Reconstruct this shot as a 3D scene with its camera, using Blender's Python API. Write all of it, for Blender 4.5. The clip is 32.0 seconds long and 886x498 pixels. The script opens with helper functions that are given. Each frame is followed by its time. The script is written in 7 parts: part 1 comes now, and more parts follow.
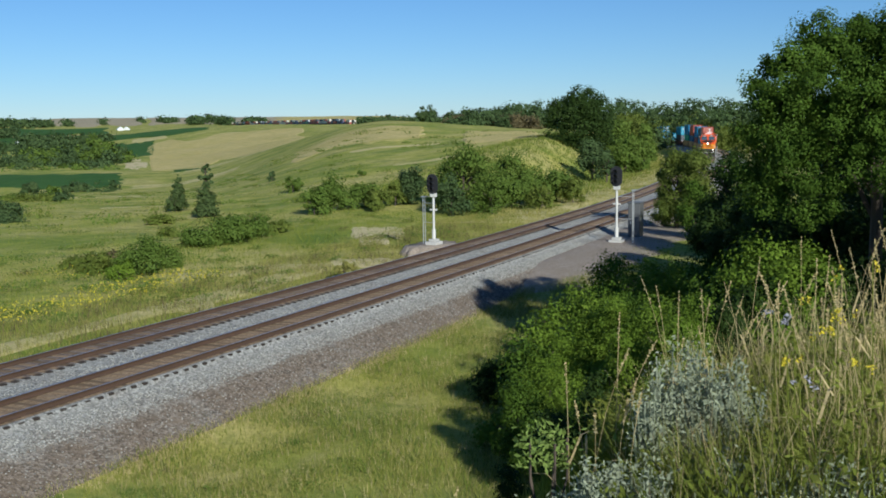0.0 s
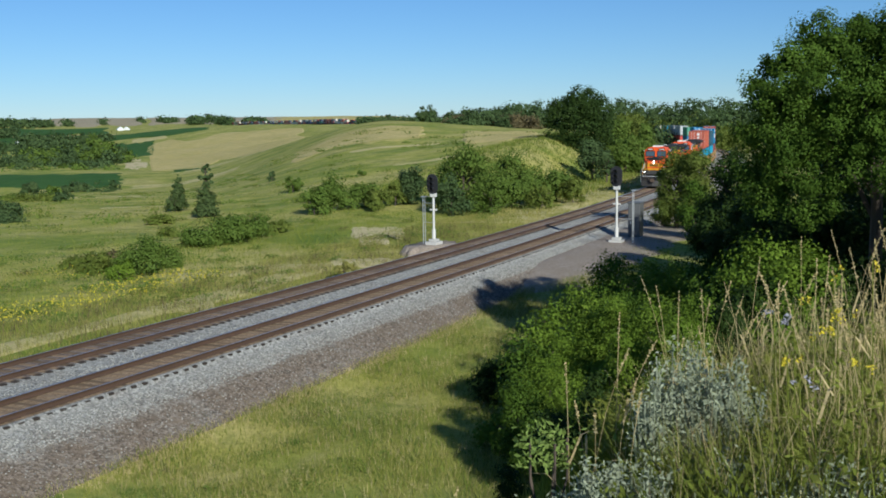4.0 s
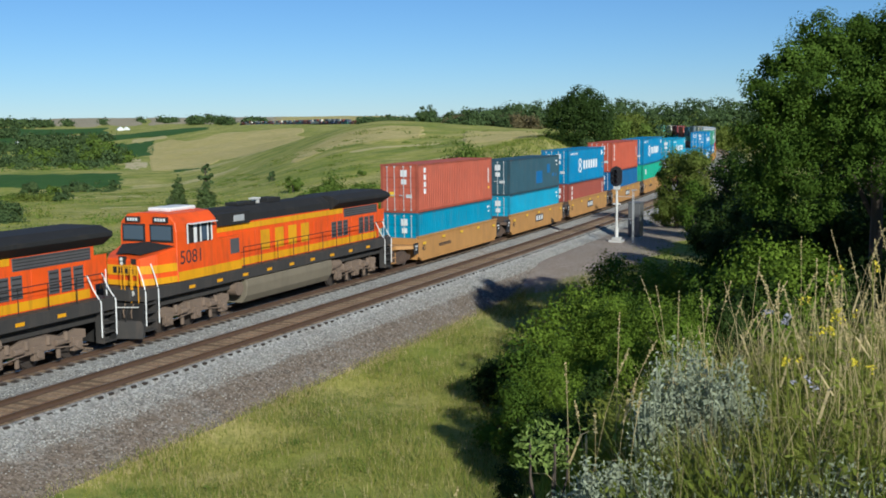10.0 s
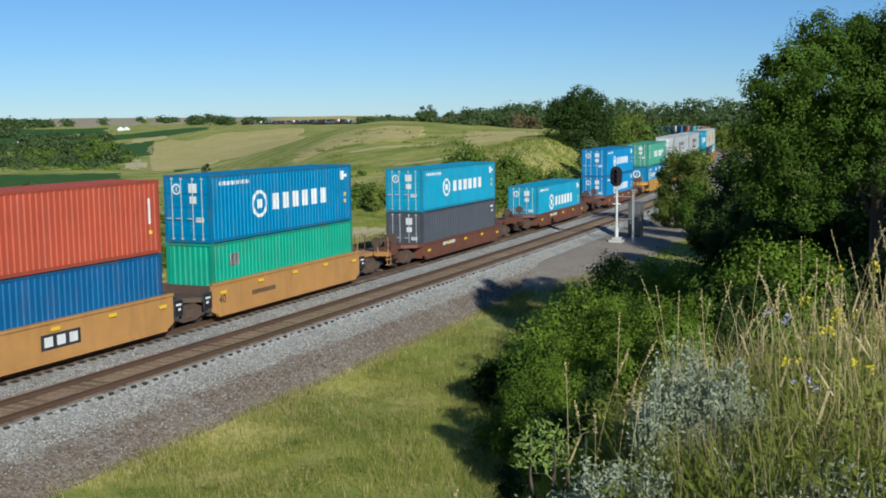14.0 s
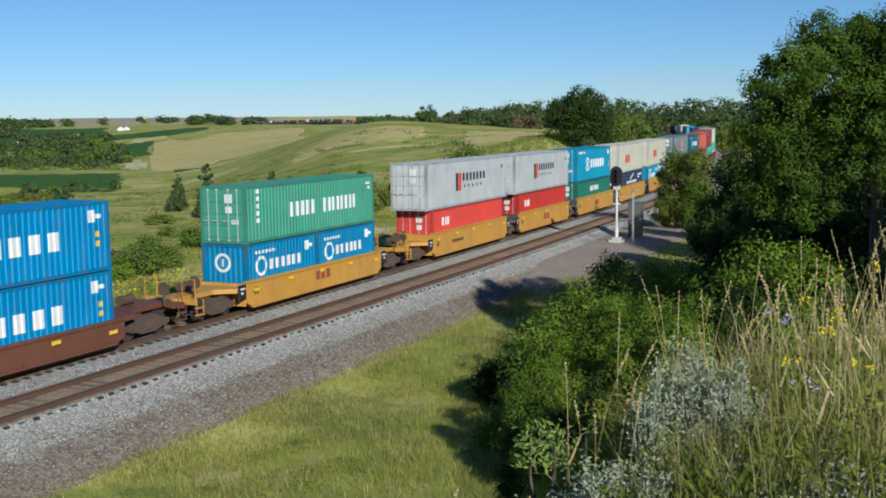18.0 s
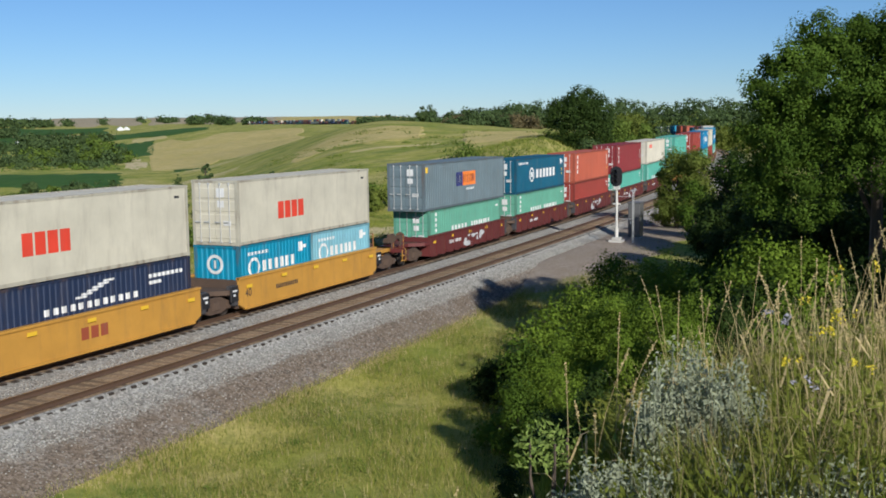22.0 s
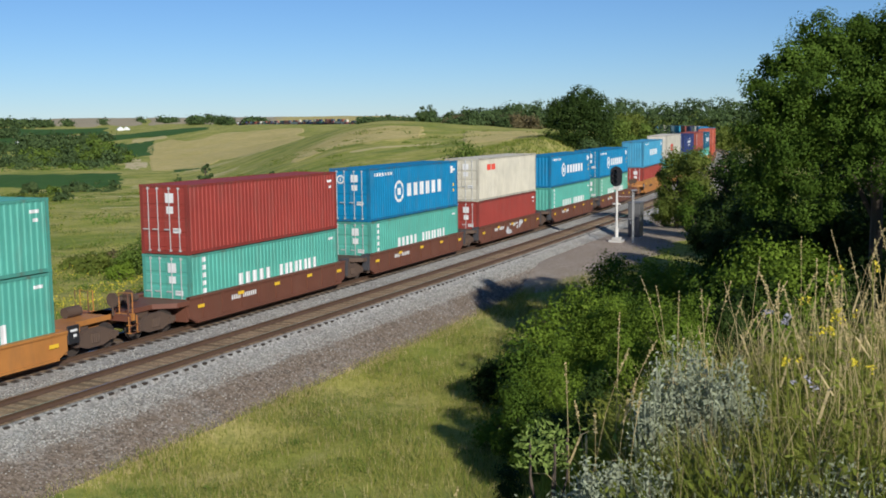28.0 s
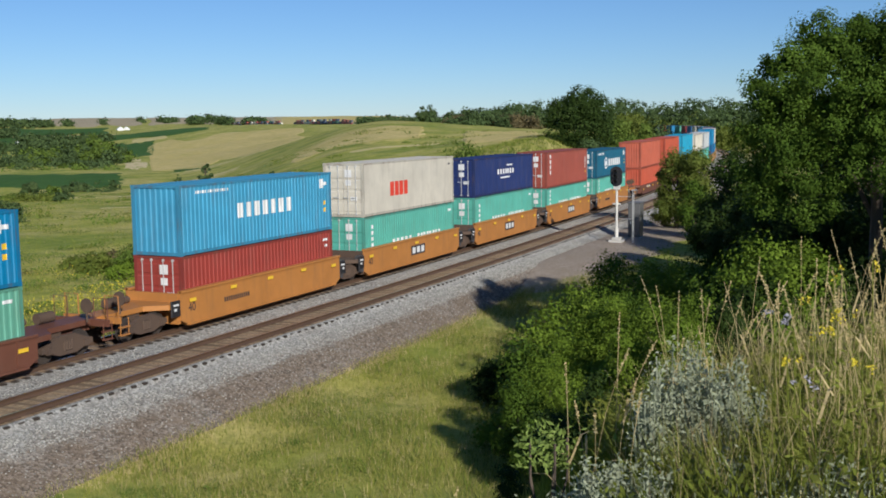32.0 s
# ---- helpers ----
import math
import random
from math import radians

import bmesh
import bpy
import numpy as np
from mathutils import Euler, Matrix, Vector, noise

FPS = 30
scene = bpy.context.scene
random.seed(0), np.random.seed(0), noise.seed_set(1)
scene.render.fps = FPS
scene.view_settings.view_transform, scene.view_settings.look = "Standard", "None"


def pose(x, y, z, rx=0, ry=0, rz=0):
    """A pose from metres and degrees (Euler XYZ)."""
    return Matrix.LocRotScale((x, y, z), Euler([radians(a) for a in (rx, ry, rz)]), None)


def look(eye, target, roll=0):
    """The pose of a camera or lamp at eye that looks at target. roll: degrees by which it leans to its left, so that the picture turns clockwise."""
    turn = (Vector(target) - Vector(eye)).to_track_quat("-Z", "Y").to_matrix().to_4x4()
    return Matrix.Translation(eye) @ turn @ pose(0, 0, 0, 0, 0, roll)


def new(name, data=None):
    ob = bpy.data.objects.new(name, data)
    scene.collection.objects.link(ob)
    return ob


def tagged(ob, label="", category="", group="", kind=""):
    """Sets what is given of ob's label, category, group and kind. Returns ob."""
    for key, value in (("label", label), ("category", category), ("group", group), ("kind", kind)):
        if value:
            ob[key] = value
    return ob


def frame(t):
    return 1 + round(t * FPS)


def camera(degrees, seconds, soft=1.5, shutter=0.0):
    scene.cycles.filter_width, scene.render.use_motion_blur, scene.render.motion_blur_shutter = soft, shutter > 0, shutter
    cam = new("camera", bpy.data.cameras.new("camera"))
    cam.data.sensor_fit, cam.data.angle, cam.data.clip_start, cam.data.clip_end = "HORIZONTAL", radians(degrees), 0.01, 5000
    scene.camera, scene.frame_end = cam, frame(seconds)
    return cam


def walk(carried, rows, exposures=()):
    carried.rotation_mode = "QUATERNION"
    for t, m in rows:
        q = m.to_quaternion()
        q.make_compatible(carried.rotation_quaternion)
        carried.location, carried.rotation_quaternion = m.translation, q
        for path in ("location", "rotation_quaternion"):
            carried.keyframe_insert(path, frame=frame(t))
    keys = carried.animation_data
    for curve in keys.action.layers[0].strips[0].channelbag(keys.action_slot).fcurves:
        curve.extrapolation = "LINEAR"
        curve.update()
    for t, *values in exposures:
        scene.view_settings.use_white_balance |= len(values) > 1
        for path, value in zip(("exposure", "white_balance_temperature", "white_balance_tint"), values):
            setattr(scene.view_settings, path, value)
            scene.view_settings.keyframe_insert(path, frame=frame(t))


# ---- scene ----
# The camera stands still on a grassy bank beside a double-track railway.
cam = camera(44.0, 32.0, soft=1.8)
EYE = Vector((0.0, 0.0, 8.246))
CAM_POSE = Matrix(((0.43078, 0.10795, -0.89598, 0.0), (-0.90237, 0.03778, -0.42930, 0.0), (-0.01250, 0.99344, 0.11369, 8.246), (0, 0, 0, 1)))
walk(cam, [(0.0, CAM_POSE), (32.0, CAM_POSE)], [(0.0, 0.0, 5750, 5), (15.0, 0.0, 5780, 6), (18.0, 0.0, 5820, 7), (21.5, 0.0, 6040, 11), (32.0, 0.0, 6080, 12)])

# ---- light: late-afternoon sun behind the camera, clear sky ----
SUN_FROM = Vector((-0.62, -0.675, 0.42)).normalized()
SUN_ELEV = math.asin(SUN_FROM.z)
world = bpy.data.worlds.new("sky_world")
scene.world = world
world.use_nodes = True
wn = world.node_tree
sky = wn.nodes.new("ShaderNodeTexSky")
sky.sky_type = "NISHITA"
sky.sun_disc = False
sky.sun_elevation = SUN_ELEV
sky.sun_rotation = math.atan2(SUN_FROM.x, SUN_FROM.y)
sky.air_density, sky.dust_density, sky.ozone_density = 0.85, 0.0, 7.0
wn.nodes["Background"].inputs["Strength"].default_value = 0.085
wn.links.new(sky.outputs[0], wn.nodes["Background"].inputs[0])
sun = new("sun", bpy.data.lights.new("sun", "SUN"))
sun.data.energy, sun.data.angle, sun.data.color = 5.0, radians(0.53), (1.0, 0.94, 0.82)
sun.matrix_world = look((0, 0, 60), Vector((0, 0, 60)) - SUN_FROM)

# ---- materials ----
def node_mat(name, rough=0.8, metal=0.0, spec=0.5):
    m = bpy.data.materials.new(name)
    m.use_nodes = True
    nt = m.node_tree
    b = nt.nodes["Principled BSDF"]
    b.inputs["Roughness"].default_value, b.inputs["Metallic"].default_value = rough, metal
    b.inputs["Specular IOR Level"].default_value = spec
    return m, nt, b


def noise_tex(nt, scale, detail=4.0, rough=0.55, stretch=(1, 1, 1), coord="Object"):
    tc, mp, nz = nt.nodes.new("ShaderNodeTexCoord"), nt.nodes.new("ShaderNodeMapping"), nt.nodes.new("ShaderNodeTexNoise")
    mp.inputs["Scale"].default_value = stretch
    nz.inputs["Scale"].default_value, nz.inputs["Detail"].default_value, nz.inputs["Roughness"].default_value = scale, detail, rough
    nt.links.new(tc.outputs[coord], mp.inputs[0])
    nt.links.new(mp.outputs[0], nz.inputs["Vector"])
    return nz.outputs["Fac"]


def ramp(nt, fac, stops):
    r = nt.nodes.new("ShaderNodeValToRGB")
    while len(r.color_ramp.elements) < len(stops):
        r.color_ramp.elements.new(0.5)
    for e, (at, col) in zip(r.color_ramp.elements, stops):
        e.position, e.color = at, (*col, 1)
    nt.links.new(fac, r.inputs[0])
    return r.outputs[0]


def mixc(nt, fac, a, b, mode="MIX"):
    n = nt.nodes.new("ShaderNodeMix")
    n.data_type, n.blend_type = "RGBA", mode
    for sock, v in ((n.inputs[0], fac), (n.inputs[6], a), (n.inputs[7], b)):
        if isinstance(v, bpy.types.NodeSocket):
            nt.links.new(v, sock)
        elif isinstance(v, tuple):
            sock.default_value = (*v, 1)
        else:
            sock.default_value = v
    return n.outputs[2]


def bump(nt, b, height, strength=0.4, dist=0.02):
    n = nt.nodes.new("ShaderNodeBump")
    n.inputs["Strength"].default_value, n.inputs["Distance"].default_value = strength, dist
    nt.links.new(height, n.inputs["Height"])
    nt.links.new(n.outputs[0], b.inputs["Normal"])


def info(nt, what="Random"):
    return nt.nodes.new("ShaderNodeObjectInfo").outputs[what]


def island(nt):
    return nt.nodes.new("ShaderNodeNewGeometry").outputs["Random Per Island"]


def shade(c, k):
    return tuple(min(1.0, v * k) for v in c)


MATS = {}


def paint(name, col, rough=0.5, dirt=(0.16, 0.13, 0.10), amount=0.35, metal=0.0, streak=True):
    """Weathered paint: a base colour, faded patches and streaks of dirt that run down."""
    if name in MATS:
        return MATS[name]
    m, nt, b = node_mat(name, rough, metal)
    big = noise_tex(nt, 0.7, 5, 0.6)
    fade = mixc(nt, ramp(nt, big, [(0.35, (0, 0, 0)), (0.7, (1, 1, 1))]), shade(col, 0.9), shade(col, 1.1))
    run = noise_tex(nt, 3.0, 5, 0.65, (1.0, 1.0, 0.18) if streak else (1, 1, 1))
    mask = ramp(nt, run, [(0.5, (0, 0, 0)), (0.78, (amount, amount, amount))])
    c = mixc(nt, mask, fade, dirt)
    nt.links.new(c, b.inputs["Base Color"])
    bump(nt, b, noise_tex(nt, 40, 3), 0.08, 0.004)
    MATS[name] = m
    return m


def leaf_mat(name, dark, light, trans=0.25):
    if name in MATS:
        return MATS[name]
    m, nt, b = node_mat(name, 0.65, 0, 0.08)
    c = ramp(nt, island(nt), [(0.0, tuple(0.66 * a + 0.34 * d for a, d in zip(dark, light))), (1.0, tuple(0.24 * a + 0.76 * d for a, d in zip(dark, light)))])
    c2 = mixc(nt, ramp(nt, noise_tex(nt, 0.45, 3), [(0.35, (0, 0, 0)), (0.65, (1, 1, 1))]), shade(dark, 1.1), c)
    c3 = mixc(nt, 0.38, c2, c)
    nt.links.new(c3, b.inputs["Base Color"])
    tr = nt.nodes.new("ShaderNodeBsdfTranslucent")
    ad = nt.nodes.new("ShaderNodeMixShader")
    ad.inputs[0].default_value = trans
    nt.links.new(mixc(nt, 1.0, c3, (1.0, 1.15, 0.5), "MULTIPLY"), tr.inputs[0])
    nt.links.new(b.outputs[0], ad.inputs[1])
    nt.links.new(tr.outputs[0], ad.inputs[2])
    nt.links.new(ad.outputs[0], nt.nodes["Material Output"].inputs[0])
    MATS[name] = m
    return m


def gravel_mat(name, cols, scale, relief=0.9, foot=None):
    """Crushed stone; with foot, (height from, to, colours): below that height it turns to dirtier stone."""
    m, nt, b = node_mat(name, 0.95, 0, 0.2)
    vo = nt.nodes.new("ShaderNodeTexVoronoi")
    vo.inputs["Scale"].default_value = scale
    tc = nt.nodes.new("ShaderNodeTexCoord")
    nt.links.new(tc.outputs["Object"], vo.inputs["Vector"])
    sep = nt.nodes.new("ShaderNodeSeparateColor")
    nt.links.new(vo.outputs["Color"], sep.inputs[0])
    c = ramp(nt, sep.outputs[0], [(0.0, cols[0]), (0.5, cols[1]), (1.0, cols[2])])
    c = mixc(nt, ramp(nt, noise_tex(nt, 0.9, 5, 0.6), [(0.4, (0, 0, 0)), (0.75, (0.6, 0.6, 0.6))]), c, cols[3])
    if foot:
        z0, z1, low = foot
        c2 = ramp(nt, sep.outputs[0], [(0.0, low[0]), (0.5, low[1]), (1.0, low[2])])
        c2 = mixc(nt, ramp(nt, noise_tex(nt, 1.6, 6, 0.7), [(0.40, (0, 0, 0)), (0.7, (0.7, 0.7, 0.7))]), c2, low[3])
        xyz = nt.nodes.new("ShaderNodeSeparateXYZ")
        nt.links.new(tc.outputs["Object"], xyz.inputs[0])
        down = nt.nodes.new("ShaderNodeMapRange")
        down.inputs["From Min"].default_value, down.inputs["From Max"].default_value = z0, z1
        nt.links.new(xyz.outputs["Z"], down.inputs["Value"])
        wob = nt.nodes.new("ShaderNodeMath")
        wob.operation = "MULTIPLY_ADD"
        nt.links.new(noise_tex(nt, 0.7, 8, 0.75), wob.inputs[0])
        wob.inputs[1].default_value = 2.4
        wob.inputs[2].default_value = -1.2
        add = nt.nodes.new("ShaderNodeMath")
        add.operation, add.use_clamp = "ADD", True
        nt.links.new(down.outputs[0], add.inputs[0])
        nt.links.new(wob.outputs[0], add.inputs[1])
        c = mixc(nt, add.outputs[0], c, c2)
    nt.links.new(c, b.inputs["Base Color"])
    bump(nt, b, vo.outputs["Distance"], relief, 0.03)
    return m


def grass_ground(name, stops, patch, scale=0.035, dry=(0.50, 0.43, 0.17), rich=(0.10, 0.19, 0.028)):
    """Grassland: broad swathes, drifts of dry and of lush growth, and a fine tufted grain."""
    m, nt, b = node_mat(name, 0.95, 0, 0.1)
    c = ramp(nt, noise_tex(nt, scale, 8, 0.66, (1, 1, 0.2)), stops)
    c = mixc(nt, ramp(nt, noise_tex(nt, 0.4, 6, 0.7), [(0.42, (0, 0, 0)), (0.7, (0.55, 0.55, 0.55))]), c, patch)
    c = mixc(nt, ramp(nt, noise_tex(nt, 0.10, 6, 0.7, (0.7, 1.6, 1)), [(0.48, (0, 0, 0)), (0.66, (0.8, 0.8, 0.8))]), c, dry)
    c = mixc(nt, ramp(nt, noise_tex(nt, 0.17, 7, 0.72, (1.3, 0.8, 1)), [(0.50, (0, 0, 0)), (0.64, (0.75, 0.75, 0.75))]), c, rich)
    c = mixc(nt, ramp(nt, noise_tex(nt, 1.3, 6, 0.75), [(0.50, (0, 0, 0)), (0.68, (0.6, 0.6, 0.6))]), c, shade(rich, 0.75))
    c = mixc(nt, ramp(nt, noise_tex(nt, 5.0, 6, 0.75), [(0.35, (0, 0, 0)), (0.75, (0.6, 0.6, 0.6))]), c, shade(patch, 0.55))
    nt.links.new(c, b.inputs["Base Color"])
    bump(nt, b, noise_tex(nt, 3.0, 8, 0.8), 0.45, 0.15)
    return m


M_GROUND = grass_ground("meadow_grass", [(0.39, (0.19, 0.26, 0.035)), (0.47, (0.355, 0.38, 0.068)), (0.53, (0.51, 0.455, 0.115)), (0.61, (0.64, 0.53, 0.20))], (0.37, 0.38, 0.078))
M_TAN = grass_ground("dry_pasture", [(0.3, (0.50, 0.43, 0.14)), (0.5, (0.65, 0.52, 0.20)), (0.7, (0.72, 0.58, 0.27))], (0.55, 0.46, 0.15), 0.02, (0.72, 0.58, 0.28), (0.33, 0.33, 0.08))
M_STRAWGRASS = grass_ground("straw_coloured_grass", [(0.3, (0.50, 0.44, 0.15)), (0.5, (0.64, 0.54, 0.24)), (0.7, (0.72, 0.61, 0.32))], (0.54, 0.47, 0.18), 0.2, (0.72, 0.62, 0.34), (0.34, 0.34, 0.09))
M_CROP = grass_ground("green_crop", [(0.3, (0.05, 0.13, 0.022)), (0.6, (0.065, 0.15, 0.03)), (0.8, (0.08, 0.16, 0.04))], (0.055, 0.125, 0.028), 0.05, (0.10, 0.17, 0.04), (0.045, 0.11, 0.025))
M_DRYFIELD = grass_ground("pale_stubble", [(0.3, (0.44, 0.37, 0.24)), (0.6, (0.50, 0.41, 0.28)), (0.8, (0.40, 0.37, 0.22))], (0.44, 0.37, 0.23), 0.01, (0.54, 0.44, 0.30), (0.30, 0.30, 0.17))
BROWN_STONES = [(0.082, 0.065, 0.049), (0.178, 0.141, 0.108), (0.32, 0.265, 0.21), (0.195, 0.145, 0.10)]
M_BALLAST = gravel_mat("crushed_stone", [(0.18, 0.175, 0.158), (0.36, 0.35, 0.315), (0.54, 0.52, 0.47), (0.27, 0.25, 0.215)], 14, 0.9, (-0.38, -0.74, BROWN_STONES))
M_SAND = gravel_mat("sandy_gravel", [(0.52, 0.43, 0.23), (0.62, 0.515, 0.29), (0.68, 0.58, 0.35), (0.46, 0.40, 0.18)], 9, 0.3)
M_APRON = gravel_mat("beige_gravel", [(0.20, 0.16, 0.125), (0.37, 0.30, 0.235), (0.50, 0.42, 0.34), (0.31, 0.245, 0.17)], 17)
M_TRACKDIRT = gravel_mat("rusty_track_gravel", [(0.19, 0.125, 0.07), (0.34, 0.235, 0.135), (0.47, 0.345, 0.22), (0.25, 0.165, 0.09)], 16)
M_TRACKDIRT_DARK = gravel_mat("dark_track_gravel", [(0.11, 0.085, 0.07), (0.21, 0.165, 0.135), (0.33, 0.27, 0.23), (0.14, 0.105, 0.085)], 16)
M_RAIL = paint("rusty_rail", (0.12, 0.072, 0.045), 0.6, (0.06, 0.04, 0.03), 0.5, 0.3, False)
M_RAILTOP = paint("polished_rail_head", (0.42, 0.40, 0.38), 0.28, (0.2, 0.15, 0.1), 0.2, 0.9, False)
M_CONCRETE = paint("concrete", (0.5, 0.48, 0.44), 0.9, (0.3, 0.27, 0.22), 0.4)
M_STEEL = paint("galvanised_steel", (0.62, 0.62, 0.60), 0.45, (0.3, 0.29, 0.27), 0.3, 0.4)
M_ALU = paint("aluminium_paint", (0.70, 0.68, 0.62), 0.5, (0.35, 0.3, 0.25), 0.3, 0.2)
M_BLACK = paint("black_paint", (0.018, 0.018, 0.02), 0.55, (0.06, 0.05, 0.045), 0.4)
M_DARKGREY = paint("dark_grey_steel", (0.05, 0.05, 0.055), 0.6, (0.12, 0.10, 0.08), 0.4)
M_BARK = paint("bark", (0.10, 0.075, 0.055), 0.95, (0.05, 0.04, 0.03), 0.7)


def tie_mat(name, ends):
    m, nt, b = node_mat(name, 0.92, 0, 0.2)
    c = ramp(nt, info(nt), [(0.0, (0.15, 0.104, 0.064)), (0.5, (0.25, 0.175, 0.11)), (1.0, (0.35, 0.25, 0.16))])
    c = mixc(nt, ramp(nt, noise_tex(nt, 6, 6, 0.7, (1, 0.1, 1)), [(0.4, (0, 0, 0)), (0.7, (0.5, 0.5, 0.5))]), c, (0.13, 0.092, 0.06))
    nt.links.new(c, b.inputs["Base Color"])
    # tie colour turns darker past 1 m from the middle, towards each end
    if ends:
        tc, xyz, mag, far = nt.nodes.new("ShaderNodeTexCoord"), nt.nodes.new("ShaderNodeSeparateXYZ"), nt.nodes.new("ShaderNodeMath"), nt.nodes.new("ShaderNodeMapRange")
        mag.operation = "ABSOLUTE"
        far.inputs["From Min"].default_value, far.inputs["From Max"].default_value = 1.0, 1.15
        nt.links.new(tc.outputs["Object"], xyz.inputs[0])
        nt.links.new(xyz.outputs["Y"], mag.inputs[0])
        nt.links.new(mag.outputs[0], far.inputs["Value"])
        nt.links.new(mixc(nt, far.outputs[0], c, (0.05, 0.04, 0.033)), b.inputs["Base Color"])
    bump(nt, b, noise_tex(nt, 30, 4, 0.7, (1, 0.08, 1)), 0.6, 0.01)
    return m


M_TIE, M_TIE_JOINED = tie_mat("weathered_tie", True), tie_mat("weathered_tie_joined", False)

# ---- building helpers ----
def part(name, bm, material, parent, label=""):
    """Links a bmesh (or a ready mesh) as one mesh object under a thing or a part."""
    if isinstance(bm, bpy.types.Mesh):
        me = bm
    else:
        me = bpy.data.meshes.new(name)
        bm.normal_update()
        bm.to_mesh(me)
        bm.free()
        me.materials.append(material)
    ob = new(name, me)
    ob.parent = parent
    return tagged(ob, label)


def box(bm, x0, x1, y0, y1, z0, z1):
    v = [bm.verts.new(p) for p in ((x0, y0, z0), (x1, y0, z0), (x1, y1, z0), (x0, y1, z0), (x0, y0, z1), (x1, y0, z1), (x1, y1, z1), (x0, y1, z1))]
    for f in ((3, 2, 1, 0), (4, 5, 6, 7), (0, 1, 5, 4), (1, 2, 6, 5), (2, 3, 7, 6), (3, 0, 4, 7)):
        bm.faces.new([v[i] for i in f])


def boxes(*spans):
    bm = bmesh.new()
    for b in spans:
        box(bm, *b)
    return bm


def bevelled(bm, w=0.02, seg=1):
    bmesh.ops.bevel(bm, geom=bm.edges[:], offset=w, segments=seg, affect="EDGES", clamp_overlap=True)
    return bm


def prism(bm, prof, a0, a1, axis):
    """A closed profile drawn out from a0 to a1: axis 'x' takes (y, z) points, 'y' takes (x, z), 'z' takes (x, y)."""
    put = {"x": lambda p, a: (a, p[0], p[1]), "y": lambda p, a: (p[0], a, p[1]), "z": lambda p, a: (p[0], p[1], a)}[axis]
    lo, hi = [bm.verts.new(put(p, a0)) for p in prof], [bm.verts.new(put(p, a1)) for p in prof]
    n = len(prof)
    fs = [bm.faces.new(lo), bm.faces.new(hi[::-1])]
    for i in range(n):
        fs.append(bm.faces.new((lo[i], hi[i], hi[(i + 1) % n], lo[(i + 1) % n])))
    bmesh.ops.recalc_face_normals(bm, faces=fs)
    return bm


def tube(bm, pts, r, n=6):
    """A round bar through points."""
    pts = [Vector(p) for p in pts]
    rings = []
    for i, p in enumerate(pts):
        d = (pts[min(i + 1, len(pts) - 1)] - pts[max(i - 1, 0)]).normalized()
        a = d.orthogonal().normalized()
        b = d.cross(a)
        rings.append([bm.verts.new(p + r * (math.cos(6.28318 * k / n) * a + math.sin(6.28318 * k / n) * b)) for k in range(n)])
    for q, w in zip(rings, rings[1:]):
        m = min(range(n), key=lambda k: (w[k].co - q[0].co).length)
        for k in range(n):
            bm.faces.new((q[k], q[(k + 1) % n], w[(k + 1 + m) % n], w[(k + m) % n]))
    bm.faces.new(rings[0][::-1])
    bm.faces.new(rings[-1])
    return bm


def disc(bm, c, r, h, axis="y", n=20):
    turn = {"y": Matrix.Rotation(radians(90), 4, "X"), "x": Matrix.Rotation(radians(90), 4, "Y"), "z": Matrix()}[axis]
    bmesh.ops.create_cone(bm, cap_ends=True, segments=n, radius1=r, radius2=r, depth=h, matrix=Matrix.Translation(c) @ turn)
    return bm


def srgb(r, g, b, k=1.02):
    """Paint albedo from its look in sun."""
    f = lambda v: (v / 255 / 12.92 if v < 10 else ((v / 255 + 0.055) / 1.055) ** 2.4) / k
    return tuple(min(0.85, f(v)) for v in (r, g, b))


M_WHITE = paint("white_marking", (0.72, 0.72, 0.70), 0.6, (0.4, 0.38, 0.33), 0.35)
M_YELLOWMARK = paint("yellow_marking", (0.8, 0.50, 0.03), 0.6)
M_REDMARK = paint("red_marking", (0.72, 0.06, 0.03), 0.6)
M_ORANGEMARK = paint("orange_marking", (0.85, 0.22, 0.03), 0.6)
M_NAVYMARK = paint("navy_marking", (0.03, 0.04, 0.16), 0.6)
M_BLACKMARK = paint("black_marking", (0.03, 0.03, 0.035), 0.6)

# ---- the line of the track: s runs away from the camera, measured along the far track ----
DS = 1.0
S_TAB = np.arange(-700.0, 1500.0, DS)
KAPPA = 3.966e-6 * np.clip(S_TAB + 100.5, 0.0, 332.3) * (1 - np.clip((S_TAB - 420) / 60, 0, 1))
HEAD = np.cumsum(KAPPA) * DS
HEAD -= np.interp(0.0, S_TAB, HEAD)
PX, PY = np.cumsum(np.cos(HEAD)) * DS, np.cumsum(np.sin(HEAD)) * DS
PX -= np.interp(0.0, S_TAB, PX)
PY += 29.71 - np.interp(0.0, S_TAB, PY)
SPACING = 4.155


def smooth(a, b, v):
    t = np.clip((v - a) / (b - a), 0.0, 1.0)
    return t * t * (3 - 2 * t)


def rise(s):
    """The grade: the line climbs a little into the cutting."""
    return 0.75 * smooth(95.0, 210.0, s)


def on_track(s, off=0.0, z=0.0):
    h = np.interp(s, S_TAB, HEAD)
    return np.stack([np.interp(s, S_TAB, PX) - np.sin(h) * off, np.interp(s, S_TAB, PY) + np.cos(h) * off, z + rise(s)], -1)


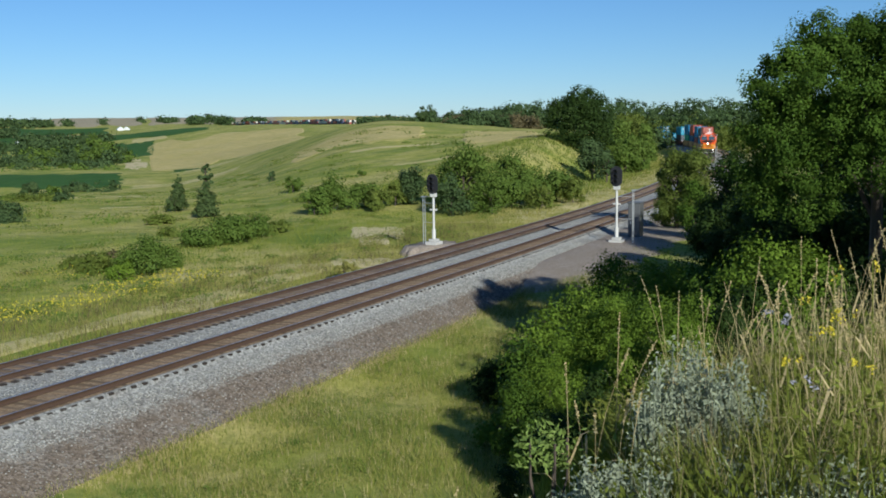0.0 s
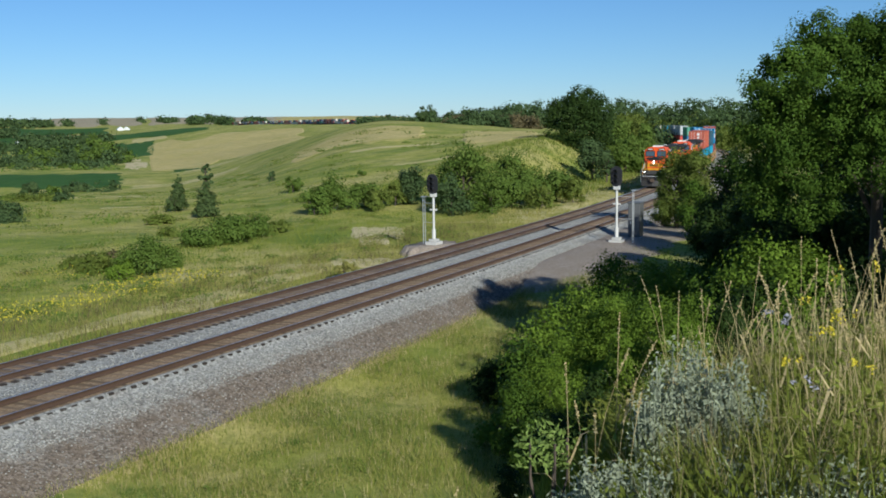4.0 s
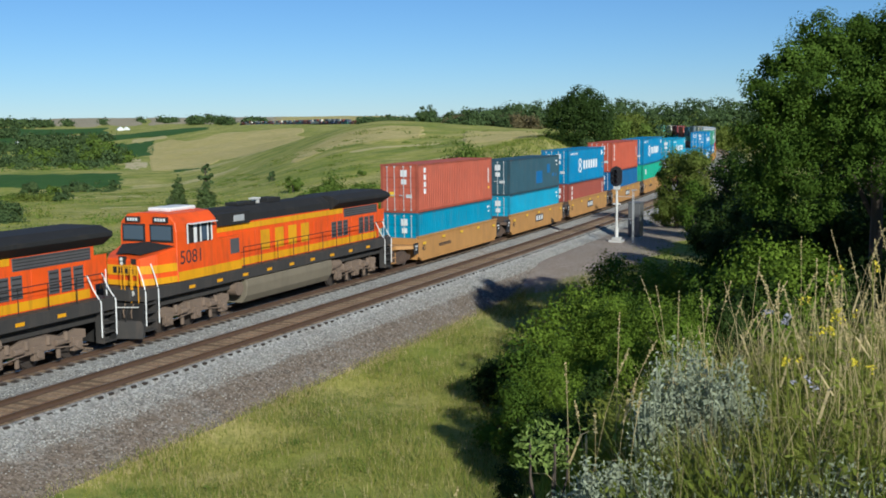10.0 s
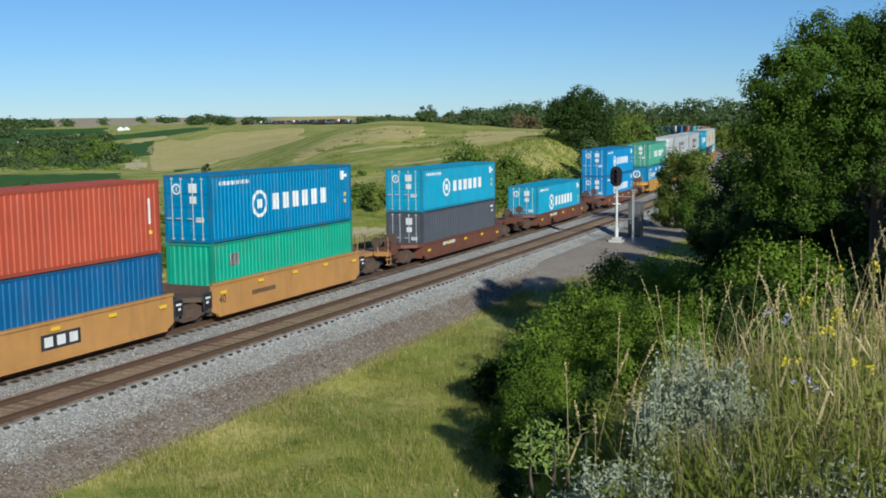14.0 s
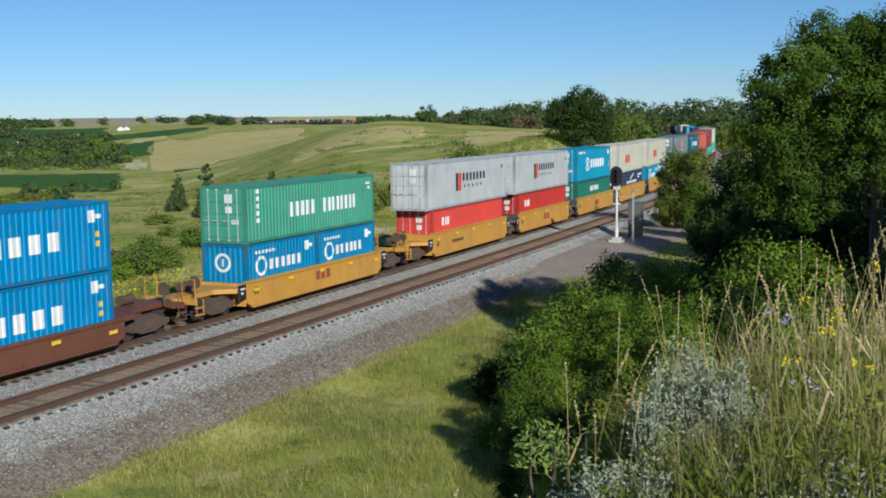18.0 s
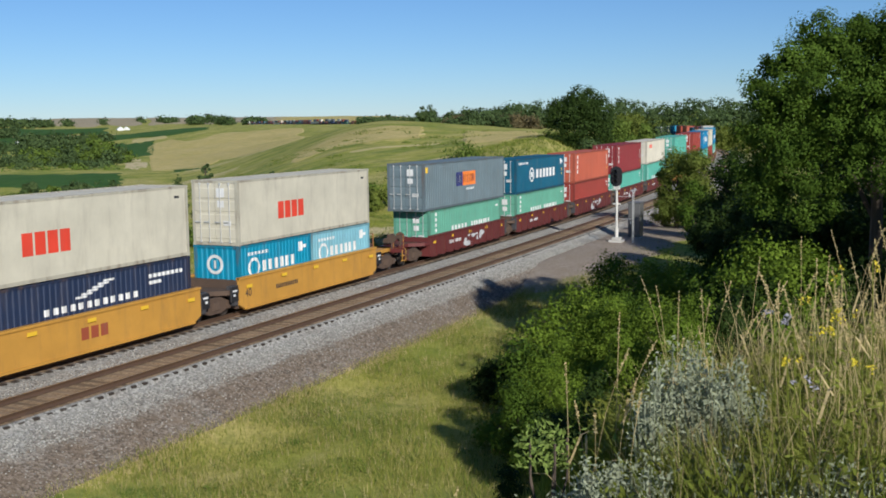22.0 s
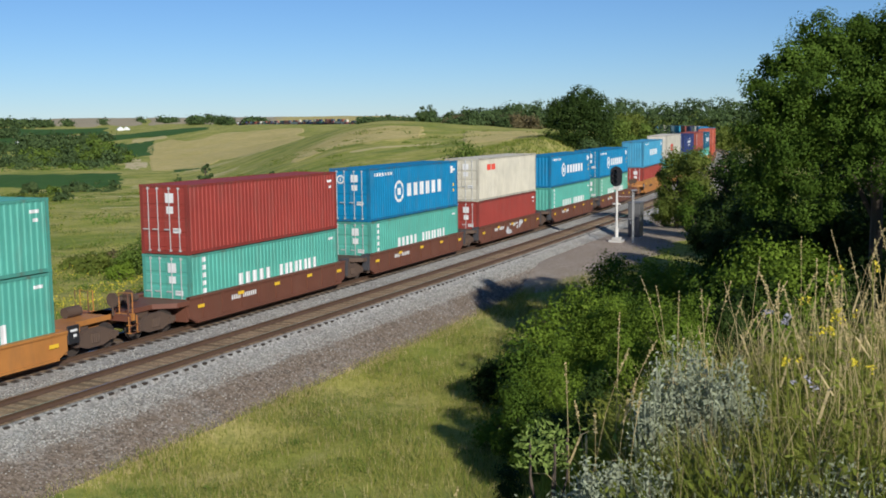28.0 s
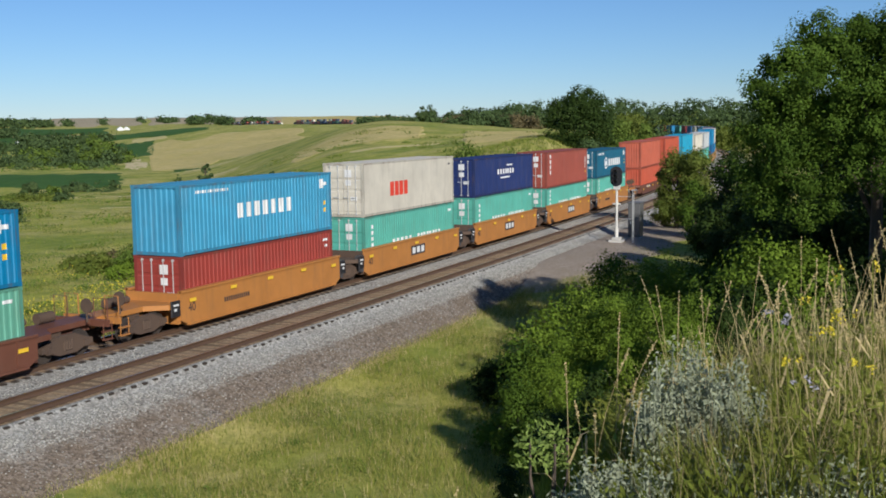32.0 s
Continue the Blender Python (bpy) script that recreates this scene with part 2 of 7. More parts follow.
def track_offset(x, y):
    """Signed distance from the far track's centre line (positive away from the camera), and s."""
    s = np.interp(x, PX, S_TAB)
    for _ in range(3):
        h = np.interp(s, S_TAB, HEAD)
        dx, dy = x - np.interp(s, S_TAB, PX), y - np.interp(s, S_TAB, PY)
        s = s + dx * np.cos(h) + dy * np.sin(h)
    h = np.interp(s, S_TAB, HEAD)
    dx, dy = x - np.interp(s, S_TAB, PX), y - np.interp(s, S_TAB, PY)
    return -dx * np.sin(h) + dy * np.cos(h), s


def height(x, y, rough=True):
    x, y = np.asarray(x, float), np.asarray(y, float)
    o, s = track_offset(x, y)
    r = np.hypot(x, y)
    th = np.degrees(np.arctan2(y, x))
    # far side: cut hill, meadow, valley, rising plateaus
    zh = -0.7 + 6.7 * smooth(15, 31, o) * smooth(85, 160, x) + 1.2 * smooth(45, 300, o) - 0.5 * smooth(3, 12, o)
    zm = -1.0 + 10.8 * smooth(70, 430, r) - 5.0 * smooth(450, 800, r) + 4.5 * smooth(900, 1400, r) + 24 * smooth(1800, 3700, r)
    zv = -1.2 - 11.5 * smooth(85, 420, r) + 48 * smooth(750, 3700, r)
    off_th = 6.5 * smooth(700, 1200, r)
    a, b = smooth(18, 30, th), smooth(28 + off_th, 40 + 0.7 * off_th, th)
    zf = zh * (1 - a) + (zm * (1 - b) + zv * b) * a
    behind = smooth(60, 120, th)
    zf = zf * (1 - behind) + (-1.2) * behind
    # camera side: flat ditch, then the bank on which the camera stands
    base = -1.65 + 1.05 * smooth(47, 64, x) + 2.0 * smooth(90, 200, x)
    gentle = 1 - smooth(16, 30, x)
    bank = 8.2 * ((1 - gentle) * smooth(18.0, 29.3, -o) + gentle * np.interp(-o, [17.0, 18.6, 27.6, 29.3], [0.0, 0.03, 0.93, 1.0])) * (1 - 0.6 * smooth(8, 45, x) - 0.2 * smooth(8.5, 15, x) * (1 - smooth(22, 40, x)))
    zn = base + bank + 3.0 * smooth(60, 400, -o)
    w = smooth(-3.5, -0.5, o)
    z = zn * (1 - w) + zf * w
    if rough:
        z = z + 0.10 * np.sin(x * 0.31 + 1.3 * np.sin(y * 0.17)) * np.sin(y * 0.27 + 0.7) * smooth(8, 20, np.abs(o + 2))
        z = z + 1.1 * np.sin(x * 0.021 + 1.7 * np.sin(y * 0.013)) * np.sin(y * 0.027 + 0.7) * smooth(60, 220, o) * smooth(90, 300, r)
    bed = -1.25 + rise(s)
    k = smooth(9.0, 5.0, np.abs(o + 2.08))
    return z * (1 - k) + bed * k


def gz(x, y):
    return float(height(x, y))


def mesh_from(name, verts, faces, mat, smooth_shade=False):
    me = bpy.data.meshes.new(name)
    me.from_pydata([tuple(v) for v in np.asarray(verts, float)], [], [tuple(int(i) for i in f) for f in faces])
    for m in (mat if isinstance(mat, (list, tuple)) else [mat]):
        me.materials.append(m)
    if smooth_shade:
        me.shade_smooth()
    me.update()
    return me


def quads_mesh(name, verts, quads, mat, smooth_shade=False):
    """A mesh from arrays of corners and four-sided faces, quickly."""
    me = bpy.data.meshes.new(name)
    verts, quads = np.asarray(verts, np.float32), np.asarray(quads, np.int32)
    me.vertices.add(len(verts))
    me.vertices.foreach_set("co", verts.ravel())
    me.loops.add(quads.size)
    me.loops.foreach_set("vertex_index", quads.ravel())
    me.polygons.add(len(quads))
    me.polygons.foreach_set("loop_start", np.arange(0, quads.size, quads.shape[1], dtype=np.int32))
    me.materials.append(mat)
    me.update(calc_edges=True)
    me.validate()
    if smooth_shade:
        me.shade_smooth()
    return me


def grid_quads(n, m, wrap=False):
    i, j = np.meshgrid(np.arange(n - 1), np.arange(m if wrap else m - 1), indexing="ij")
    j2 = (j + 1) % m
    return np.stack([i * m + j, (i + 1) * m + j, (i + 1) * m + j2, i * m + j2], -1).reshape(-1, 4)


def build_ground():
    ang = np.radians(np.concatenate([np.arange(-14, 62, 0.45), np.arange(62, 346, 6.0)]))
    rad = np.concatenate([[0.001], np.geomspace(0.9, 4600.0, 320)])
    R, A = np.meshgrid(rad, ang, indexing="ij")
    x, y = R * np.cos(A), R * np.sin(A)
    x[0] -= 0.25
    v = np.stack([x, y, height(x, y)], -1).reshape(-1, 3)
    me = quads_mesh("ground", v, grid_quads(len(rad), len(ang), True)[:, ::-1], M_GROUND, True)
    return tagged(new("ground", me), "rolling summer grassland reaching to the horizon", "ground", kind="structure")


build_ground()


def field(name, label, az, dist, mat, lift=0.22, n=(44, 26)):
    """A field that lies on the ground between two bearings and two distances."""
    rng = np.random.default_rng(int(az[0] * 100 + dist[0]))
    rag = lambda k: np.interp(np.linspace(0, 9, k), np.arange(10), np.clip(rng.normal(size=10), -1.5, 1.5))
    q = np.linspace(0, 1, n[1])[:, None]
    span, wide = dist[1] - dist[0], az[1] - az[0]
    near, far = dist[0] + 0.07 * span * rag(n[0]), dist[1] + 0.07 * span * rag(n[0])
    D = near[None] + (far - near)[None] * q
    lo, hi = az[0] + 0.025 * wide * rag(n[1]), az[1] + 0.025 * wide * rag(n[1])
    A = np.radians(lo[:, None] + (hi - lo)[:, None] * np.linspace(0, 1, n[0])[None])
    x, y = D * np.cos(A), D * np.sin(A)
    z = height(x, y) + lift
    for edge in (z[0], z[-1], z[1:-1, 0], z[1:-1, -1]):
        edge -= 1.2 * lift + 0.03
    v = np.stack([x, y, z], -1).reshape(-1, 3)
    return tagged(new(name, quads_mesh(name, v, grid_quads(n[1], n[0])[:, ::-1], mat, True)), label, "field", kind="structure")


def ribbon(name, prof, mat, s0, s1, step=1.5):
    """A strip along the track with a cross profile of (offset, height)."""
    s = np.arange(s0, s1 + 0.01, step)
    rows = np.stack([on_track(s, o, z) for o, z in prof], 1)
    n = len(prof)
    return quads_mesh(name, rows.reshape(-1, 3), grid_quads(len(s), n)[:, ::-1], mat, True)


T_NEAR = -SPACING
ballast = tagged(new("ballast", ribbon("ballast", [(3.6, -1.3), (1.75, -0.26), (1.5, -0.215), (-1.5, -0.215), (-2.05, -0.30), (T_NEAR + 1.5, -0.215), (T_NEAR - 0.95, -0.215), (T_NEAR - 1.04, -0.172), (T_NEAR - 1.19, -0.168), (T_NEAR - 1.26, -0.215), (T_NEAR - 1.33, -0.27), (T_NEAR - 1.45, -0.345), (T_NEAR - 1.8, -0.38), (T_NEAR - 2.7, -0.62), (T_NEAR - 3.5, -1.02), (T_NEAR - 4.4, -1.42), (T_NEAR - 5.6, -2.0)], M_BALLAST, -60, 520)), "grey crushed-stone track ballast, dirtier brown towards its foot", "ballast", kind="structure")


def at_bearing(px, d):
    """The place d metres off in a direction, named by its position across the view."""
    a = radians(25.6) - math.atan((px - 784) / 1940.5)
    return d * math.cos(a), d * math.sin(a)

# ---- rails, ties, signals ----
RAIL_PROF = [(-0.075, -0.172), (-0.075, -0.16), (-0.02, -0.145), (-0.012, -0.045), (-0.036, -0.03), (-0.036, -0.004), (-0.028, 0.0), (0.028, 0.0), (0.036, -0.004), (0.036, -0.03), (0.012, -0.045), (0.02, -0.145), (0.075, -0.16), (0.075, -0.172)]


def rail_mesh(off, prof, mat, s0=-60.0, s1=520.0, step=2.0):
    s = np.arange(s0, s1 + 0.1, step)
    rows = np.stack([on_track(s, off + o, z) for o, z in prof], 1)
    return quads_mesh("rail", rows.reshape(-1, 3), grid_quads(len(s), len(prof))[:, ::-1], mat)


def build_track(name, centre, label, warm):
    top = tagged(new(name), label, "railway track", kind="structure")
    part("track_gravel", ribbon("track_gravel", [(centre + 1.22, -0.212), (centre + 1.0, -0.196), (centre - 0.96, -0.196), (centre - 1.06, -0.20)], M_TRACKDIRT if warm else M_TRACKDIRT_DARK, -60, 420), M_TRACKDIRT, top, "rust-stained gravel between the rails")
    for sy in (-1, 1):
        r = part("rail", rail_mesh(centre + sy * 0.753, RAIL_PROF, M_RAIL), M_RAIL, top, "rusty steel rail")
        part("running_surface", rail_mesh(centre + sy * 0.753, [(-0.03, 0.003), (0.03, 0.003)], M_RAILTOP), M_RAILTOP, r, "worn shiny rail head")
    return top


track_far = build_track("track_1", 0.0, "straight railway track with weathered timber ties", 0)
track_near = build_track("track_2", T_NEAR, "empty parallel railway track with brown timber ties", 1)


def build_ties(top, centre):
    tie = bevelled(boxes((-0.115, 0.115, -1.3, 1.3, -0.36, -0.178)), 0.012)
    me = bpy.data.meshes.new("tie")
    tie.to_mesh(me)
    tie.free()
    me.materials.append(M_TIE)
    plate = bpy.data.meshes.new("tie_plate")
    pb = boxes(*[(-0.09, 0.09, sy * 0.753 - 0.16, sy * 0.753 + 0.16, -0.18, -0.166) for sy in (-1, 1)])
    pb.to_mesh(plate)
    pb.free()
    plate.materials.append(M_RAIL)
    rnd = random.Random(7 if centre else 9)
    s, n, rest = -4.0, 0, []
    while s < 420:
        p, h = on_track(s, centre), float(np.interp(s, S_TAB, HEAD))
        m = Matrix.Translation(Vector((p[0], p[1], p[2] + rnd.uniform(-0.012, 0.008)))) @ Matrix.Rotation(h + rnd.uniform(-0.02, 0.02), 4, "Z") @ Matrix.Translation((0, rnd.uniform(-0.03, 0.03), 0))
        if n < 250 and s > 4:
            ob = new("tie", me)
            ob.parent, ob.matrix_local = top, m
            n += 1
        else:
            rest.append(m)
        s += 0.53 + rnd.uniform(-0.03, 0.03)
    base = np.array([v.co for v in me.vertices])
    faces = [tuple(p.vertices) for p in me.polygons]
    allv, allf = [], []
    for m in rest:
        k = len(allv) * len(base)
        a = np.array(m)
        allv.append(base @ a[:3, :3].T + a[:3, 3])
        allf += [tuple(i + k for i in f) for f in faces]
    tagged(part("far_ties", mesh_from("far_ties", np.concatenate(allv), allf, M_TIE_JOINED), M_TIE_JOINED, top), kind="stuff")


build_ties(track_near, T_NEAR)
build_ties(track_far, 0.0)

# a walkway of short pads between the tracks, and a pale rock on the shoulder
for i, (s, o) in enumerate(((94.5, -2.1), (95.3, -2.2), (98.5, -2.1))):
    p = on_track(s, o)
    pad = tagged(new("tie_pad", mesh_from("pad", [], [], M_DARKGREY)), "dark timber pad lying between the tracks", "timber")
    bm = bevelled(boxes((-0.2, 0.2, -0.55, 0.55, -0.33, -0.20)), 0.02)
    bm.to_mesh(pad.data)
    bm.free()
    pad.matrix_world = Matrix.Translation(Vector(p)) @ Matrix.Rotation(0.6, 4, "Z")


def pad_ground(name, cx, cy, rx, ry, z, mat, label, turn=0.0, n=36):
    """A low spread of gravel with an uneven outline."""
    rnd = random.Random(int(cx * 10))
    v, f = [(cx, cy, max(z, -50) + 0.0)], []
    outer = []
    for k in range(n):
        a = 2 * math.pi * k / n
        w = rnd.uniform(0.85, 1.1)
        x, y = rx * w * math.cos(a), ry * w * math.sin(a)
        xx, yy = cx + x * math.cos(turn) - y * math.sin(turn), cy + x * math.sin(turn) + y * math.cos(turn)
        v.append((cx + (xx - cx) * 0.8, cy + (yy - cy) * 0.8, z - 0.02))
        outer.append((xx, yy, min(z - 0.3, gz(xx, yy) - 0.12)))
    v += outer
    for k in range(n):
        j = (k + 1) % n
        f += [(0, 1 + k, 1 + j), (1 + k, 1 + n + k, 1 + n + j, 1 + j)]
    return tagged(new(name, mesh_from(name, v, f, mat, True)), label, "gravel", kind="structure")


def signal(x, y, z, face, mast_h, label, ladder_off):
    """A wayside signal: concrete base, pale mast, hooded three-lamp head, and its ladder mast."""
    ob = tagged(new("railway_signal"), label, "railway signal", group="railway signals")
    ob.matrix_world = Matrix.Translation((x, y, z)) @ Matrix.Rotation(face, 4, "Z")
    part("base", bevelled(boxes((-0.55, 0.55, -0.45, 0.45, -0.25, 0.16), (-0.3, 0.3, -0.3, 0.3, 0.16, 0.34)), 0.02), M_CONCRETE, ob, "concrete footing")
    part("mast", disc(bmesh.new(), (0, 0, mast_h / 2 + 0.3), 0.085, mast_h, "z", 14), M_ALU, ob, "pale aluminium mast")
    part("mast_collar", disc(bmesh.new(), (0, 0, 0.7), 0.14, 0.7, "z", 14), M_ALU, ob)
    part("bracket", bevelled(boxes((-0.16, 0.16, -0.22, 0.22, mast_h + 0.05, mast_h + 0.33)), 0.01), M_ALU, ob)
    part("number_plate", bevelled(boxes((-0.03, 0.03, -0.3, 0.3, mast_h * 0.72, mast_h * 0.72 + 0.12)), 0.004), M_ALU, ob)
    part("finial", disc(bmesh.new(), (0.1, 0.0, mast_h + 1.0), 0.05, 1.3, "z", 8), M_ALU, ob)
    back = prism(bmesh.new(), [(0.36 * math.cos(a), (0.95 if math.sin(a) > 0 else 0.5) + 0.36 * math.sin(a)) for a in np.linspace(0, 2 * math.pi, 24, endpoint=False)], -0.03, 0.0, "x")
    hd = part("signal_head", bevelled(back, 0.006), M_BLACK, ob, "black oval signal head")
    hd.location = (-0.15, 0, mast_h + 0.1)
    hd.scale = (1, 1.25, 1.25)
    part("lamp_case", bevelled(boxes((0.0, 0.3, -0.2, 0.2, 0.3, 1.15)), 0.02), M_BLACK, hd)
    for k in range(3):
        hood = bmesh.new()
        n = 12
        for a, b in zip(range(n), range(1, n + 1)):
            t0, t1 = math.pi * (-0.25 + 1.5 * a / n), math.pi * (-0.25 + 1.5 * b / n)
            q = [(-0.03, 0.13 * math.cos(t0), 0.13 * math.sin(t0)), (-0.33, 0.13 * math.cos(t0), 0.13 * math.sin(t0)), (-0.33, 0.13 * math.cos(t1), 0.13 * math.sin(t1)), (-0.03, 0.13 * math.cos(t1), 0.13 * math.sin(t1))]
            hood.faces.new([hood.verts.new(p) for p in q])
        h = part("hood", hood, M_BLACK, hd)
        h.location = (0, 0, 0.44 + 0.28 * k)
        ln = part("lens", disc(bmesh.new(), (-0.035, 0, 0.44 + 0.28 * k), 0.09, 0.02, "x", 14), M_GLASS_LENS, hd, "dark unlit lens")
    lad = bmesh.new()
    lx, ly = ladder_off
    for d in (-0.17, 0.17):
        tube(lad, [(lx + d, ly, -0.2), (lx + d, ly, mast_h + 0.05)], 0.024, 6)
    for k in range(int(mast_h / 0.32)):
        tube(lad, [(lx - 0.17, ly, 0.2 + 0.32 * k), (lx + 0.17, ly, 0.2 + 0.32 * k)], 0.014, 5)
    part("ladder", lad, M_STEEL, ob, "grey steel ladder")
    for zz in (mast_h * 0.45, mast_h * 0.88):
        st = bmesh.new()
        tube(st, [(0, 0, zz), (lx, ly, zz)], 0.02, 5)
        part("stay", st, M_STEEL, ob)
    st = bmesh.new()
    box(st, lx - 0.3, lx + 0.3, ly - 0.25, ly + 0.1, mast_h + 0.02, mast_h + 0.06)
    part("platform", st, M_STEEL, ob, "small steel platform")
    return ob


M_GLASS_LENS = paint("dark_lens", (0.02, 0.02, 0.022), 0.2)
pad_ground("signal_pad_1", 71.4, 35.2, 3.6, 1.9, -0.5, M_APRON, "grey gravel pad round the signal", 0.05)




def gravel_apron():
    """The bare gravel ledge beside the near track, which runs out into the ditch."""
    s, o = np.linspace(50, 98, 60), np.array([-6.5, -7.2, -8.4, -9.8, -11.2, -12.4, -13.4])
    z = np.array([-0.50, -0.45, -0.45, -0.47, -0.52, -0.60, -1.0])
    S, O = np.meshgrid(s, o, indexing="ij")
    O = O + 0.35 * np.sin(S * 1.3) * (O < -11)
    p = on_track(S.ravel(), O.ravel()).reshape(*S.shape, 3)
    w = smooth(52, 66, S) * (1 - smooth(88, 97, S))
    g = height(p[..., 0], p[..., 1]) - 0.2
    p[..., 2] = g * (1 - w) + np.maximum(z[None, :] + rise(S), g) * w
    tagged(new("gravel_apron", quads_mesh("gravel_apron", p.reshape(-1, 3), grid_quads(*S.shape), M_APRON, True)), "bare brown gravel ledge beside the near track", "gravel", kind="structure")


gravel_apron()
signal(71.52, 34.99, -0.45, 0.0, 3.35, "three-lamp railway signal on a pale mast beside the far track", (0.35, 0.95))
signal(76.89, 22.85, -0.45, 0.0, 3.75, "tall three-lamp railway signal on a pale mast beside the near track", (-0.1, -1.25))


M_CABINET = paint("cabinet_grey", (0.12, 0.12, 0.118), 0.5, (0.06, 0.055, 0.05), 0.35)


def relay_case(x, y, z):
    ob = tagged(new("relay_cabinet"), "dark grey steel relay cabinet standing on the gravel pad", "cabinet")
    ob.location = (x, y, z)
    part("body", bevelled(boxes((-0.55, 0.55, -0.45, 0.45, 0.0, 2.55)), 0.02), M_CABINET, ob)
    part("lid", bevelled(boxes((-0.62, 0.62, -0.52, 0.52, 2.55, 2.64)), 0.02), M_CABINET, ob)
    part("footing", boxes((-0.65, 0.65, -0.55, 0.55, -0.3, 0.0)), M_CONCRETE, ob)
    d = part("door", bevelled(boxes((-0.57, -0.55, -0.4, 0.4, 0.1, 2.45)), 0.008), M_CABINET, ob)
    part("handle", boxes((-0.6, -0.57, 0.2, 0.26, 1.0, 1.2)), M_ALU, d)
    part("label_plate", boxes((-0.2, 0.0, -0.456, -0.451, 1.25, 1.5)), M_WHITE, ob, "white label plate")
    return ob


relay_case(80.9, 22.55, -0.45)

# ---- fields, bare patches and far buildings ----
field("pasture_field", "dry tan pasture on the crest of the hillside", (26.6, 33.2), (255, 335), M_TAN, 0.2, (90, 40))
field("pasture_field", "dry tan pasture falling towards the valley", (32.8, 40.4), (560, 1060), M_TAN, 0.5, (110, 70))
field("pasture_field", "dry tan grass on top of the cutting", (20.6, 24.4), (215, 300), M_TAN, 0.2, (70, 40))
for az, dist in (((25.6, 30.5), (226, 233)), ((24.2, 28.2), (176, 181)), ((33.4, 39.6), (500, 535)), ((36.0, 41.5), (395, 420)), ((41.0, 45.2), (228, 240)), ((38.5, 43.0), (150, 156))):
    field("straw_strip", "strip of straw-coloured grass along the contour of the meadow", az, dist, M_STRAWGRASS, 0.05, (40, 8))
field("crop_field", "dark green crop in the valley", (40.2, 42.2), (790, 1130), M_CROP, 0.5, (44, 50))
field("crop_field", "dark green crop field beside the woods", (41.9, 49.0), (425, 530), M_CROP, 0.25, (90, 30))
field("crop_field", "narrow dark green crop beside the pasture", (37.6, 39.3), (520, 580), M_CROP, 0.25)
field("crop_field", "hazy green crop far down the valley", (37.5, 48.5), (1240, 1560), M_CROP, 0.9, (120, 40))
field("crop_field", "hazy green crop far down the valley", (42.5, 48.5), (1660, 2050), M_CROP, 1.2, (90, 40))
field("stubble_field", "pale stubble strip in the valley", (39.6, 41.3), (1140, 1215), M_STRAWGRASS, 0.4)
field("stubble_field", "pale stubble strip in the valley", (42.0, 47.0), (1570, 1650), M_STRAWGRASS, 0.5)
field("stubble_field", "pale stubble field near the horizon", (33.5, 40.5), (2300, 3900), M_DRYFIELD, 2.5)
field("stubble_field", "pale stubble field near the horizon", (40.7, 45.0), (2250, 3900), M_DRYFIELD, 2.5)
field("stubble_field", "dry rise on the horizon behind the far train", (27.5, 34.4), (1900, 3800), M_TAN, 2.5)
for az, dist in (((27.6, 30.4), (88, 97)), ((28.4, 30.0), (84, 92)), ((27.6, 31.6), (72.0, 76.0)), ((40.6, 41.7), (600, 700)), ((40.9, 41.5), (700, 760)), ((43.0, 44.6), (640, 665))):
    field("bare_patch", "bare pale sandy patch in the grass", az, dist, M_SAND, 0.06, (30, 12))
for az, dist in (((31.4, 36.2), (70.5, 74.5)), ((35.6, 39.4), (69.5, 72.5)), ((37.5, 41.0), (57.0, 59.5))):
    field("straw_verge", "straw-coloured dry grass along the foot of the meadow", az, dist, M_STRAWGRASS, 0.07, (40, 10))


def track_strip(name, label, s0, s1, o0, o1, mat, lift=0.06, seed=1):
    """A ragged strip of ground cover that follows the track."""
    rng = np.random.default_rng(seed)
    s = np.arange(s0, s1, 1.5)
    w = np.interp(s, s[::4], rng.normal(size=len(s[::4]))), np.interp(s, s[::4], rng.normal(size=len(s[::4])))
    o = np.linspace(0, 1, 9)[None] * (o1 - o0 + 0.12 * (o1 - o0) * (w[1] - w[0]))[:, None] + (o0 + 0.12 * (o1 - o0) * w[0])[:, None]
    p = on_track(np.repeat(s, 9), o.ravel())
    p[:, 2] = height(p[:, 0], p[:, 1]) + lift
    z = p[:, 2].reshape(len(s), 9)
    z[:, 0] -= lift + 0.1
    z[:, -1] -= lift + 0.1
    p[:, 2] = z.ravel()
    tagged(new(name, quads_mesh(name, p, grid_quads(len(s), 9), mat, True)), label, "grass", kind="structure")


track_strip("straw_verge", "straw-coloured grass between the far track and the cutting", 92, 300, 4.2, 11.5, M_STRAWGRASS, seed=3)
track_strip("straw_verge", "tan dry grass along the far verge", 26, 62, 6.0, 8.6, M_STRAWGRASS, seed=4)


def farmhouse(px, d, w, h, label):
    x, y = at_bearing(px, d)
    ob = tagged(new("farm_building"), label, "building")
    ob.matrix_world = Matrix.Translation((x, y, gz(x, y) - 0.3)) @ Matrix.Rotation(0.9, 4, "Z")
    part("wall", boxes((-w / 2, w / 2, -5, 5, 0, h)), M_WHITE, ob, "white wall")
    part("roof", prism(bmesh.new(), [(-5.6, h), (0, h + 3.5), (5.6, h)], -w / 2 - 0.5, w / 2 + 0.5, "x"), M_STEEL, ob, "pale metal roof")
    for k in range(4):
        part("window", boxes((-w / 2 + 2 + k * (w - 4) / 3.5, -w / 2 + 3.2 + k * (w - 4) / 3.5, -5.06, -5.0, 1.2, 2.6)), M_DARKGREY, ob)


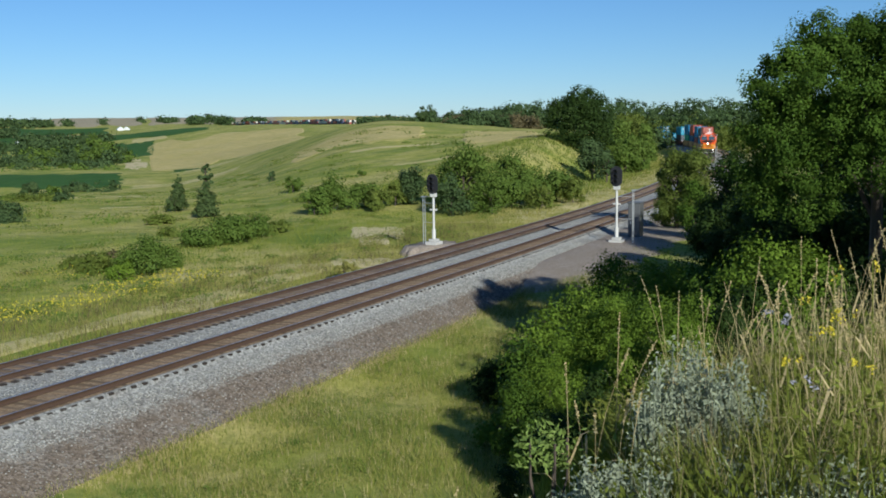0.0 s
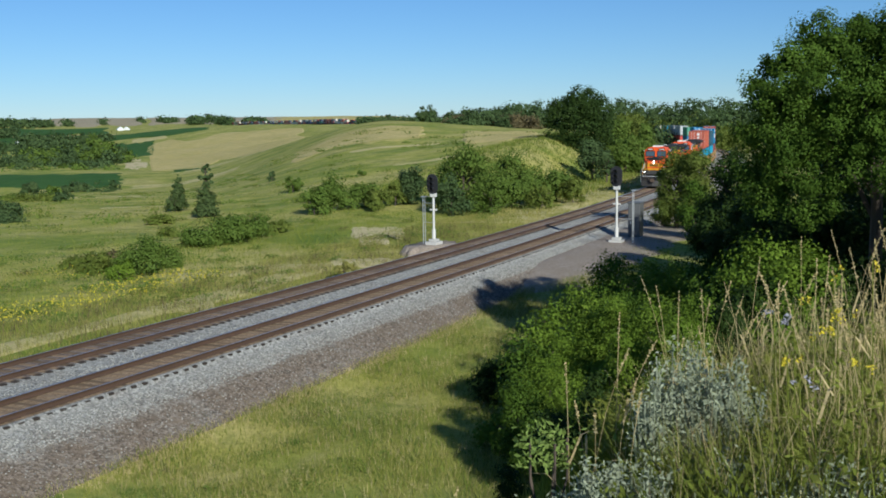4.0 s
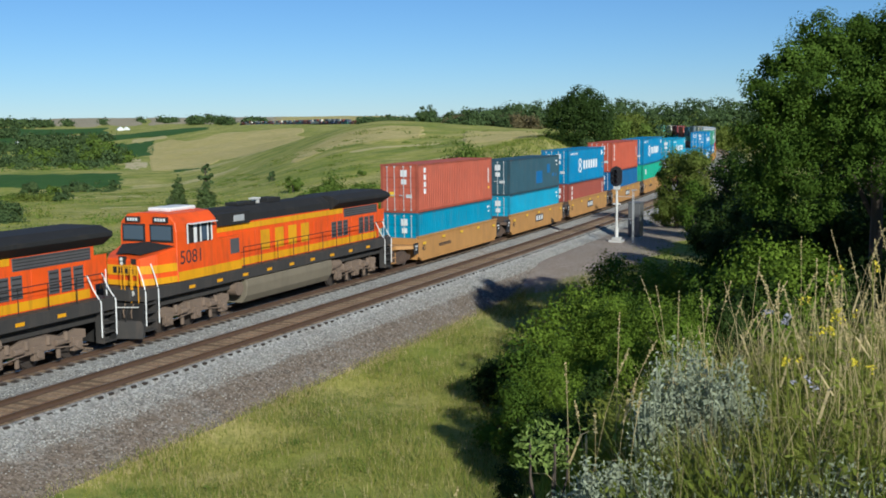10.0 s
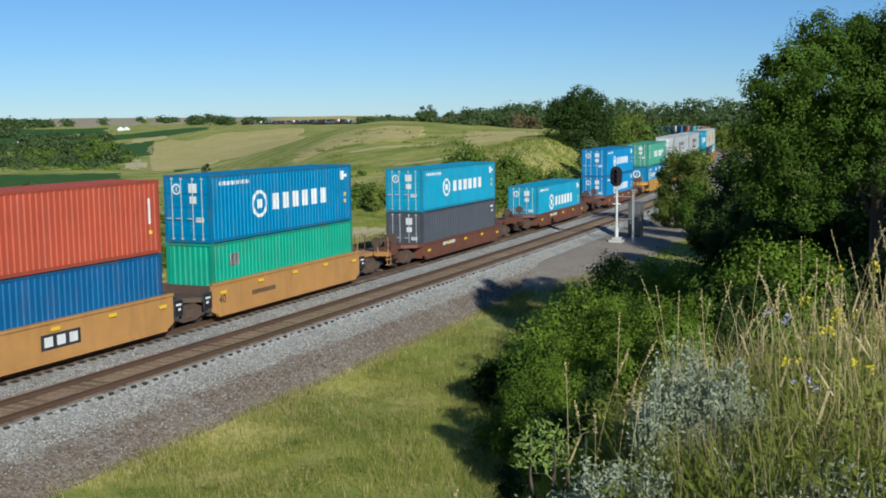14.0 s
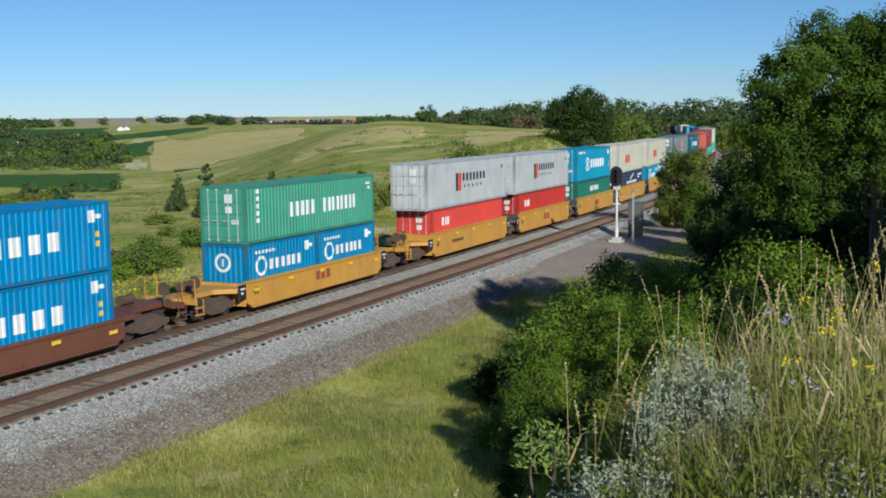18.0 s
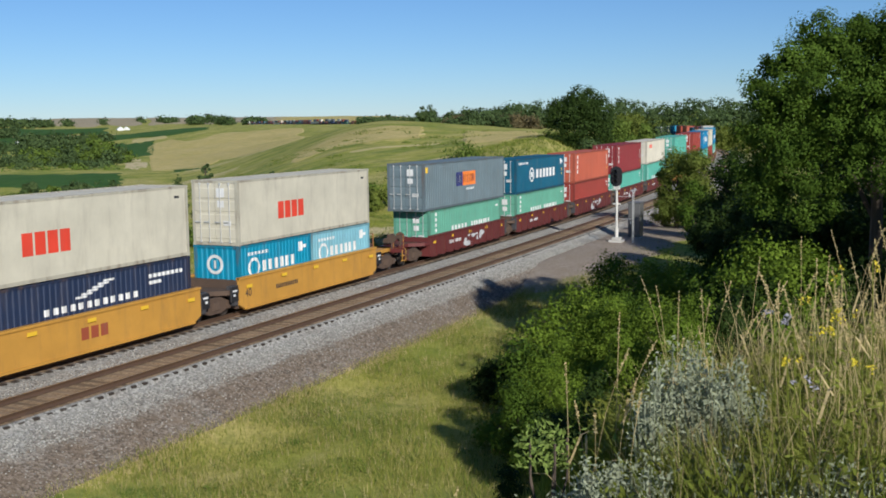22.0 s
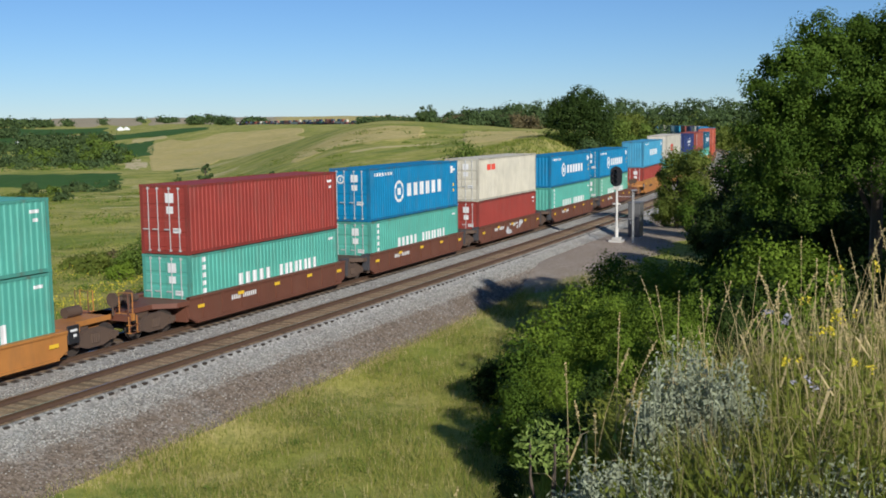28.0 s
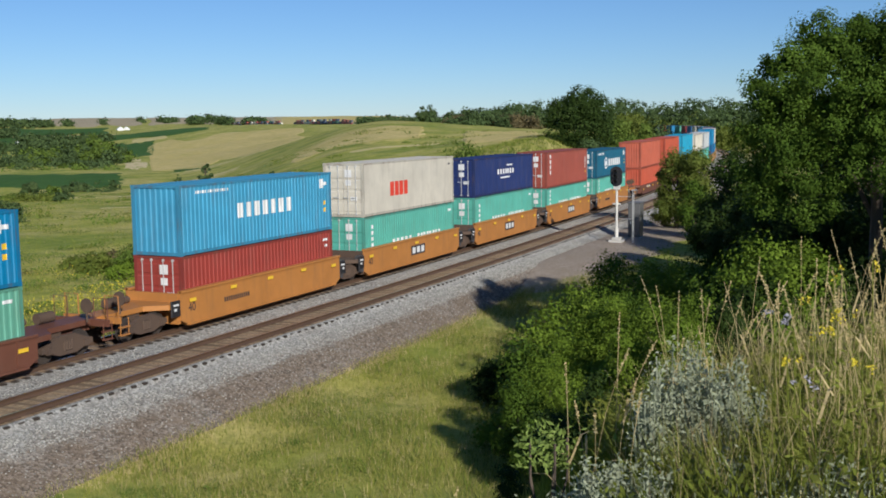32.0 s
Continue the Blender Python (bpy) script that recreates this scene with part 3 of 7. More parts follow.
farmhouse(219, 1850, 8, 3, "white farmhouse with a pale roof far down the valley")
farmhouse(230, 1870, 4, 2.4, "small white farm shed beside the farmhouse")
farmhouse(37, 1150, 8, 4, "pale farm shed far down the valley")

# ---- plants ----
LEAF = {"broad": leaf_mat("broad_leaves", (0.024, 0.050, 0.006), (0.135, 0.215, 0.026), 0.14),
        # sunlit and dark leaves carry sun and shade in their colour
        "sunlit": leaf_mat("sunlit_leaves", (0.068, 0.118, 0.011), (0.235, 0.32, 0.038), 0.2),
        "dark": leaf_mat("dark_and_shaded_leaves", (0.016, 0.032, 0.007), (0.058, 0.092, 0.018), 0.1),
        # far woods: the bluish haze of distance is put into the leaf colour
        "distant": leaf_mat("hazy_woodland_leaves", (0.044, 0.074, 0.025), (0.10, 0.14, 0.05), 0.1),
        "olive": leaf_mat("olive_leaves", (0.095, 0.13, 0.022), (0.23, 0.26, 0.055), 0.28),
        "bank": leaf_mat("bank_blades", (0.055, 0.085, 0.01), (0.41, 0.41, 0.08), 0.25),
        "shrub": leaf_mat("shrub_leaves", (0.075, 0.125, 0.020), (0.18, 0.235, 0.045), 0.2),
        "conifer": leaf_mat("juniper_needles", (0.055, 0.085, 0.028), (0.13, 0.17, 0.055)),
        "brush": leaf_mat("brown_brush", (0.10, 0.085, 0.042), (0.20, 0.155, 0.08)),
        "sage": leaf_mat("grey_sage_leaves", (0.22, 0.245, 0.15), (0.50, 0.52, 0.38), 0.12),
        "grass": leaf_mat("green_blades", (0.135, 0.175, 0.022), (0.37, 0.36, 0.08), 0.3),
        "straw": leaf_mat("straw_stems", (0.42, 0.32, 0.15), (0.74, 0.60, 0.34), 0.2),
        "verge": leaf_mat("verge_grass", (0.19, 0.20, 0.04), (0.50, 0.42, 0.16), 0.3),
        "pale": leaf_mat("pale_young_leaves", (0.13, 0.20, 0.035), (0.36, 0.43, 0.13), 0.25),
        "yellow": leaf_mat("yellow_petals", (0.64, 0.50, 0.03), (0.80, 0.66, 0.09), 0.2),
        "violet": leaf_mat("violet_petals", (0.36, 0.34, 0.40), (0.52, 0.49, 0.55), 0.2)}
RNG = np.random.default_rng(12)


def leaves(points, size, outward=None, flat=0.0, aspect=0.33):
    """Rhombic leaves at points: corners and faces."""
    n = len(points)
    d = RNG.normal(size=(n, 3))
    if outward is not None:
        d = d * 0.5 + outward
    d[:, 2] += 0.35 + flat
    d /= np.linalg.norm(d, axis=1, keepdims=True)
    t = RNG.normal(size=(n, 3))
    a = np.cross(d, t)
    a /= np.linalg.norm(a, axis=1, keepdims=True) + 1e-9
    b = np.cross(d, a)
    sz = np.asarray(size) * RNG.uniform(0.6, 1.35, n)
    a, b = a * (sz * 0.5)[:, None], b * (sz * aspect)[:, None]
    v = np.stack([points - a, points + b, points + a, points - b], 1).reshape(-1, 3)
    return v, np.arange(4 * n).reshape(-1, 4)


def crown_points(blobs, n, clump, per=26):
    """Points spread over lumpy shells, gathered into small clumps with gaps between."""
    blobs = np.asarray(blobs, float)
    area = (blobs[:, 3] * blobs[:, 4] + blobs[:, 4] * blobs[:, 5] + blobs[:, 3] * blobs[:, 5])
    pick = RNG.choice(len(blobs), size=max(12, n // per), p=area / area.sum())
    d = RNG.normal(size=(len(pick), 3))
    d /= np.linalg.norm(d, axis=1, keepdims=True)
    c = blobs[pick, :3] + d * blobs[pick, 3:] * RNG.uniform(0.66, 1.08, (len(pick), 1))
    which = RNG.integers(0, len(pick), n)
    off = RNG.normal(size=(n, 3))
    off *= (2.3 * RNG.uniform(0, 1, n) ** 0.55 / np.linalg.norm(off, axis=1))[:, None] * (1.0, 1.0, 0.8)
    off *= clump * RNG.uniform(0.55, 1.3, (len(pick), 1))[which]
    return c[which] + off, d[which] * 0.7 + off / clump * 0.45


def trunk_mesh(h, r, limbs, spread, mat, seed):
    rnd = random.Random(seed)
    bm = tube(bmesh.new(), [(0, 0, -0.4), (rnd.uniform(-0.1, 0.1), rnd.uniform(-0.1, 0.1), h * 0.4), (rnd.uniform(-0.3, 0.3), rnd.uniform(-0.3, 0.3), h)], r, 8)
    for v in bm.verts:
        k = max(0.25, 1 - 0.7 * max(v.co.z, 0) / h)
        v.co.x, v.co.y = v.co.x * k, v.co.y * k
    for i in range(limbs):
        a, z = 6.283 * (i + rnd.random() * 0.5) / limbs, h * rnd.uniform(0.3, 0.8)
        e = spread * rnd.uniform(0.6, 0.95)
        tube(bm, [(0, 0, z), (0.5 * e * math.cos(a), 0.5 * e * math.sin(a), z + 0.25 * h), (e * math.cos(a), e * math.sin(a), z + 0.4 * h)], r * 0.3, 5)
    return bm


def blobs_for(kind, rx, h, rnd):
    """The lumps of a crown, relative to its foot."""
    out = []
    if kind == "tree":
        for i in range(16):
            a, q = rnd.uniform(0, 6.283), rnd.random()
            z = h * (0.38 + 0.50 * q)
            w = rx * (0.62 * math.sin(math.pi * (0.16 + 0.78 * q)) ** 0.8)
            s = rx * rnd.uniform(0.30, 0.46)
            out.append((w * math.cos(a), w * math.sin(a), z, s, s, s * 0.85))
        out.append((0, 0, h * 0.55, rx * 0.6, rx * 0.6, h * 0.3))
    elif kind == "bush":
        for i in range(10):
            a, q = rnd.uniform(0, 6.283), rnd.random()
            w = rx * (0.75 - 0.45 * q)
            s = rx * rnd.uniform(0.3, 0.48)
            out.append((w * math.cos(a), w * math.sin(a), h * (0.16 + 0.6 * q), s, s, min(s, h * 0.3)))
        out.append((0, 0, h * 0.4, rx * 0.62, rx * 0.62, h * 0.4))
    else:
        for i in range(9):
            q = (i + 0.5) / 9
            s = rx * (1.0 - 0.82 * q) * rnd.uniform(0.8, 1.1)
            out.append((rnd.uniform(-0.1, 0.1) * rx, rnd.uniform(-0.1, 0.1) * rx, h * (0.1 + 0.84 * q), s, s, h * 0.09))
    return out


def plant(name, label, x, y, ztop, rx, kind, mat, leaf, n, seed, group="", sink=0.0):
    rnd = random.Random(seed)
    z0 = gz(x, y)
    h = max(ztop - z0, 0.8)
    ob = tagged(new(name), label, "tree" if kind == "tree" else "bush" if kind == "bush" else "conifer", group=group)
    ob.location = (x, y, z0 - sink)
    part("trunk", trunk_mesh(h * (0.7 if kind != "bush" else 0.5), max(0.06, 0.028 * h), 5 if kind != "cone" else 0, rx * 0.6, M_BARK, seed), M_BARK, ob, "grey-brown trunk" if kind == "tree" else "")
    p, d = crown_points(blobs_for(kind, rx, h, rnd), n, min(leaf * 2.0, rx * 0.15), 44 if kind != "cone" else 12)
    p[:, 2] = np.maximum(p[:, 2], 0.05)
    v, f = leaves(p, leaf, d * 1.2)
    part("crown", quads_mesh("crown", v, f, LEAF[mat]), LEAF[mat], ob)
    return ob


def seen(name, label, px, ytop, wpx, d, kind, mat, n, seed, leaf=None, group=""):
    """A plant at a distance d, its crown as wide and as high as it looks from the bank."""
    x, y = at_bearing(px, d)
    ztop = EYE.z + d * ((219.0 - (px - 784) * 0.0126) - ytop) / 1940.5
    return plant(name, label, x, y, ztop, wpx * d / 1940.5 / 2, kind, mat, leaf * 0.85 if leaf and d < 100 else leaf or max(0.12, d * 0.0021), int(n * 1.15) if leaf and d < 100 else int(n * 0.7) if leaf else int(n * 1.35), seed, group)


def lump(px, y, d, r):
    """A lump of a crown: direction and height in the view from the bank, distance, and radius in the same units."""
    x, w = at_bearing(px, d)
    depth = d * math.cos(math.atan((px - 784) / 1940.5))
    k = depth / 1940.5
    return (x, w, EYE.z + k * ((219.0 - (px - 784) * 0.0126) - y), r * k, r * k, r * k * 0.9)


def lumpy_tree(label, x, y, lumps, mat, leaf, n, clump, seed, group, per=110, turn=1.2):
    """A tree whose crown is given lump by lump."""
    z0 = gz(x, y)
    ob = tagged(new("tree"), label, "tree", group=group)
    ob.location = (x, y, z0)
    b = np.array(lumps)
    top = float(b[:, 2].max()) - z0
    b[:, :3] -= (x, y, z0)
    part("trunk", trunk_mesh(top * 0.75, 0.03 * top, 7, 2.6, M_BARK, seed), M_BARK, ob, "grey-brown trunk")
    p, d = crown_points(b, n, clump, per)
    v, f = leaves(p, leaf, d * turn)
    part("crown", quads_mesh("crown", v, f, LEAF[mat]), LEAF[mat], ob)


# camera side: the big tree, its neighbours and the thicket down the bank
BIG = [(1352, 130, 37.6, 33), (1428, 100, 38.2, 46), (1490, 80, 38.4, 49), (1555, 70, 38.0, 52), (1620, 78, 38.0, 60), (1685, 130, 38.0, 62), (1350, 195, 37.0, 29), (1398, 178, 36.6, 48), (1462, 158, 36.2, 54), (1530, 150, 36.0, 54), (1600, 160, 36.0, 60), (1352, 262, 37.2, 27),
       (1402, 255, 36.4, 44), (1466, 242, 35.8, 48), (1532, 240, 35.6, 50), (1602, 250, 35.6, 54), (1392, 322, 36.6, 34), (1452, 312, 36.0, 40), (1512, 306, 35.8, 40), (1582, 305, 35.6, 46), (1480, 190, 40.0, 120), (1600, 180, 40.0, 120), (1560, 90, 41.0, 70), (1392, 118, 37.4, 34), (1375, 222, 36.8, 38), (1330, 240, 37.4, 26), (1330, 300, 37.4, 28), (1362, 352, 36.8, 30), (1420, 372, 36.2, 34), (1378, 288, 36.8, 36), (1458, 384, 35.8, 28), (1338, 168, 37.4, 26), (1440, 60, 38.4, 30)]
lumpy_tree("large broad-leaved tree in full summer leaf on the bank", 38.0, 2.6, [lump(*q) for q in BIG], "broad", 0.09, 180000, 0.215, 3, "trees on the near bank", 265, 0.95)
# two unseen trees right of the view, added to shade the big tree
plant("tree", "unseen leafy tree added to shade the big tree", 32.0, -5.6, 14.0, 5.0, "bush", "broad", 0.34, 9000, 4, "trees on the near bank")
plant("tree", "unseen leafy tree added to shade the big tree", 36.0, -6.5, 11.2, 4.2, "bush", "broad", 0.34, 8000, 21, "trees on the near bank")
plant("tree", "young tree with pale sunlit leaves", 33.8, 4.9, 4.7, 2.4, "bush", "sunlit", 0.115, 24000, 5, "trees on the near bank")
NEAR = "trees on the near bank"
seen("tree", "shrubby tree with sunlit yellow-green leaves beside the track", 1200, 226, 88, 92, "bush", "olive", 11000, 6, 0.2, NEAR)
seen("tree", "shrubby tree with sunlit yellow-green leaves beside the track", 1240, 222, 80, 90, "bush", "olive", 9000, 7, 0.2, NEAR)
seen("shrub", "low olive shrub at the edge of the signal clearing", 1180, 270, 44, 94, "bush", "olive", 5000, 8, 0.2, NEAR)
seen("shrub", "low leafy shrub behind the relay cabinet", 1232, 300, 80, 84, "bush", "broad", 8000, 9, 0.2, NEAR)
# dark leaf colour stands in for shade on the growth along here
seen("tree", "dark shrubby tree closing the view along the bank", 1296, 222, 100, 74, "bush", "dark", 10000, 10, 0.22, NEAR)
seen("shrub", "shrub on the bank with shade put into its leaf colour", 1272, 318, 110, 64, "bush", "dark", 10000, 11, 0.2, NEAR)
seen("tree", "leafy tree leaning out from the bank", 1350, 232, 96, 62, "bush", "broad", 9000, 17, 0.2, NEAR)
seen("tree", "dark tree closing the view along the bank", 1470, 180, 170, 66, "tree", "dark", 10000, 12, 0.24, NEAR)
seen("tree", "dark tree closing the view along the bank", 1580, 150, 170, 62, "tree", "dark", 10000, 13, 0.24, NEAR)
# three more trees out of view, added only for the shade they cast
plant("tree", "unseen tall tree added to shade the bank", 48.0, -2.5, 11.0, 4.0, "tree", "dark", 0.32, 7000, 25, NEAR)
plant("tree", "unseen tall tree added to shade the bank", 66.0, -6.0, 13.0, 5.0, "tree", "dark", 0.3, 9000, 16, NEAR)
plant("tree", "unseen tall tree added to shade the bank", 56.0, -7.0, 13.0, 5.0, "tree", "dark", 0.3, 9000, 18, NEAR)
seen("shrub", "shrub on the bank with shade put into its leaf colour", 1340, 296, 130, 54, "bush", "dark", 6000, 22, 0.2, NEAR)
seen("shrub", "shrub on the bank with shade put into its leaf colour", 1290, 318, 90, 58, "bush", "dark", 6000, 23, 0.2, NEAR)
seen("shrub", "shrub on the bank with shade put into its leaf colour", 1420, 300, 170, 50, "bush", "dark", 6000, 24, 0.2, NEAR)
# fills the black shade under the canopy with dark-coloured leaves
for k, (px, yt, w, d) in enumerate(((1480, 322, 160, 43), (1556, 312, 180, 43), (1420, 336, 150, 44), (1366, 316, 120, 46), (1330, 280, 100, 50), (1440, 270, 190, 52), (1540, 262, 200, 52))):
    seen("shrub", "undergrowth by the big tree, shade put into its dark leaves", px, yt, w, d, "bush", "dark", 5000, 110 + k, 0.19, NEAR)
seen("shrub", "shrub under the canopy with shade put into its leaves", 1490, 330, 190, 46, "bush", "dark", 9000, 14, 0.2, NEAR)
seen("shrub", "leafy shrub in front of the big tree", 1350, 370, 130, 42, "bush", "broad", 10000, 15, 0.13, NEAR)
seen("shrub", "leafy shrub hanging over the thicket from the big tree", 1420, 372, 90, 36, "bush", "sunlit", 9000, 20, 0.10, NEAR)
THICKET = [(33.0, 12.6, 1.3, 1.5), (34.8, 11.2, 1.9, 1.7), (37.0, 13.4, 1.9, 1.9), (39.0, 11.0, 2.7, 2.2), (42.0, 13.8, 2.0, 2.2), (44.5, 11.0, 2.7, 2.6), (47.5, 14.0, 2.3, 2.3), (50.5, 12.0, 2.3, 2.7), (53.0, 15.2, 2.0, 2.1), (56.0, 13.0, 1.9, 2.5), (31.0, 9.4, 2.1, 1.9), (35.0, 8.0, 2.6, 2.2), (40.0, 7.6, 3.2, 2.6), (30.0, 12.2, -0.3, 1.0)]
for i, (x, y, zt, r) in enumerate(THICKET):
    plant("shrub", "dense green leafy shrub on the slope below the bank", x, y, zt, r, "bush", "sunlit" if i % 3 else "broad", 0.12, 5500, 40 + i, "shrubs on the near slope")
plant("shrub", "shrub at the thicket's foot with shade put into its leaves", 35.2, 14.6, 0.4, 1.1, "bush", "dark", 0.12, 6000, 61, "shrubs on the near slope")
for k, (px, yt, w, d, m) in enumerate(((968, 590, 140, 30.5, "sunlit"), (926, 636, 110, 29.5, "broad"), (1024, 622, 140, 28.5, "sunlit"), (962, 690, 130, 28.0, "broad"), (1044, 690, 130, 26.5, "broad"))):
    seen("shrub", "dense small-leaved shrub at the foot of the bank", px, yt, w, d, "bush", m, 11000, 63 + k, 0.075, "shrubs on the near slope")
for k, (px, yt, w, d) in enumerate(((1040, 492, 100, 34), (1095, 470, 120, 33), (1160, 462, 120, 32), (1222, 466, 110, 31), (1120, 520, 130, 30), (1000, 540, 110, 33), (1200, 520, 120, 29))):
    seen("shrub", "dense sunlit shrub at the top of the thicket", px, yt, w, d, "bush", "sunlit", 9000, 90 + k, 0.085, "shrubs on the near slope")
# these stand in the sun; their shade is only in the leaf colour
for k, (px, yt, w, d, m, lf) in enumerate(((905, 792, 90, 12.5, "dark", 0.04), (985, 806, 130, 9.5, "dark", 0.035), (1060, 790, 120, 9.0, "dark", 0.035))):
    seen("shrub", "small-leaved shrub on the bank, shade put into its leaf colour", px, yt, w, d, "bush", m, 5000, 75 + k, lf, "shrubs on the near slope")
plant("shrub", "small shrub with bright leaves at the thicket's edge", 25.5, 8.2, 1.2, 0.9, "bush", "sunlit", 0.22, 1500, 62, "shrubs on the near slope")

# far side: cutting, meadow and valley
FAR = "trees beyond the track"
lumpy_tree("large round dark green tree on the cutting's edge", *at_bearing(1034, 216), [lump(q[0], q[1], q[2] + 30, q[3]) for q in ((1028, 186, 185, 36), (998, 205, 184, 30), (1062, 203, 185, 31), (1030, 225, 182, 44), (988, 236, 184, 20), (1074, 238, 184, 22), (1032, 262, 184, 36), (1010, 192, 187, 30), (1050, 185, 187, 28))], "dark", 0.42, 20000, 0.55, 70, FAR, 40)
for i, (px, yt, w, d, k, m, n) in enumerate((
        (822, 235, 130, 116, "bush", "broad", 9000), (905, 246, 92, 119, "bush", "broad", 6000), (985, 284, 70, 128, "bush", "broad", 3500), (945, 280, 66, 124, "bush", "broad", 3000), (1015, 306, 50, 124, "bush", "olive", 2000), (960, 318, 50, 116, "bush", "olive", 1600), (872, 292, 90, 110, "bush", "broad", 4000), (800, 300, 70, 108, "bush", "dark", 3000),
        (1122, 188, 84, 232, "bush", "olive", 9000), (1092, 196, 70, 222, "bush", "broad", 6000), (1143, 206, 40, 222, "bush", "broad", 4500), (1108, 226, 66, 205, "bush", "broad", 4500), (1135, 250, 46, 205, "bush", "broad", 2500), (1050, 240, 70, 178, "bush", "dark", 2500), (1075, 255, 36, 172, "bush", "dark", 1500),
        (728, 288, 62, 119, "bush", "dark", 3500), (645, 312, 62, 117, "bush", "broad", 2600), (590, 303, 76, 115, "bush", "broad", 3600), (556, 325, 60, 112, "bush", "broad", 2500), (700, 315, 40, 118, "bush", "olive", 1500), (670, 330, 50, 113, "bush", "olive", 1600),
        (520, 306, 36, 150, "bush", "broad", 1000), (642, 303, 18, 165, "bush", "broad", 500), (483, 301, 17, 190, "bush", "dark", 500), (366, 270, 26, 300, "bush", "dark", 700),
        (366, 316, 46, 122, "cone", "conifer", 2600), (316, 306, 34, 138, "cone", "conifer", 1800), (310, 330, 40, 136, "bush", "conifer", 900),
        (350, 395, 86, 88, "bush", "broad", 3200), (402, 378, 96, 90, "bush", "broad", 3600), (452, 372, 66, 93, "bush", "broad", 2200), (300, 405, 44, 98, "bush", "olive", 1200), (280, 375, 50, 112, "bush", "olive", 1300), (490, 385, 50, 96, "bush", "olive", 1100),
        (245, 412, 92, 73, "bush", "broad", 4500), (165, 440, 70, 75, "bush", "olive", 2200), (292, 428, 60, 76, "bush", "broad", 2000), (205, 452, 50, 71, "bush", "sunlit", 1600), (190, 435, 40, 76, "bush", "brush", 900), (120, 460, 50, 78, "bush", "olive", 1100),
        (2, 345, 60, 140, "bush", "dark", 1800), (15, 385, 60, 125, "bush", "dark", 1800), (110, 335, 36, 200, "bush", "dark", 700), (40, 345, 60, 210, "bush", "olive", 900), (75, 350, 60, 205, "bush", "olive", 800), (610, 452, 40, 66, "bush", "verge", 900))):
    name, lab = ("juniper", "dark narrow juniper standing on the meadow") if k == "cone" else ("shrub", "rounded green shrub on the grassy slope beyond the track")
    seen(name, lab, px, yt, w, d, k, "shrub" if m == "broad" else "distant" if m == "dark" else m, n, 100 + i, group=FAR)
for i, (px, yt, w, d, m) in enumerate(((176, 229, 42, 760, "sunlit"), (160, 246, 36, 750, "olive"), (196, 244, 30, 780, "olive"), (60, 264, 44, 690, "broad"), (96, 266, 46, 700, "broad"), (132, 262, 48, 690, "broad"), (166, 266, 44, 680, "olive"), (197, 270, 34, 690, "dark"), (28, 270, 44, 680, "broad"), (82, 278, 44, 650, "olive"), (118, 281, 50, 640, "broad"), (184, 280, 36, 640, "broad"), (150, 284, 50, 630, "broad"), (46, 284, 40, 640, "broad"), (8, 282, 40, 640, "broad"),
                                             (60, 314, 34, 400, "broad"), (132, 318, 44, 395, "broad"), (96, 322, 26, 380, "olive"), (112, 336, 28, 235, "broad"), (66, 346, 46, 230, "olive"), (30, 340, 40, 240, "olive"), (22, 226, 44, 1500, "dark"), (60, 232, 50, 1300, "broad"), (110, 240, 40, 1200, "broad"), (30, 252, 30, 1000, "broad"))):
    seen("tree", "spreading green tree in the valley bottom", px, yt, w, d, "bush", {"broad": "distant", "dark": "distant", "olive": "shrub", "sunlit": "shrub"}[m], 2600, 200 + i, leaf=d * 0.0017, group="valley trees")
for i, (px, yt, w, d, m) in enumerate(((757, 189, 40, 620, "dark"), (832, 193, 60, 540, "dark"), (800, 200, 30, 600, "dark"), (870, 196, 60, 520, "dark"), (690, 203, 14, 640, "broad"), (675, 208, 22, 640, "broad"), (905, 188, 60, 500, "dark"))):
    seen("tree", "tree on the skyline of the pasture", px, yt, w, d, "tree", "distant", 2600, 230 + i, leaf=d * 0.0019, group="skyline trees")


def woods(name, label, spans, n_each, mat, seed):
    """Far woods: many crowns in one mesh. spans: (view position from, to, top, distance, height of a crown)."""
    rnd = random.Random(seed)
    vs, fs, k = [], [], 0
    for p0, p1, yt0, yt1, d, hh in spans:
        count = max(3, int(abs(p1 - p0) / (0.32 * hh / d * 1940)) + 2)
        for i in range(count):
            q = (i + rnd.uniform(0.1, 0.9)) / count
            px, dd = p0 + (p1 - p0) * q, d * rnd.uniform(0.93, 1.12)
            x, y = at_bearing(px, dd)
            zt = EYE.z + dd * ((219 - (px - 784) * 0.0126) - (yt0 + (yt1 - yt0) * q) - rnd.uniform(-0.1, 0.3) * hh / dd * 1940) / 1940.5
            r = hh * rnd.uniform(0.38, 0.62)
            h = hh * rnd.uniform(0.85, 1.15)
            b = [(x + rnd.uniform(-0.4, 0.4) * r, y + rnd.uniform(-0.4, 0.4) * r, zt - h * f, r * rnd.uniform(0.65, 0.95), r * rnd.uniform(0.65, 0.95), h * 0.25) for f in (0.22, 0.4, 0.55, 0.72, 0.9)]
            p, dirn = crown_points(b, n_each, d * 0.0022)
            v, f = leaves(p, d * 0.0022, dirn)
            vs.append(v)
            fs.append(f + k)
            k += len(v)
    return tagged(new(name, quads_mesh(name, np.concatenate(vs), np.concatenate(fs), LEAF[mat])), label, "woods", kind="stuff")


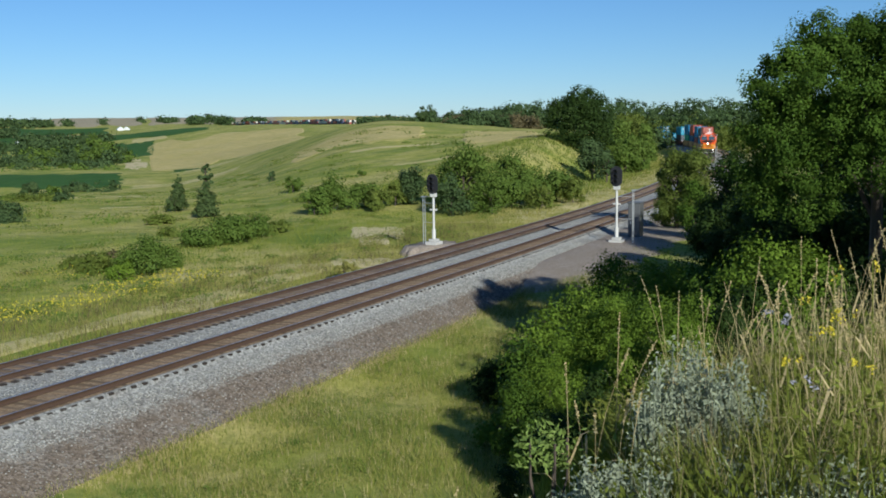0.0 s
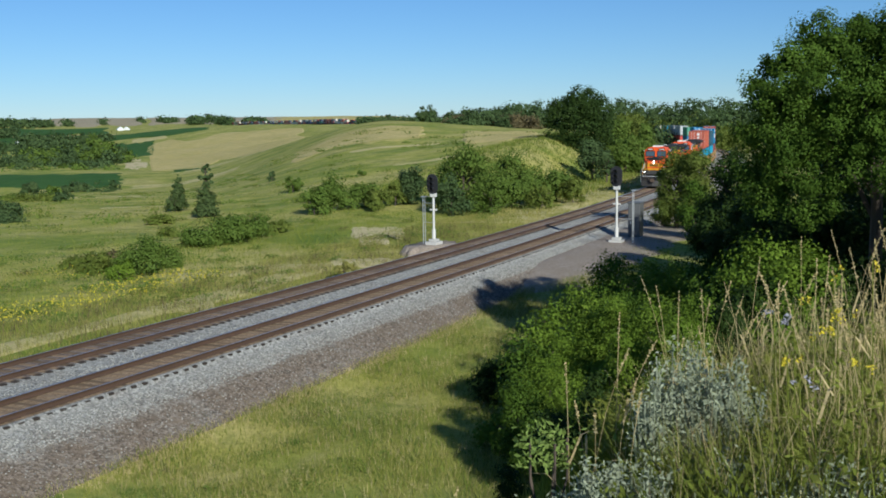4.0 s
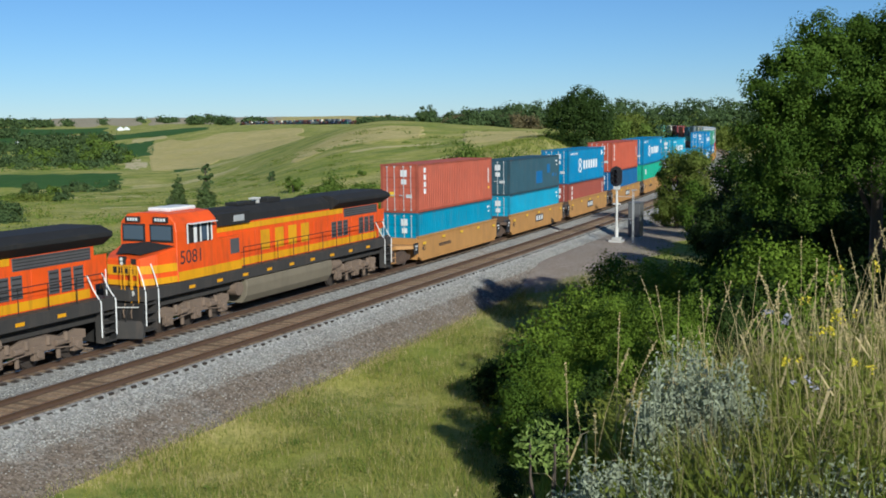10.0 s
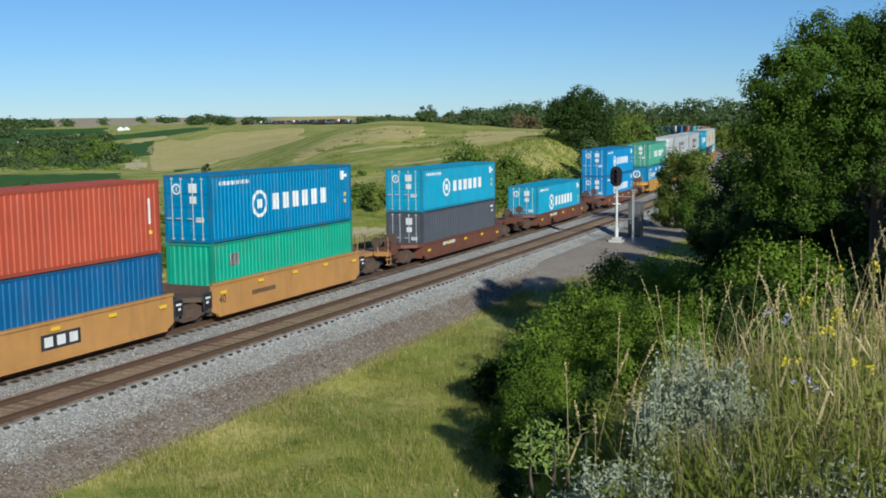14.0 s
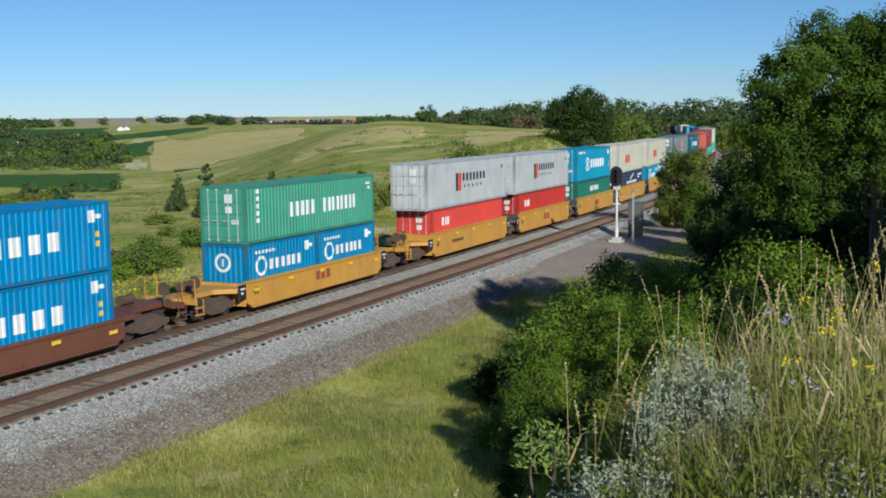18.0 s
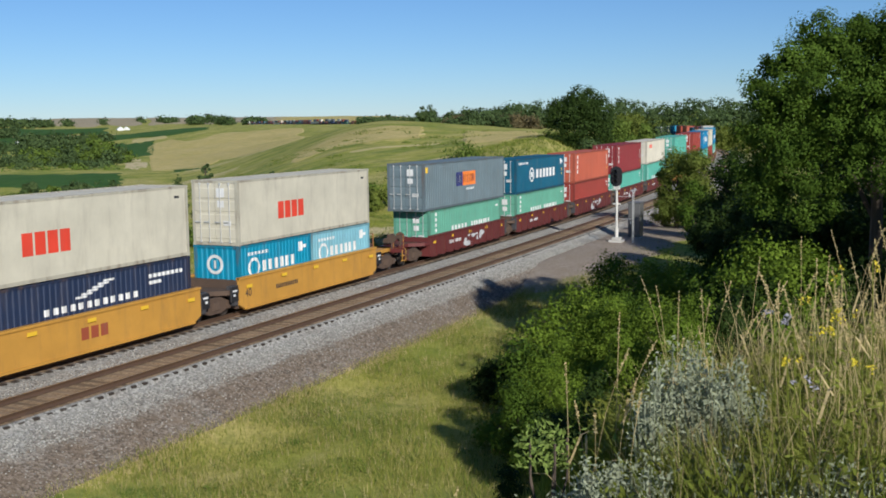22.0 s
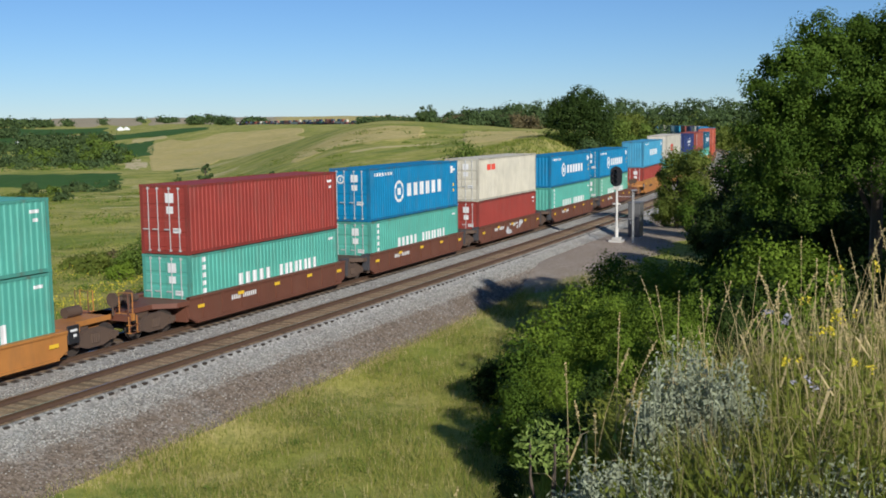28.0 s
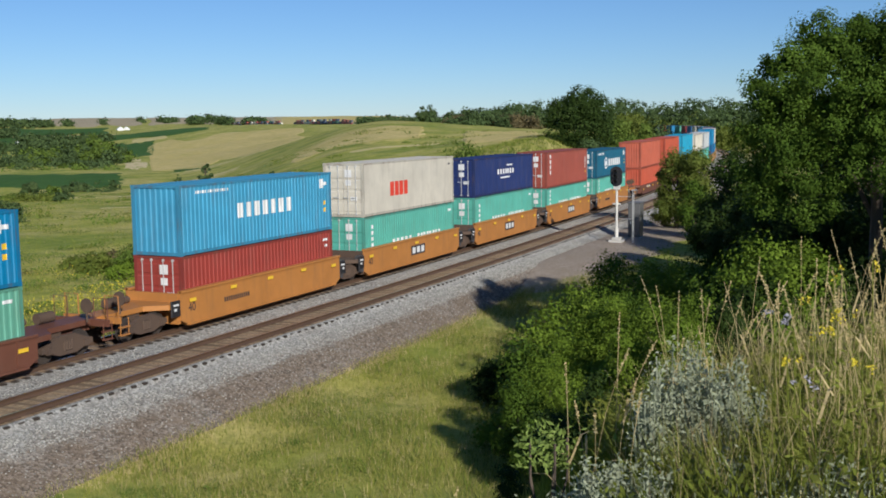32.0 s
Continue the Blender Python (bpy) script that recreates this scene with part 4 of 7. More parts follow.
woods("far_woods", "dark green woodland along the hilltop behind the cutting", [(880, 980, 190, 180, 470, 13), (960, 1100, 182, 186, 440, 15), (1085, 1340, 181, 180, 470, 15), (1085, 1340, 188, 186, 440, 15), (1085, 1340, 198, 198, 420, 14), (1280, 1620, 180, 172, 420, 17), (1085, 1190, 205, 208, 380, 12)], 1250, "distant", 1)
woods("valley_woods", "dense green woodland filling the valley bottom", [(0, 215, 272, 266, 700, 13), (10, 200, 284, 283, 650, 12), (100, 225, 256, 258, 770, 12), (0, 150, 250, 246, 980, 12), (60, 200, 240, 238, 1200, 12)], 420, "distant", 5)
woods("valley_thickets", "paler green trees among the valley woods", [(165, 235, 262, 268, 740, 9), (0, 200, 290, 288, 630, 8), (40, 190, 262, 258, 740, 9)], 420, "shrub", 7)
woods("valley_scrub", "dark scrub along the valley's edge", [(0, 125, 338, 334, 232, 4.2), (0, 60, 348, 346, 215, 3.6), (150, 205, 322, 318, 395, 5), (0, 40, 378, 392, 128, 3)], 420, "distant", 6)
woods("far_brush", "brown brush on the hilltop", [(880, 960, 206, 205, 400, 4), (790, 830, 210, 211, 430, 3)], 500, "brush", 2)
woods("far_thicket", "green thicket on the hilltop", [(800, 960, 205, 200, 410, 6), (850, 965, 194, 188, 440, 8), (770, 830, 208, 208, 440, 5)], 600, "distant", 8)
woods("curve_brush", "rough brush beside the curving track", [(1275, 1330, 222, 228, 290, 6), (1160, 1320, 208, 210, 430, 9)], 900, "olive", 3)
woods("horizon_trees", "thin lines of trees on the far horizon", [(0, 24, 213, 214, 2300, 11), (24, 96, 217, 217, 2300, 7), (120, 132, 218, 218, 2300, 6), (186, 190, 216, 216, 2400, 6), (252, 257, 212, 212, 2500, 9), (290, 316, 212, 213, 2500, 7), (342, 364, 211, 211, 2200, 6), (374, 378, 206, 206, 2200, 12), (390, 418, 209, 213, 2100, 7), (440, 474, 212, 214, 2100, 6), (640, 760, 212, 211, 900, 3)], 150, "distant", 4)


def blades(name, label, pts, height_m, width, mat, lean=0.35, seg=2):
    """Grass: bent blades standing at points."""
    n = len(pts)
    a = RNG.uniform(0, 2 * math.pi, n)
    h = height_m * RNG.uniform(0.5, 1.25, n)
    w = width * RNG.uniform(0.6, 1.3, n)
    ln = lean * RNG.uniform(0.1, 1.2, n) * h
    dx, dy = np.cos(a), np.sin(a)
    f = RNG.uniform(0, 2 * math.pi, n)
    sx, sy = np.cos(f) * w / 2, np.sin(f) * w / 2
    rows = []
    for k in range(seg + 1):
        q = k / seg
        taper = max(0.12, 1 - q)
        c = pts + np.stack([dx * ln * q * q, dy * ln * q * q, h * q * (1 - 0.12 * q)], -1)
        off = np.stack([sx * taper, sy * taper, np.zeros(n)], -1)
        rows += [c - off, c + off]
    v = np.stack(rows, 1).reshape(-1, 3)
    m = 2 * (seg + 1)
    base = np.arange(n)[:, None] * m
    q = np.concatenate([base + np.array([[2 * k, 2 * k + 1, 2 * k + 3, 2 * k + 2]]) for k in range(seg)], 0)
    return tagged(new(name, quads_mesh(name, v, q, LEAF[mat])), label, "grass", kind="stuff")


def scatter(n, xr, orange_, patchy=0.0):
    """Places on the ground in a stretch along the track between two offsets from it."""
    s, o = RNG.uniform(*xr, n), RNG.uniform(*orange_, n)
    p = on_track(s, o)
    if patchy:
        keep = np.sin(p[:, 0] * 0.9 + 2 * np.sin(p[:, 1] * 0.7)) * np.sin(p[:, 1] * 1.1 + 1.0) + RNG.uniform(-1, 1, n) > -patchy
        p = p[keep]
    p[:, 2] = height(p[:, 0], p[:, 1]) - 0.02
    return p


blades("ditch_grass", "rough green grass in the ditch", scatter(70000, (12, 62), (-21.0, -8.3), 0.9), 0.22, 0.022, "grass", 0.5)
blades("slope_grass", "rough grass on the slope of the bank", scatter(16000, (4, 30), (-28.5, -19.0), 1.2), 0.2, 0.016, "grass", 0.5)
blades("slope_dry_grass", "dry grass on the slope of the bank", scatter(12000, (4, 30), (-28.5, -18.0), 0.5), 0.22, 0.015, "verge", 0.5)
blades("verge_brown_weeds", "brown dry weeds in patches along the far verge", scatter(16000, (20, 90), (3.6, 12.0), -0.35), 0.5, 0.035, "brush", 0.4)
blades("ditch_straw", "dry seed stalks among the ditch grass", scatter(15000, (12, 60), (-20.0, -8.4), 0.2), 0.32, 0.013, "straw", 0.4)
blades("ditch_dry_grass", "yellowed grass in patches over the ditch", scatter(70000, (12, 60), (-20.0, -8.2), -0.1), 0.25, 0.020, "verge", 0.5)
blades("ditch_dark_weeds", "dark green weeds in patches over the ditch", scatter(26000, (12, 60), (-19.0, -8.2), -0.5), 0.24, 0.03, "shrub", 0.5)
blades("toe_weeds", "straw-coloured weeds along the foot of the gravel slope", scatter(20000, (10, 62), (-9.0, -7.7), -0.1), 0.22, 0.02, "straw", 0.6)
blades("toe_green", "green weeds creeping up the foot of the gravel slope", scatter(15000, (10, 62), (-9.0, -7.5), -0.55), 0.24, 0.03, "grass", 0.5)
blades("ledge_weeds", "dry weeds thinly scattered over the gravel ledge", scatter(9000, (50, 80), (-13.0, -7.6), -0.2), 0.3, 0.02, "verge", 0.5)
blades("verge_grass", "dry grass along the far verge of the track", scatter(42000, (16, 110), (3.4, 13.0), 0.7), 0.33, 0.032, "verge", 0.6)
blades("verge_green", "green grass and weeds beyond the verge", scatter(32000, (18, 100), (4.0, 26.0), 0.2), 0.36, 0.04, "grass", 0.6)
blades("meadow_tufts", "tufts of long grass over the meadow", scatter(15000, (10, 170), (22.0, 130.0), 0.6), 0.30, 0.07, "grass", 0.6)
blades("meadow_dry_tufts", "dry tufts of grass over the meadow", scatter(12000, (10, 170), (22.0, 130.0), 0.2), 0.30, 0.07, "verge", 0.6)


def forbs(name, label, n, along, off, h, r, per, size, mat):
    """Leafy herbs growing in clumps over the meadow."""
    c = scatter(n, along, off, -0.1)
    k = np.repeat(np.arange(len(c)), per)
    big = RNG.uniform(0.4, 1.3, len(c))[k]
    q = RNG.normal(size=(len(k), 3)) * np.array([r, r, 0.0]) * big[:, None]
    q[:, 2] = h * big * RNG.uniform(0.05, 1.0, len(k)) ** 0.7 * np.exp(-(q[:, 0] ** 2 + q[:, 1] ** 2) / (2.5 * r * r))
    v, f = leaves(c[k] + q, size)
    tagged(new(name, quads_mesh(name, v, f, LEAF[mat])), label, "weeds", kind="stuff")


forbs("meadow_herbs", "clumps of green herbs over the lower meadow", 260, (24, 120), (6.0, 40.0), 0.75, 0.75, 110, 0.12, "shrub")
forbs("meadow_herbs", "clumps of olive weeds over the meadow", 240, (24, 150), (8.0, 70.0), 0.7, 0.8, 90, 0.14, "olive")
forbs("hillside_herbs", "tussocks and low herbs over the hillside", 420, (60, 300), (30.0, 190.0), 0.7, 1.6, 60, 0.32, "olive")
forbs("hillside_herbs", "darker tussocks over the hillside", 150, (60, 300), (30.0, 190.0), 0.7, 1.4, 60, 0.3, "shrub")
blades("cutting_grass", "rough dry grass on the face of the cutting", scatter(9000, (120, 250), (9.0, 36.0), 0.4), 0.5, 0.12, "grass", 0.6)
blades("cutting_green", "green grass and weeds on the face of the cutting", scatter(18000, (110, 250), (8.0, 34.0), 0.1), 0.6, 0.12, "olive", 0.6)
blades("curve_verge", "straw-coloured grass along the curving track", scatter(15000, (92, 290), (4.0, 12.0), 0.5), 0.4, 0.09, "verge", 0.6)
forbs("verge_herbs", "rank dark green weeds at the foot of the meadow", 190, (24, 70), (8.0, 34.0), 0.8, 0.8, 130, 0.11, "shrub")
forbs("ditch_herbs", "low green herbs in patches over the ditch", 150, (14, 60), (-19.0, -9.2), 0.34, 0.45, 100, 0.06, "shrub")
forbs("ditch_seed_heads", "patches of tan seed heads over the ditch grass", 110, (14, 60), (-18.0, -9.4), 0.42, 0.5, 90, 0.035, "straw")
forbs("ditch_brown_weeds", "brown weeds along the edge of the gravel", 90, (14, 60), (-10.6, -8.2), 0.3, 0.4, 80, 0.04, "brush")
forbs("meadow_brushwood", "tangles of brown brushwood in the lower meadow", 40, (30, 110), (10.0, 40.0), 0.8, 0.6, 100, 0.09, "brush")
fl = np.concatenate([scatter(1700, (30, 56), (10.5, 15.0), 0.0), scatter(500, (34, 60), (19.0, 25.0), -0.2)])
fl[:, 2] += RNG.uniform(0.3, 0.6, len(fl))
v, f = leaves(fl, 0.095)
tagged(new("yellow_flowers", quads_mesh("yellow_flowers", v, f, LEAF["yellow"])), "drift of small yellow flowers in the meadow", "flowers", kind="stuff")

# ---- the bank in front of the camera: tall grass, sage and wild flowers ----
def bank_points(n, px, d, power=1.0):
    """Places on the bank, by direction across the view and distance."""
    a = np.radians(25.6) - np.arctan((RNG.uniform(*px, n) - 784) / 1940.5)
    r = d[0] + (d[1] - d[0]) * RNG.uniform(0, 1, n) ** power
    x, y = r * np.cos(a), r * np.sin(a)
    return np.stack([x, y, height(x, y) - 0.02], -1)


def weeds(name, label, pts, h, n, size, mat):
    """Low leafy weeds: leaves gathered round short stems."""
    k = RNG.integers(0, len(pts), n)
    hh = (h * RNG.uniform(0.5, 1.2, len(pts)))[k] * RNG.uniform(0.1, 1.0, n)
    p = pts[k] + np.stack([RNG.normal(0, 0.05, n), RNG.normal(0, 0.05, n), hh], -1)
    v, f = leaves(p, size, None, 0.4, 0.2)
    tagged(new(name, quads_mesh(name, v, f, LEAF[mat])), label, "weeds", kind="stuff")


weeds("leafy_weeds", "low green leafy weeds on the bank", bank_points(700, (1060, 1750), (4.0, 8.0)), 0.40, 24000, 0.05, "bank")
weeds("grey_weeds", "low grey-green weeds on the bank", bank_points(420, (1000, 1750), (4.0, 5.6)), 0.28, 15000, 0.026, "sage")
blades("bank_grass", "long green grass blades on the bank", bank_points(3000, (1060, 1750), (4.0, 8.0)), 0.40, 0.019, "bank", 0.4, 3)
blades("bank_verge_grass", "long yellowing grass blades on the bank", bank_points(1500, (1200, 1750), (4.2, 8.0)), 0.55, 0.009, "verge", 0.5, 3)
blades("bank_straw", "thin dry straw stems on the bank", bank_points(1700, (1150, 1750), (4.0, 9.0)), 0.6, 0.006, "straw", 0.3, 3)
blades("bank_green_blades", "fresh green grass blades among the sage", bank_points(800, (1170, 1420), (4.0, 4.8)), 0.5, 0.011, "bank", 0.5, 3)
blades("bank_bright_blades", "broad yellow-green grass blades on the bank", bank_points(1500, (1120, 1750), (4.0, 6.0)), 0.5, 0.013, "grass", 0.45, 3)
blades("bank_dead_stems", "brown dead stems among the grass of the bank", bank_points(1300, (1100, 1750), (4.0, 7.5)), 0.52, 0.007, "brush", 0.4, 3)
blades("bank_low_grass", "short grass at the brow of the bank", bank_points(9000, (960, 1700), (4.6, 12.0)), 0.2, 0.016, "bank", 0.6, 2)
# darkness behind the stalks, made by dark-coloured leaves
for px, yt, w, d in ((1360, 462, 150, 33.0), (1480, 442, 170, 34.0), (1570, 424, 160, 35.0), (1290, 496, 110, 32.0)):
    seen("shrub", "shrub behind the tall grass with shade put into its leaves", px, yt, w, d, "bush", "dark", 7000, 80 + px, 0.12, "shrubs behind the tall grass")


tp = RNG.uniform(-9.0, 9.0, (16000, 2))
tp = tp[(np.arctan2(tp[:, 1], tp[:, 0]) < 0.02) | (np.arctan2(tp[:, 1], tp[:, 0]) > 0.85) | (np.hypot(tp[:, 0], tp[:, 1]) < 3.4)]
blades("bank_turf", "short grass on top of the bank", np.column_stack([tp, height(tp[:, 0], tp[:, 1]) - 0.02]), 0.2, 0.016, "bank", 0.6, 2)


def seed_stalk(name, label, pts, h0, h1, mat_stem, group):
    """Tall grass stalks with a drooping seed head, each a thing of its own."""
    rnd = random.Random(5)
    for i, p in enumerate(pts):
        h, a, ln = rnd.uniform(h0, h1), rnd.uniform(0, 6.283), rnd.uniform(0.05, 0.32)
        ob = tagged(new(name), label, "grass stalk", group=group)
        ob.location = p
        dx, dy = math.cos(a) * ln, math.sin(a) * ln
        path = [Vector((dx * q * q * h, dy * q * q * h, h * q)) for q in (0, 0.35, 0.7, 0.88, 1.0)]
        part("stem", tube(bmesh.new(), path, 0.0017, 4), LEAF["straw"], ob)
        m = 42
        q = RNG.uniform(0.84, 1.02, m)
        c = np.stack([dx * q * q * h, dy * q * q * h, h * q], -1) + RNG.normal(size=(m, 3)) * np.array([0.0042, 0.0042, 0.007]) * (1.15 - np.abs(q - 0.9) * 6)[:, None]
        v, f = leaves(c, 0.0125)
        part("seed_head", quads_mesh("seed_head", v, f, LEAF["straw"]), LEAF["straw"], ob, "pale feathery seed head")["kind"] = "stuff"
        if i % 2 == 0:
            b = bmesh.new()
            for s in (-1, 1):
                z0 = h * rnd.uniform(0.2, 0.5)
                e = Vector((math.cos(a + s) * 0.22, math.sin(a + s) * 0.22, z0 + 0.12))
                m0 = Vector((dx * 0.1, dy * 0.1, z0))
                n = Vector((-math.sin(a + s), math.cos(a + s), 0)) * 0.006
                mid = (m0 + e) / 2 + Vector((0, 0, 0.06))
                vs = [b.verts.new(m0 - n), b.verts.new(m0 + n), b.verts.new(mid + n), b.verts.new(mid - n), b.verts.new(e)]
                b.faces.new(vs[:4])
                b.faces.new((vs[3], vs[2], vs[4]))
            part("leaf", b, LEAF["straw"], ob)


seed_stalk("grass_stalk", "tall dry grass stalk with a pale seed head", [tuple(p) for p in bank_points(40, (1190, 1640), (4.8, 9.0))], 0.65, 1.05, "straw", "tall grass on the bank")
seed_stalk("grass_stalk", "bent dry grass stalk with a pale seed head", [tuple(p) for p in np.concatenate([bank_points(9, (1010, 1130), (4.6, 6.2)), bank_points(26, (1420, 1640), (4.4, 6.5))])], 0.62, 1.05, "straw", "tall grass on the bank")


seed_stalk("grass_stalk", "short dry grass stalk with a pale seed head", [(*at_bearing(px, d), gz(*at_bearing(px, d))) for px, d in ((884, 4.5), (793, 4.4), (800, 4.5), (857, 4.3), (940, 4.6))], 0.34, 0.58, "straw", "tall grass on the bank")


def sage_bush(x, y, h, r, n, seed):
    rnd = random.Random(seed)
    ob = tagged(new("sage_plant"), "grey-green sage plant with small woolly leaves", "plant", group="sage on the bank")
    ob.location = (x, y, gz(x, y) - 0.02)
    st = bmesh.new()
    tips = []
    for i in range(26):
        a, q = rnd.uniform(0, 6.283), math.sqrt(rnd.random())
        e = Vector((r * q * math.cos(a), r * q * math.sin(a), h * rnd.uniform(0.72, 1.05) * (1 - 0.3 * q * q)))
        tube(st, [(0.2 * e.x, 0.2 * e.y, 0), (0.7 * e.x, 0.7 * e.y, 0.5 * e.z), e], 0.004, 4)
        tips.append(e)
    part("stem", st, LEAF["sage"], ob)
    t = np.array([tuple(v) for v in tips])
    k = RNG.integers(0, len(t), n)
    q = RNG.uniform(0.25, 1.03, n) ** 0.8
    p = t[k] * np.stack([0.2 + 0.8 * q, 0.2 + 0.8 * q, q], -1) + RNG.normal(size=(n, 3)) * 0.022
    v, f = leaves(p, 0.025, None, 0.0, 0.2)
    part("foliage", quads_mesh("foliage", v, f, LEAF["sage"]), LEAF["sage"], ob)


for i, (px, d, h, r) in enumerate(((1188, 5.2, 0.84, 0.17), (1225, 5.3, 0.86, 0.2), (1266, 5.2, 0.80, 0.2), (1304, 5.3, 0.68, 0.16), (1156, 5.0, 0.74, 0.09), (1080, 4.5, 0.54, 0.24), (1130, 4.3, 0.52, 0.25), (1215, 4.2, 0.34, 0.25), (1330, 4.5, 0.42, 0.2), (1040, 4.4, 0.4, 0.2), (1480, 4.2, 0.36, 0.26), (1550, 4.2, 0.40, 0.26), (1400, 4.3, 0.32, 0.22), (905, 4.4, 0.5, 0.09), (962, 4.3, 0.38, 0.17), (1010, 4.4, 0.4, 0.2))):
    x, y = at_bearing(px, d)
    sage_bush(x, y, h, r, 3000 if r > 0.12 else 1100, 300 + i)


def leafy_sapling(px, d, h):
    x, y = at_bearing(px, d)
    ob = tagged(new("sapling"), "small sapling with pale broad leaves on the bank", "sapling")
    ob.location = (x, y, gz(x, y) - 0.02)
    st, n = bmesh.new(), 420
    for k in range(5):
        a = 1.3 * k
        tube(st, [(0, 0, 0), (0.1 * math.cos(a), 0.1 * math.sin(a), h * 0.6), (0.1 * math.cos(a), 0.1 * math.sin(a), h * 0.92)], 0.006, 5)
    part("stem", st, M_BARK, ob)
    p = np.stack([RNG.normal(0, 0.075, n), RNG.normal(0, 0.075, n), h * RNG.uniform(0.7, 1.02, n)], -1)
    v, f = leaves(p, 0.038, None, -0.3, 0.2)
    part("foliage", quads_mesh("foliage", v, f, LEAF["pale"]), LEAF["pale"], ob)["kind"] = "stuff"


leafy_sapling(968, 5.2, 0.62)


def flower(px, d, h, mat, label, n_heads, seed):
    rnd = random.Random(seed)
    x, y = at_bearing(px, d)
    ob = tagged(new("wild_flower"), label, "flower", group="wild flowers on the bank")
    ob.location = (x, y, gz(x, y) - 0.02)
    part("stem", tube(bmesh.new(), [(0, 0, 0), (0.02, 0.01, h * 0.6), (0, 0.02, h)], 0.0022, 5), LEAF["grass"], ob)
    m = 40
    p = np.stack([RNG.normal(0, 0.03, m), RNG.normal(0, 0.03, m), h * RNG.uniform(0.15, 0.85, m)], -1)
    v, f = leaves(p, 0.04, None, 0.0, 0.12)
    part("foliage", quads_mesh("foliage", v, f, LEAF["grass"]), LEAF["grass"], ob)["kind"] = "stuff"
    for k in range(n_heads):
        c = np.array([rnd.uniform(-0.05, 0.05), rnd.uniform(-0.05, 0.05), h + rnd.uniform(-0.05, 0.03)])
        p = c + RNG.normal(size=(14, 3)) * 0.008
        v, f = leaves(p, 0.014, None, 1.5)
        part("flower_head", quads_mesh("flower_head", v, f, LEAF[mat]), LEAF[mat], ob)


for i, (px, d, h, mat, n) in enumerate(((1412, 4.2, 0.80, "yellow", 3), (1460, 4.4, 0.84, "yellow", 5), (1500, 4.5, 0.88, "yellow", 4), (1548, 4.2, 0.74, "yellow", 3), (1062, 3.7, 0.42, "yellow", 2), (1385, 4.8, 0.92, "violet", 6), (1435, 4.2, 0.74, "violet", 3), (1420, 4.7, 0.95, "yellow", 2), (1490, 5.0, 1.0, "yellow", 2), (1560, 4.9, 1.05, "yellow", 2))):
    flower(px, d, h, mat, "yellow wild flower among the tall grass" if mat == "yellow" else "pale violet wild flower among the tall grass", n, 400 + i)

# ---- loose stones on the ballast shoulder ----
def stones(name, label, n, xr, prof, mat, size):
    s, q = RNG.uniform(*xr, n), RNG.uniform(0, 1, n)
    o = np.interp(q, [0, 1], [prof[0][0], prof[-1][0]])
    xs, zs = [p[0] for p in prof], [p[1] for p in prof]
    z = np.interp(o, xs[::-1] if xs[0] > xs[-1] else xs, zs[::-1] if xs[0] > xs[-1] else zs)
    c = on_track(s, o, 0.0)
    c[:, 2] += z + size * 0.12
    base = np.array([(1, 0, 0), (0, 1, 0), (-1, 0, 0), (0, -1, 0), (0, 0, 0.8), (0, 0, -0.6)]) * size * 0.5
    v = base[None] * RNG.uniform(0.6, 1.4, (n, 6, 1)) + RNG.normal(size=(n, 6, 3)) * size * 0.08
    a = RNG.uniform(0, 6.283, n)
    ca, sa = np.cos(a)[:, None], np.sin(a)[:, None]
    v = np.stack([v[:, :, 0] * ca - v[:, :, 1] * sa, v[:, :, 0] * sa + v[:, :, 1] * ca, v[:, :, 2]], -1) + c[:, None]
    tri = np.array([(0, 1, 4), (1, 2, 4), (2, 3, 4), (3, 0, 4), (1, 0, 5), (2, 1, 5), (3, 2, 5), (0, 3, 5)])
    f = (np.arange(n)[:, None, None] * 6 + tri[None]).reshape(-1, 3)
    tagged(new(name, quads_mesh(name, v.reshape(-1, 3), f, mat)), label, "stones", kind="stuff")


def stone_mat(name, a, b, c):
    m, nt, bs = node_mat(name, 0.92, 0, 0.2)
    nt.links.new(mixc(nt, ramp(nt, noise_tex(nt, 25, 3), [(0.35, (0, 0, 0)), (0.7, (0.5, 0.5, 0.5))]), ramp(nt, island(nt), [(0, a), (0.5, b), (1, c)]), shade(b, 0.6)), bs.inputs["Base Color"])
    return m


M_STONE = stone_mat("grey_stone", (0.17, 0.165, 0.15), (0.36, 0.35, 0.315), (0.56, 0.54, 0.49))
M_STONE_BROWN = stone_mat("brown_stone", (0.11, 0.088, 0.068), (0.25, 0.20, 0.155), (0.42, 0.36, 0.29))
stones("shoulder_stones", "loose grey crushed stones on the ballast shoulder", 10000, (14, 75), [(T_NEAR - 1.48, -0.37), (T_NEAR - 1.8, -0.38), (T_NEAR - 2.7, -0.62)], M_STONE, 0.075)
stones("slope_stones", "loose brown stones on the gravel slope", 5500, (14, 75), [(T_NEAR - 2.6, -0.58), (T_NEAR - 3.5, -1.02), (T_NEAR - 4.4, -1.42)], M_STONE_BROWN, 0.065)
stones("scattered_stones", "grey stones spilled down the gravel slope", 2000, (14, 75), [(T_NEAR - 2.6, -0.58), (T_NEAR - 3.5, -1.02), (T_NEAR - 3.9, -1.2)], M_STONE, 0.06)
stones("middle_stones", "loose grey crushed stones between the tracks", 6000, (16, 90), [(-1.35, -0.215), (-2.05, -0.30), (T_NEAR + 1.35, -0.215)], M_STONE, 0.07)

MOVERS = []  # thing, distance of its middle behind the train's front, half the distance between its pivots

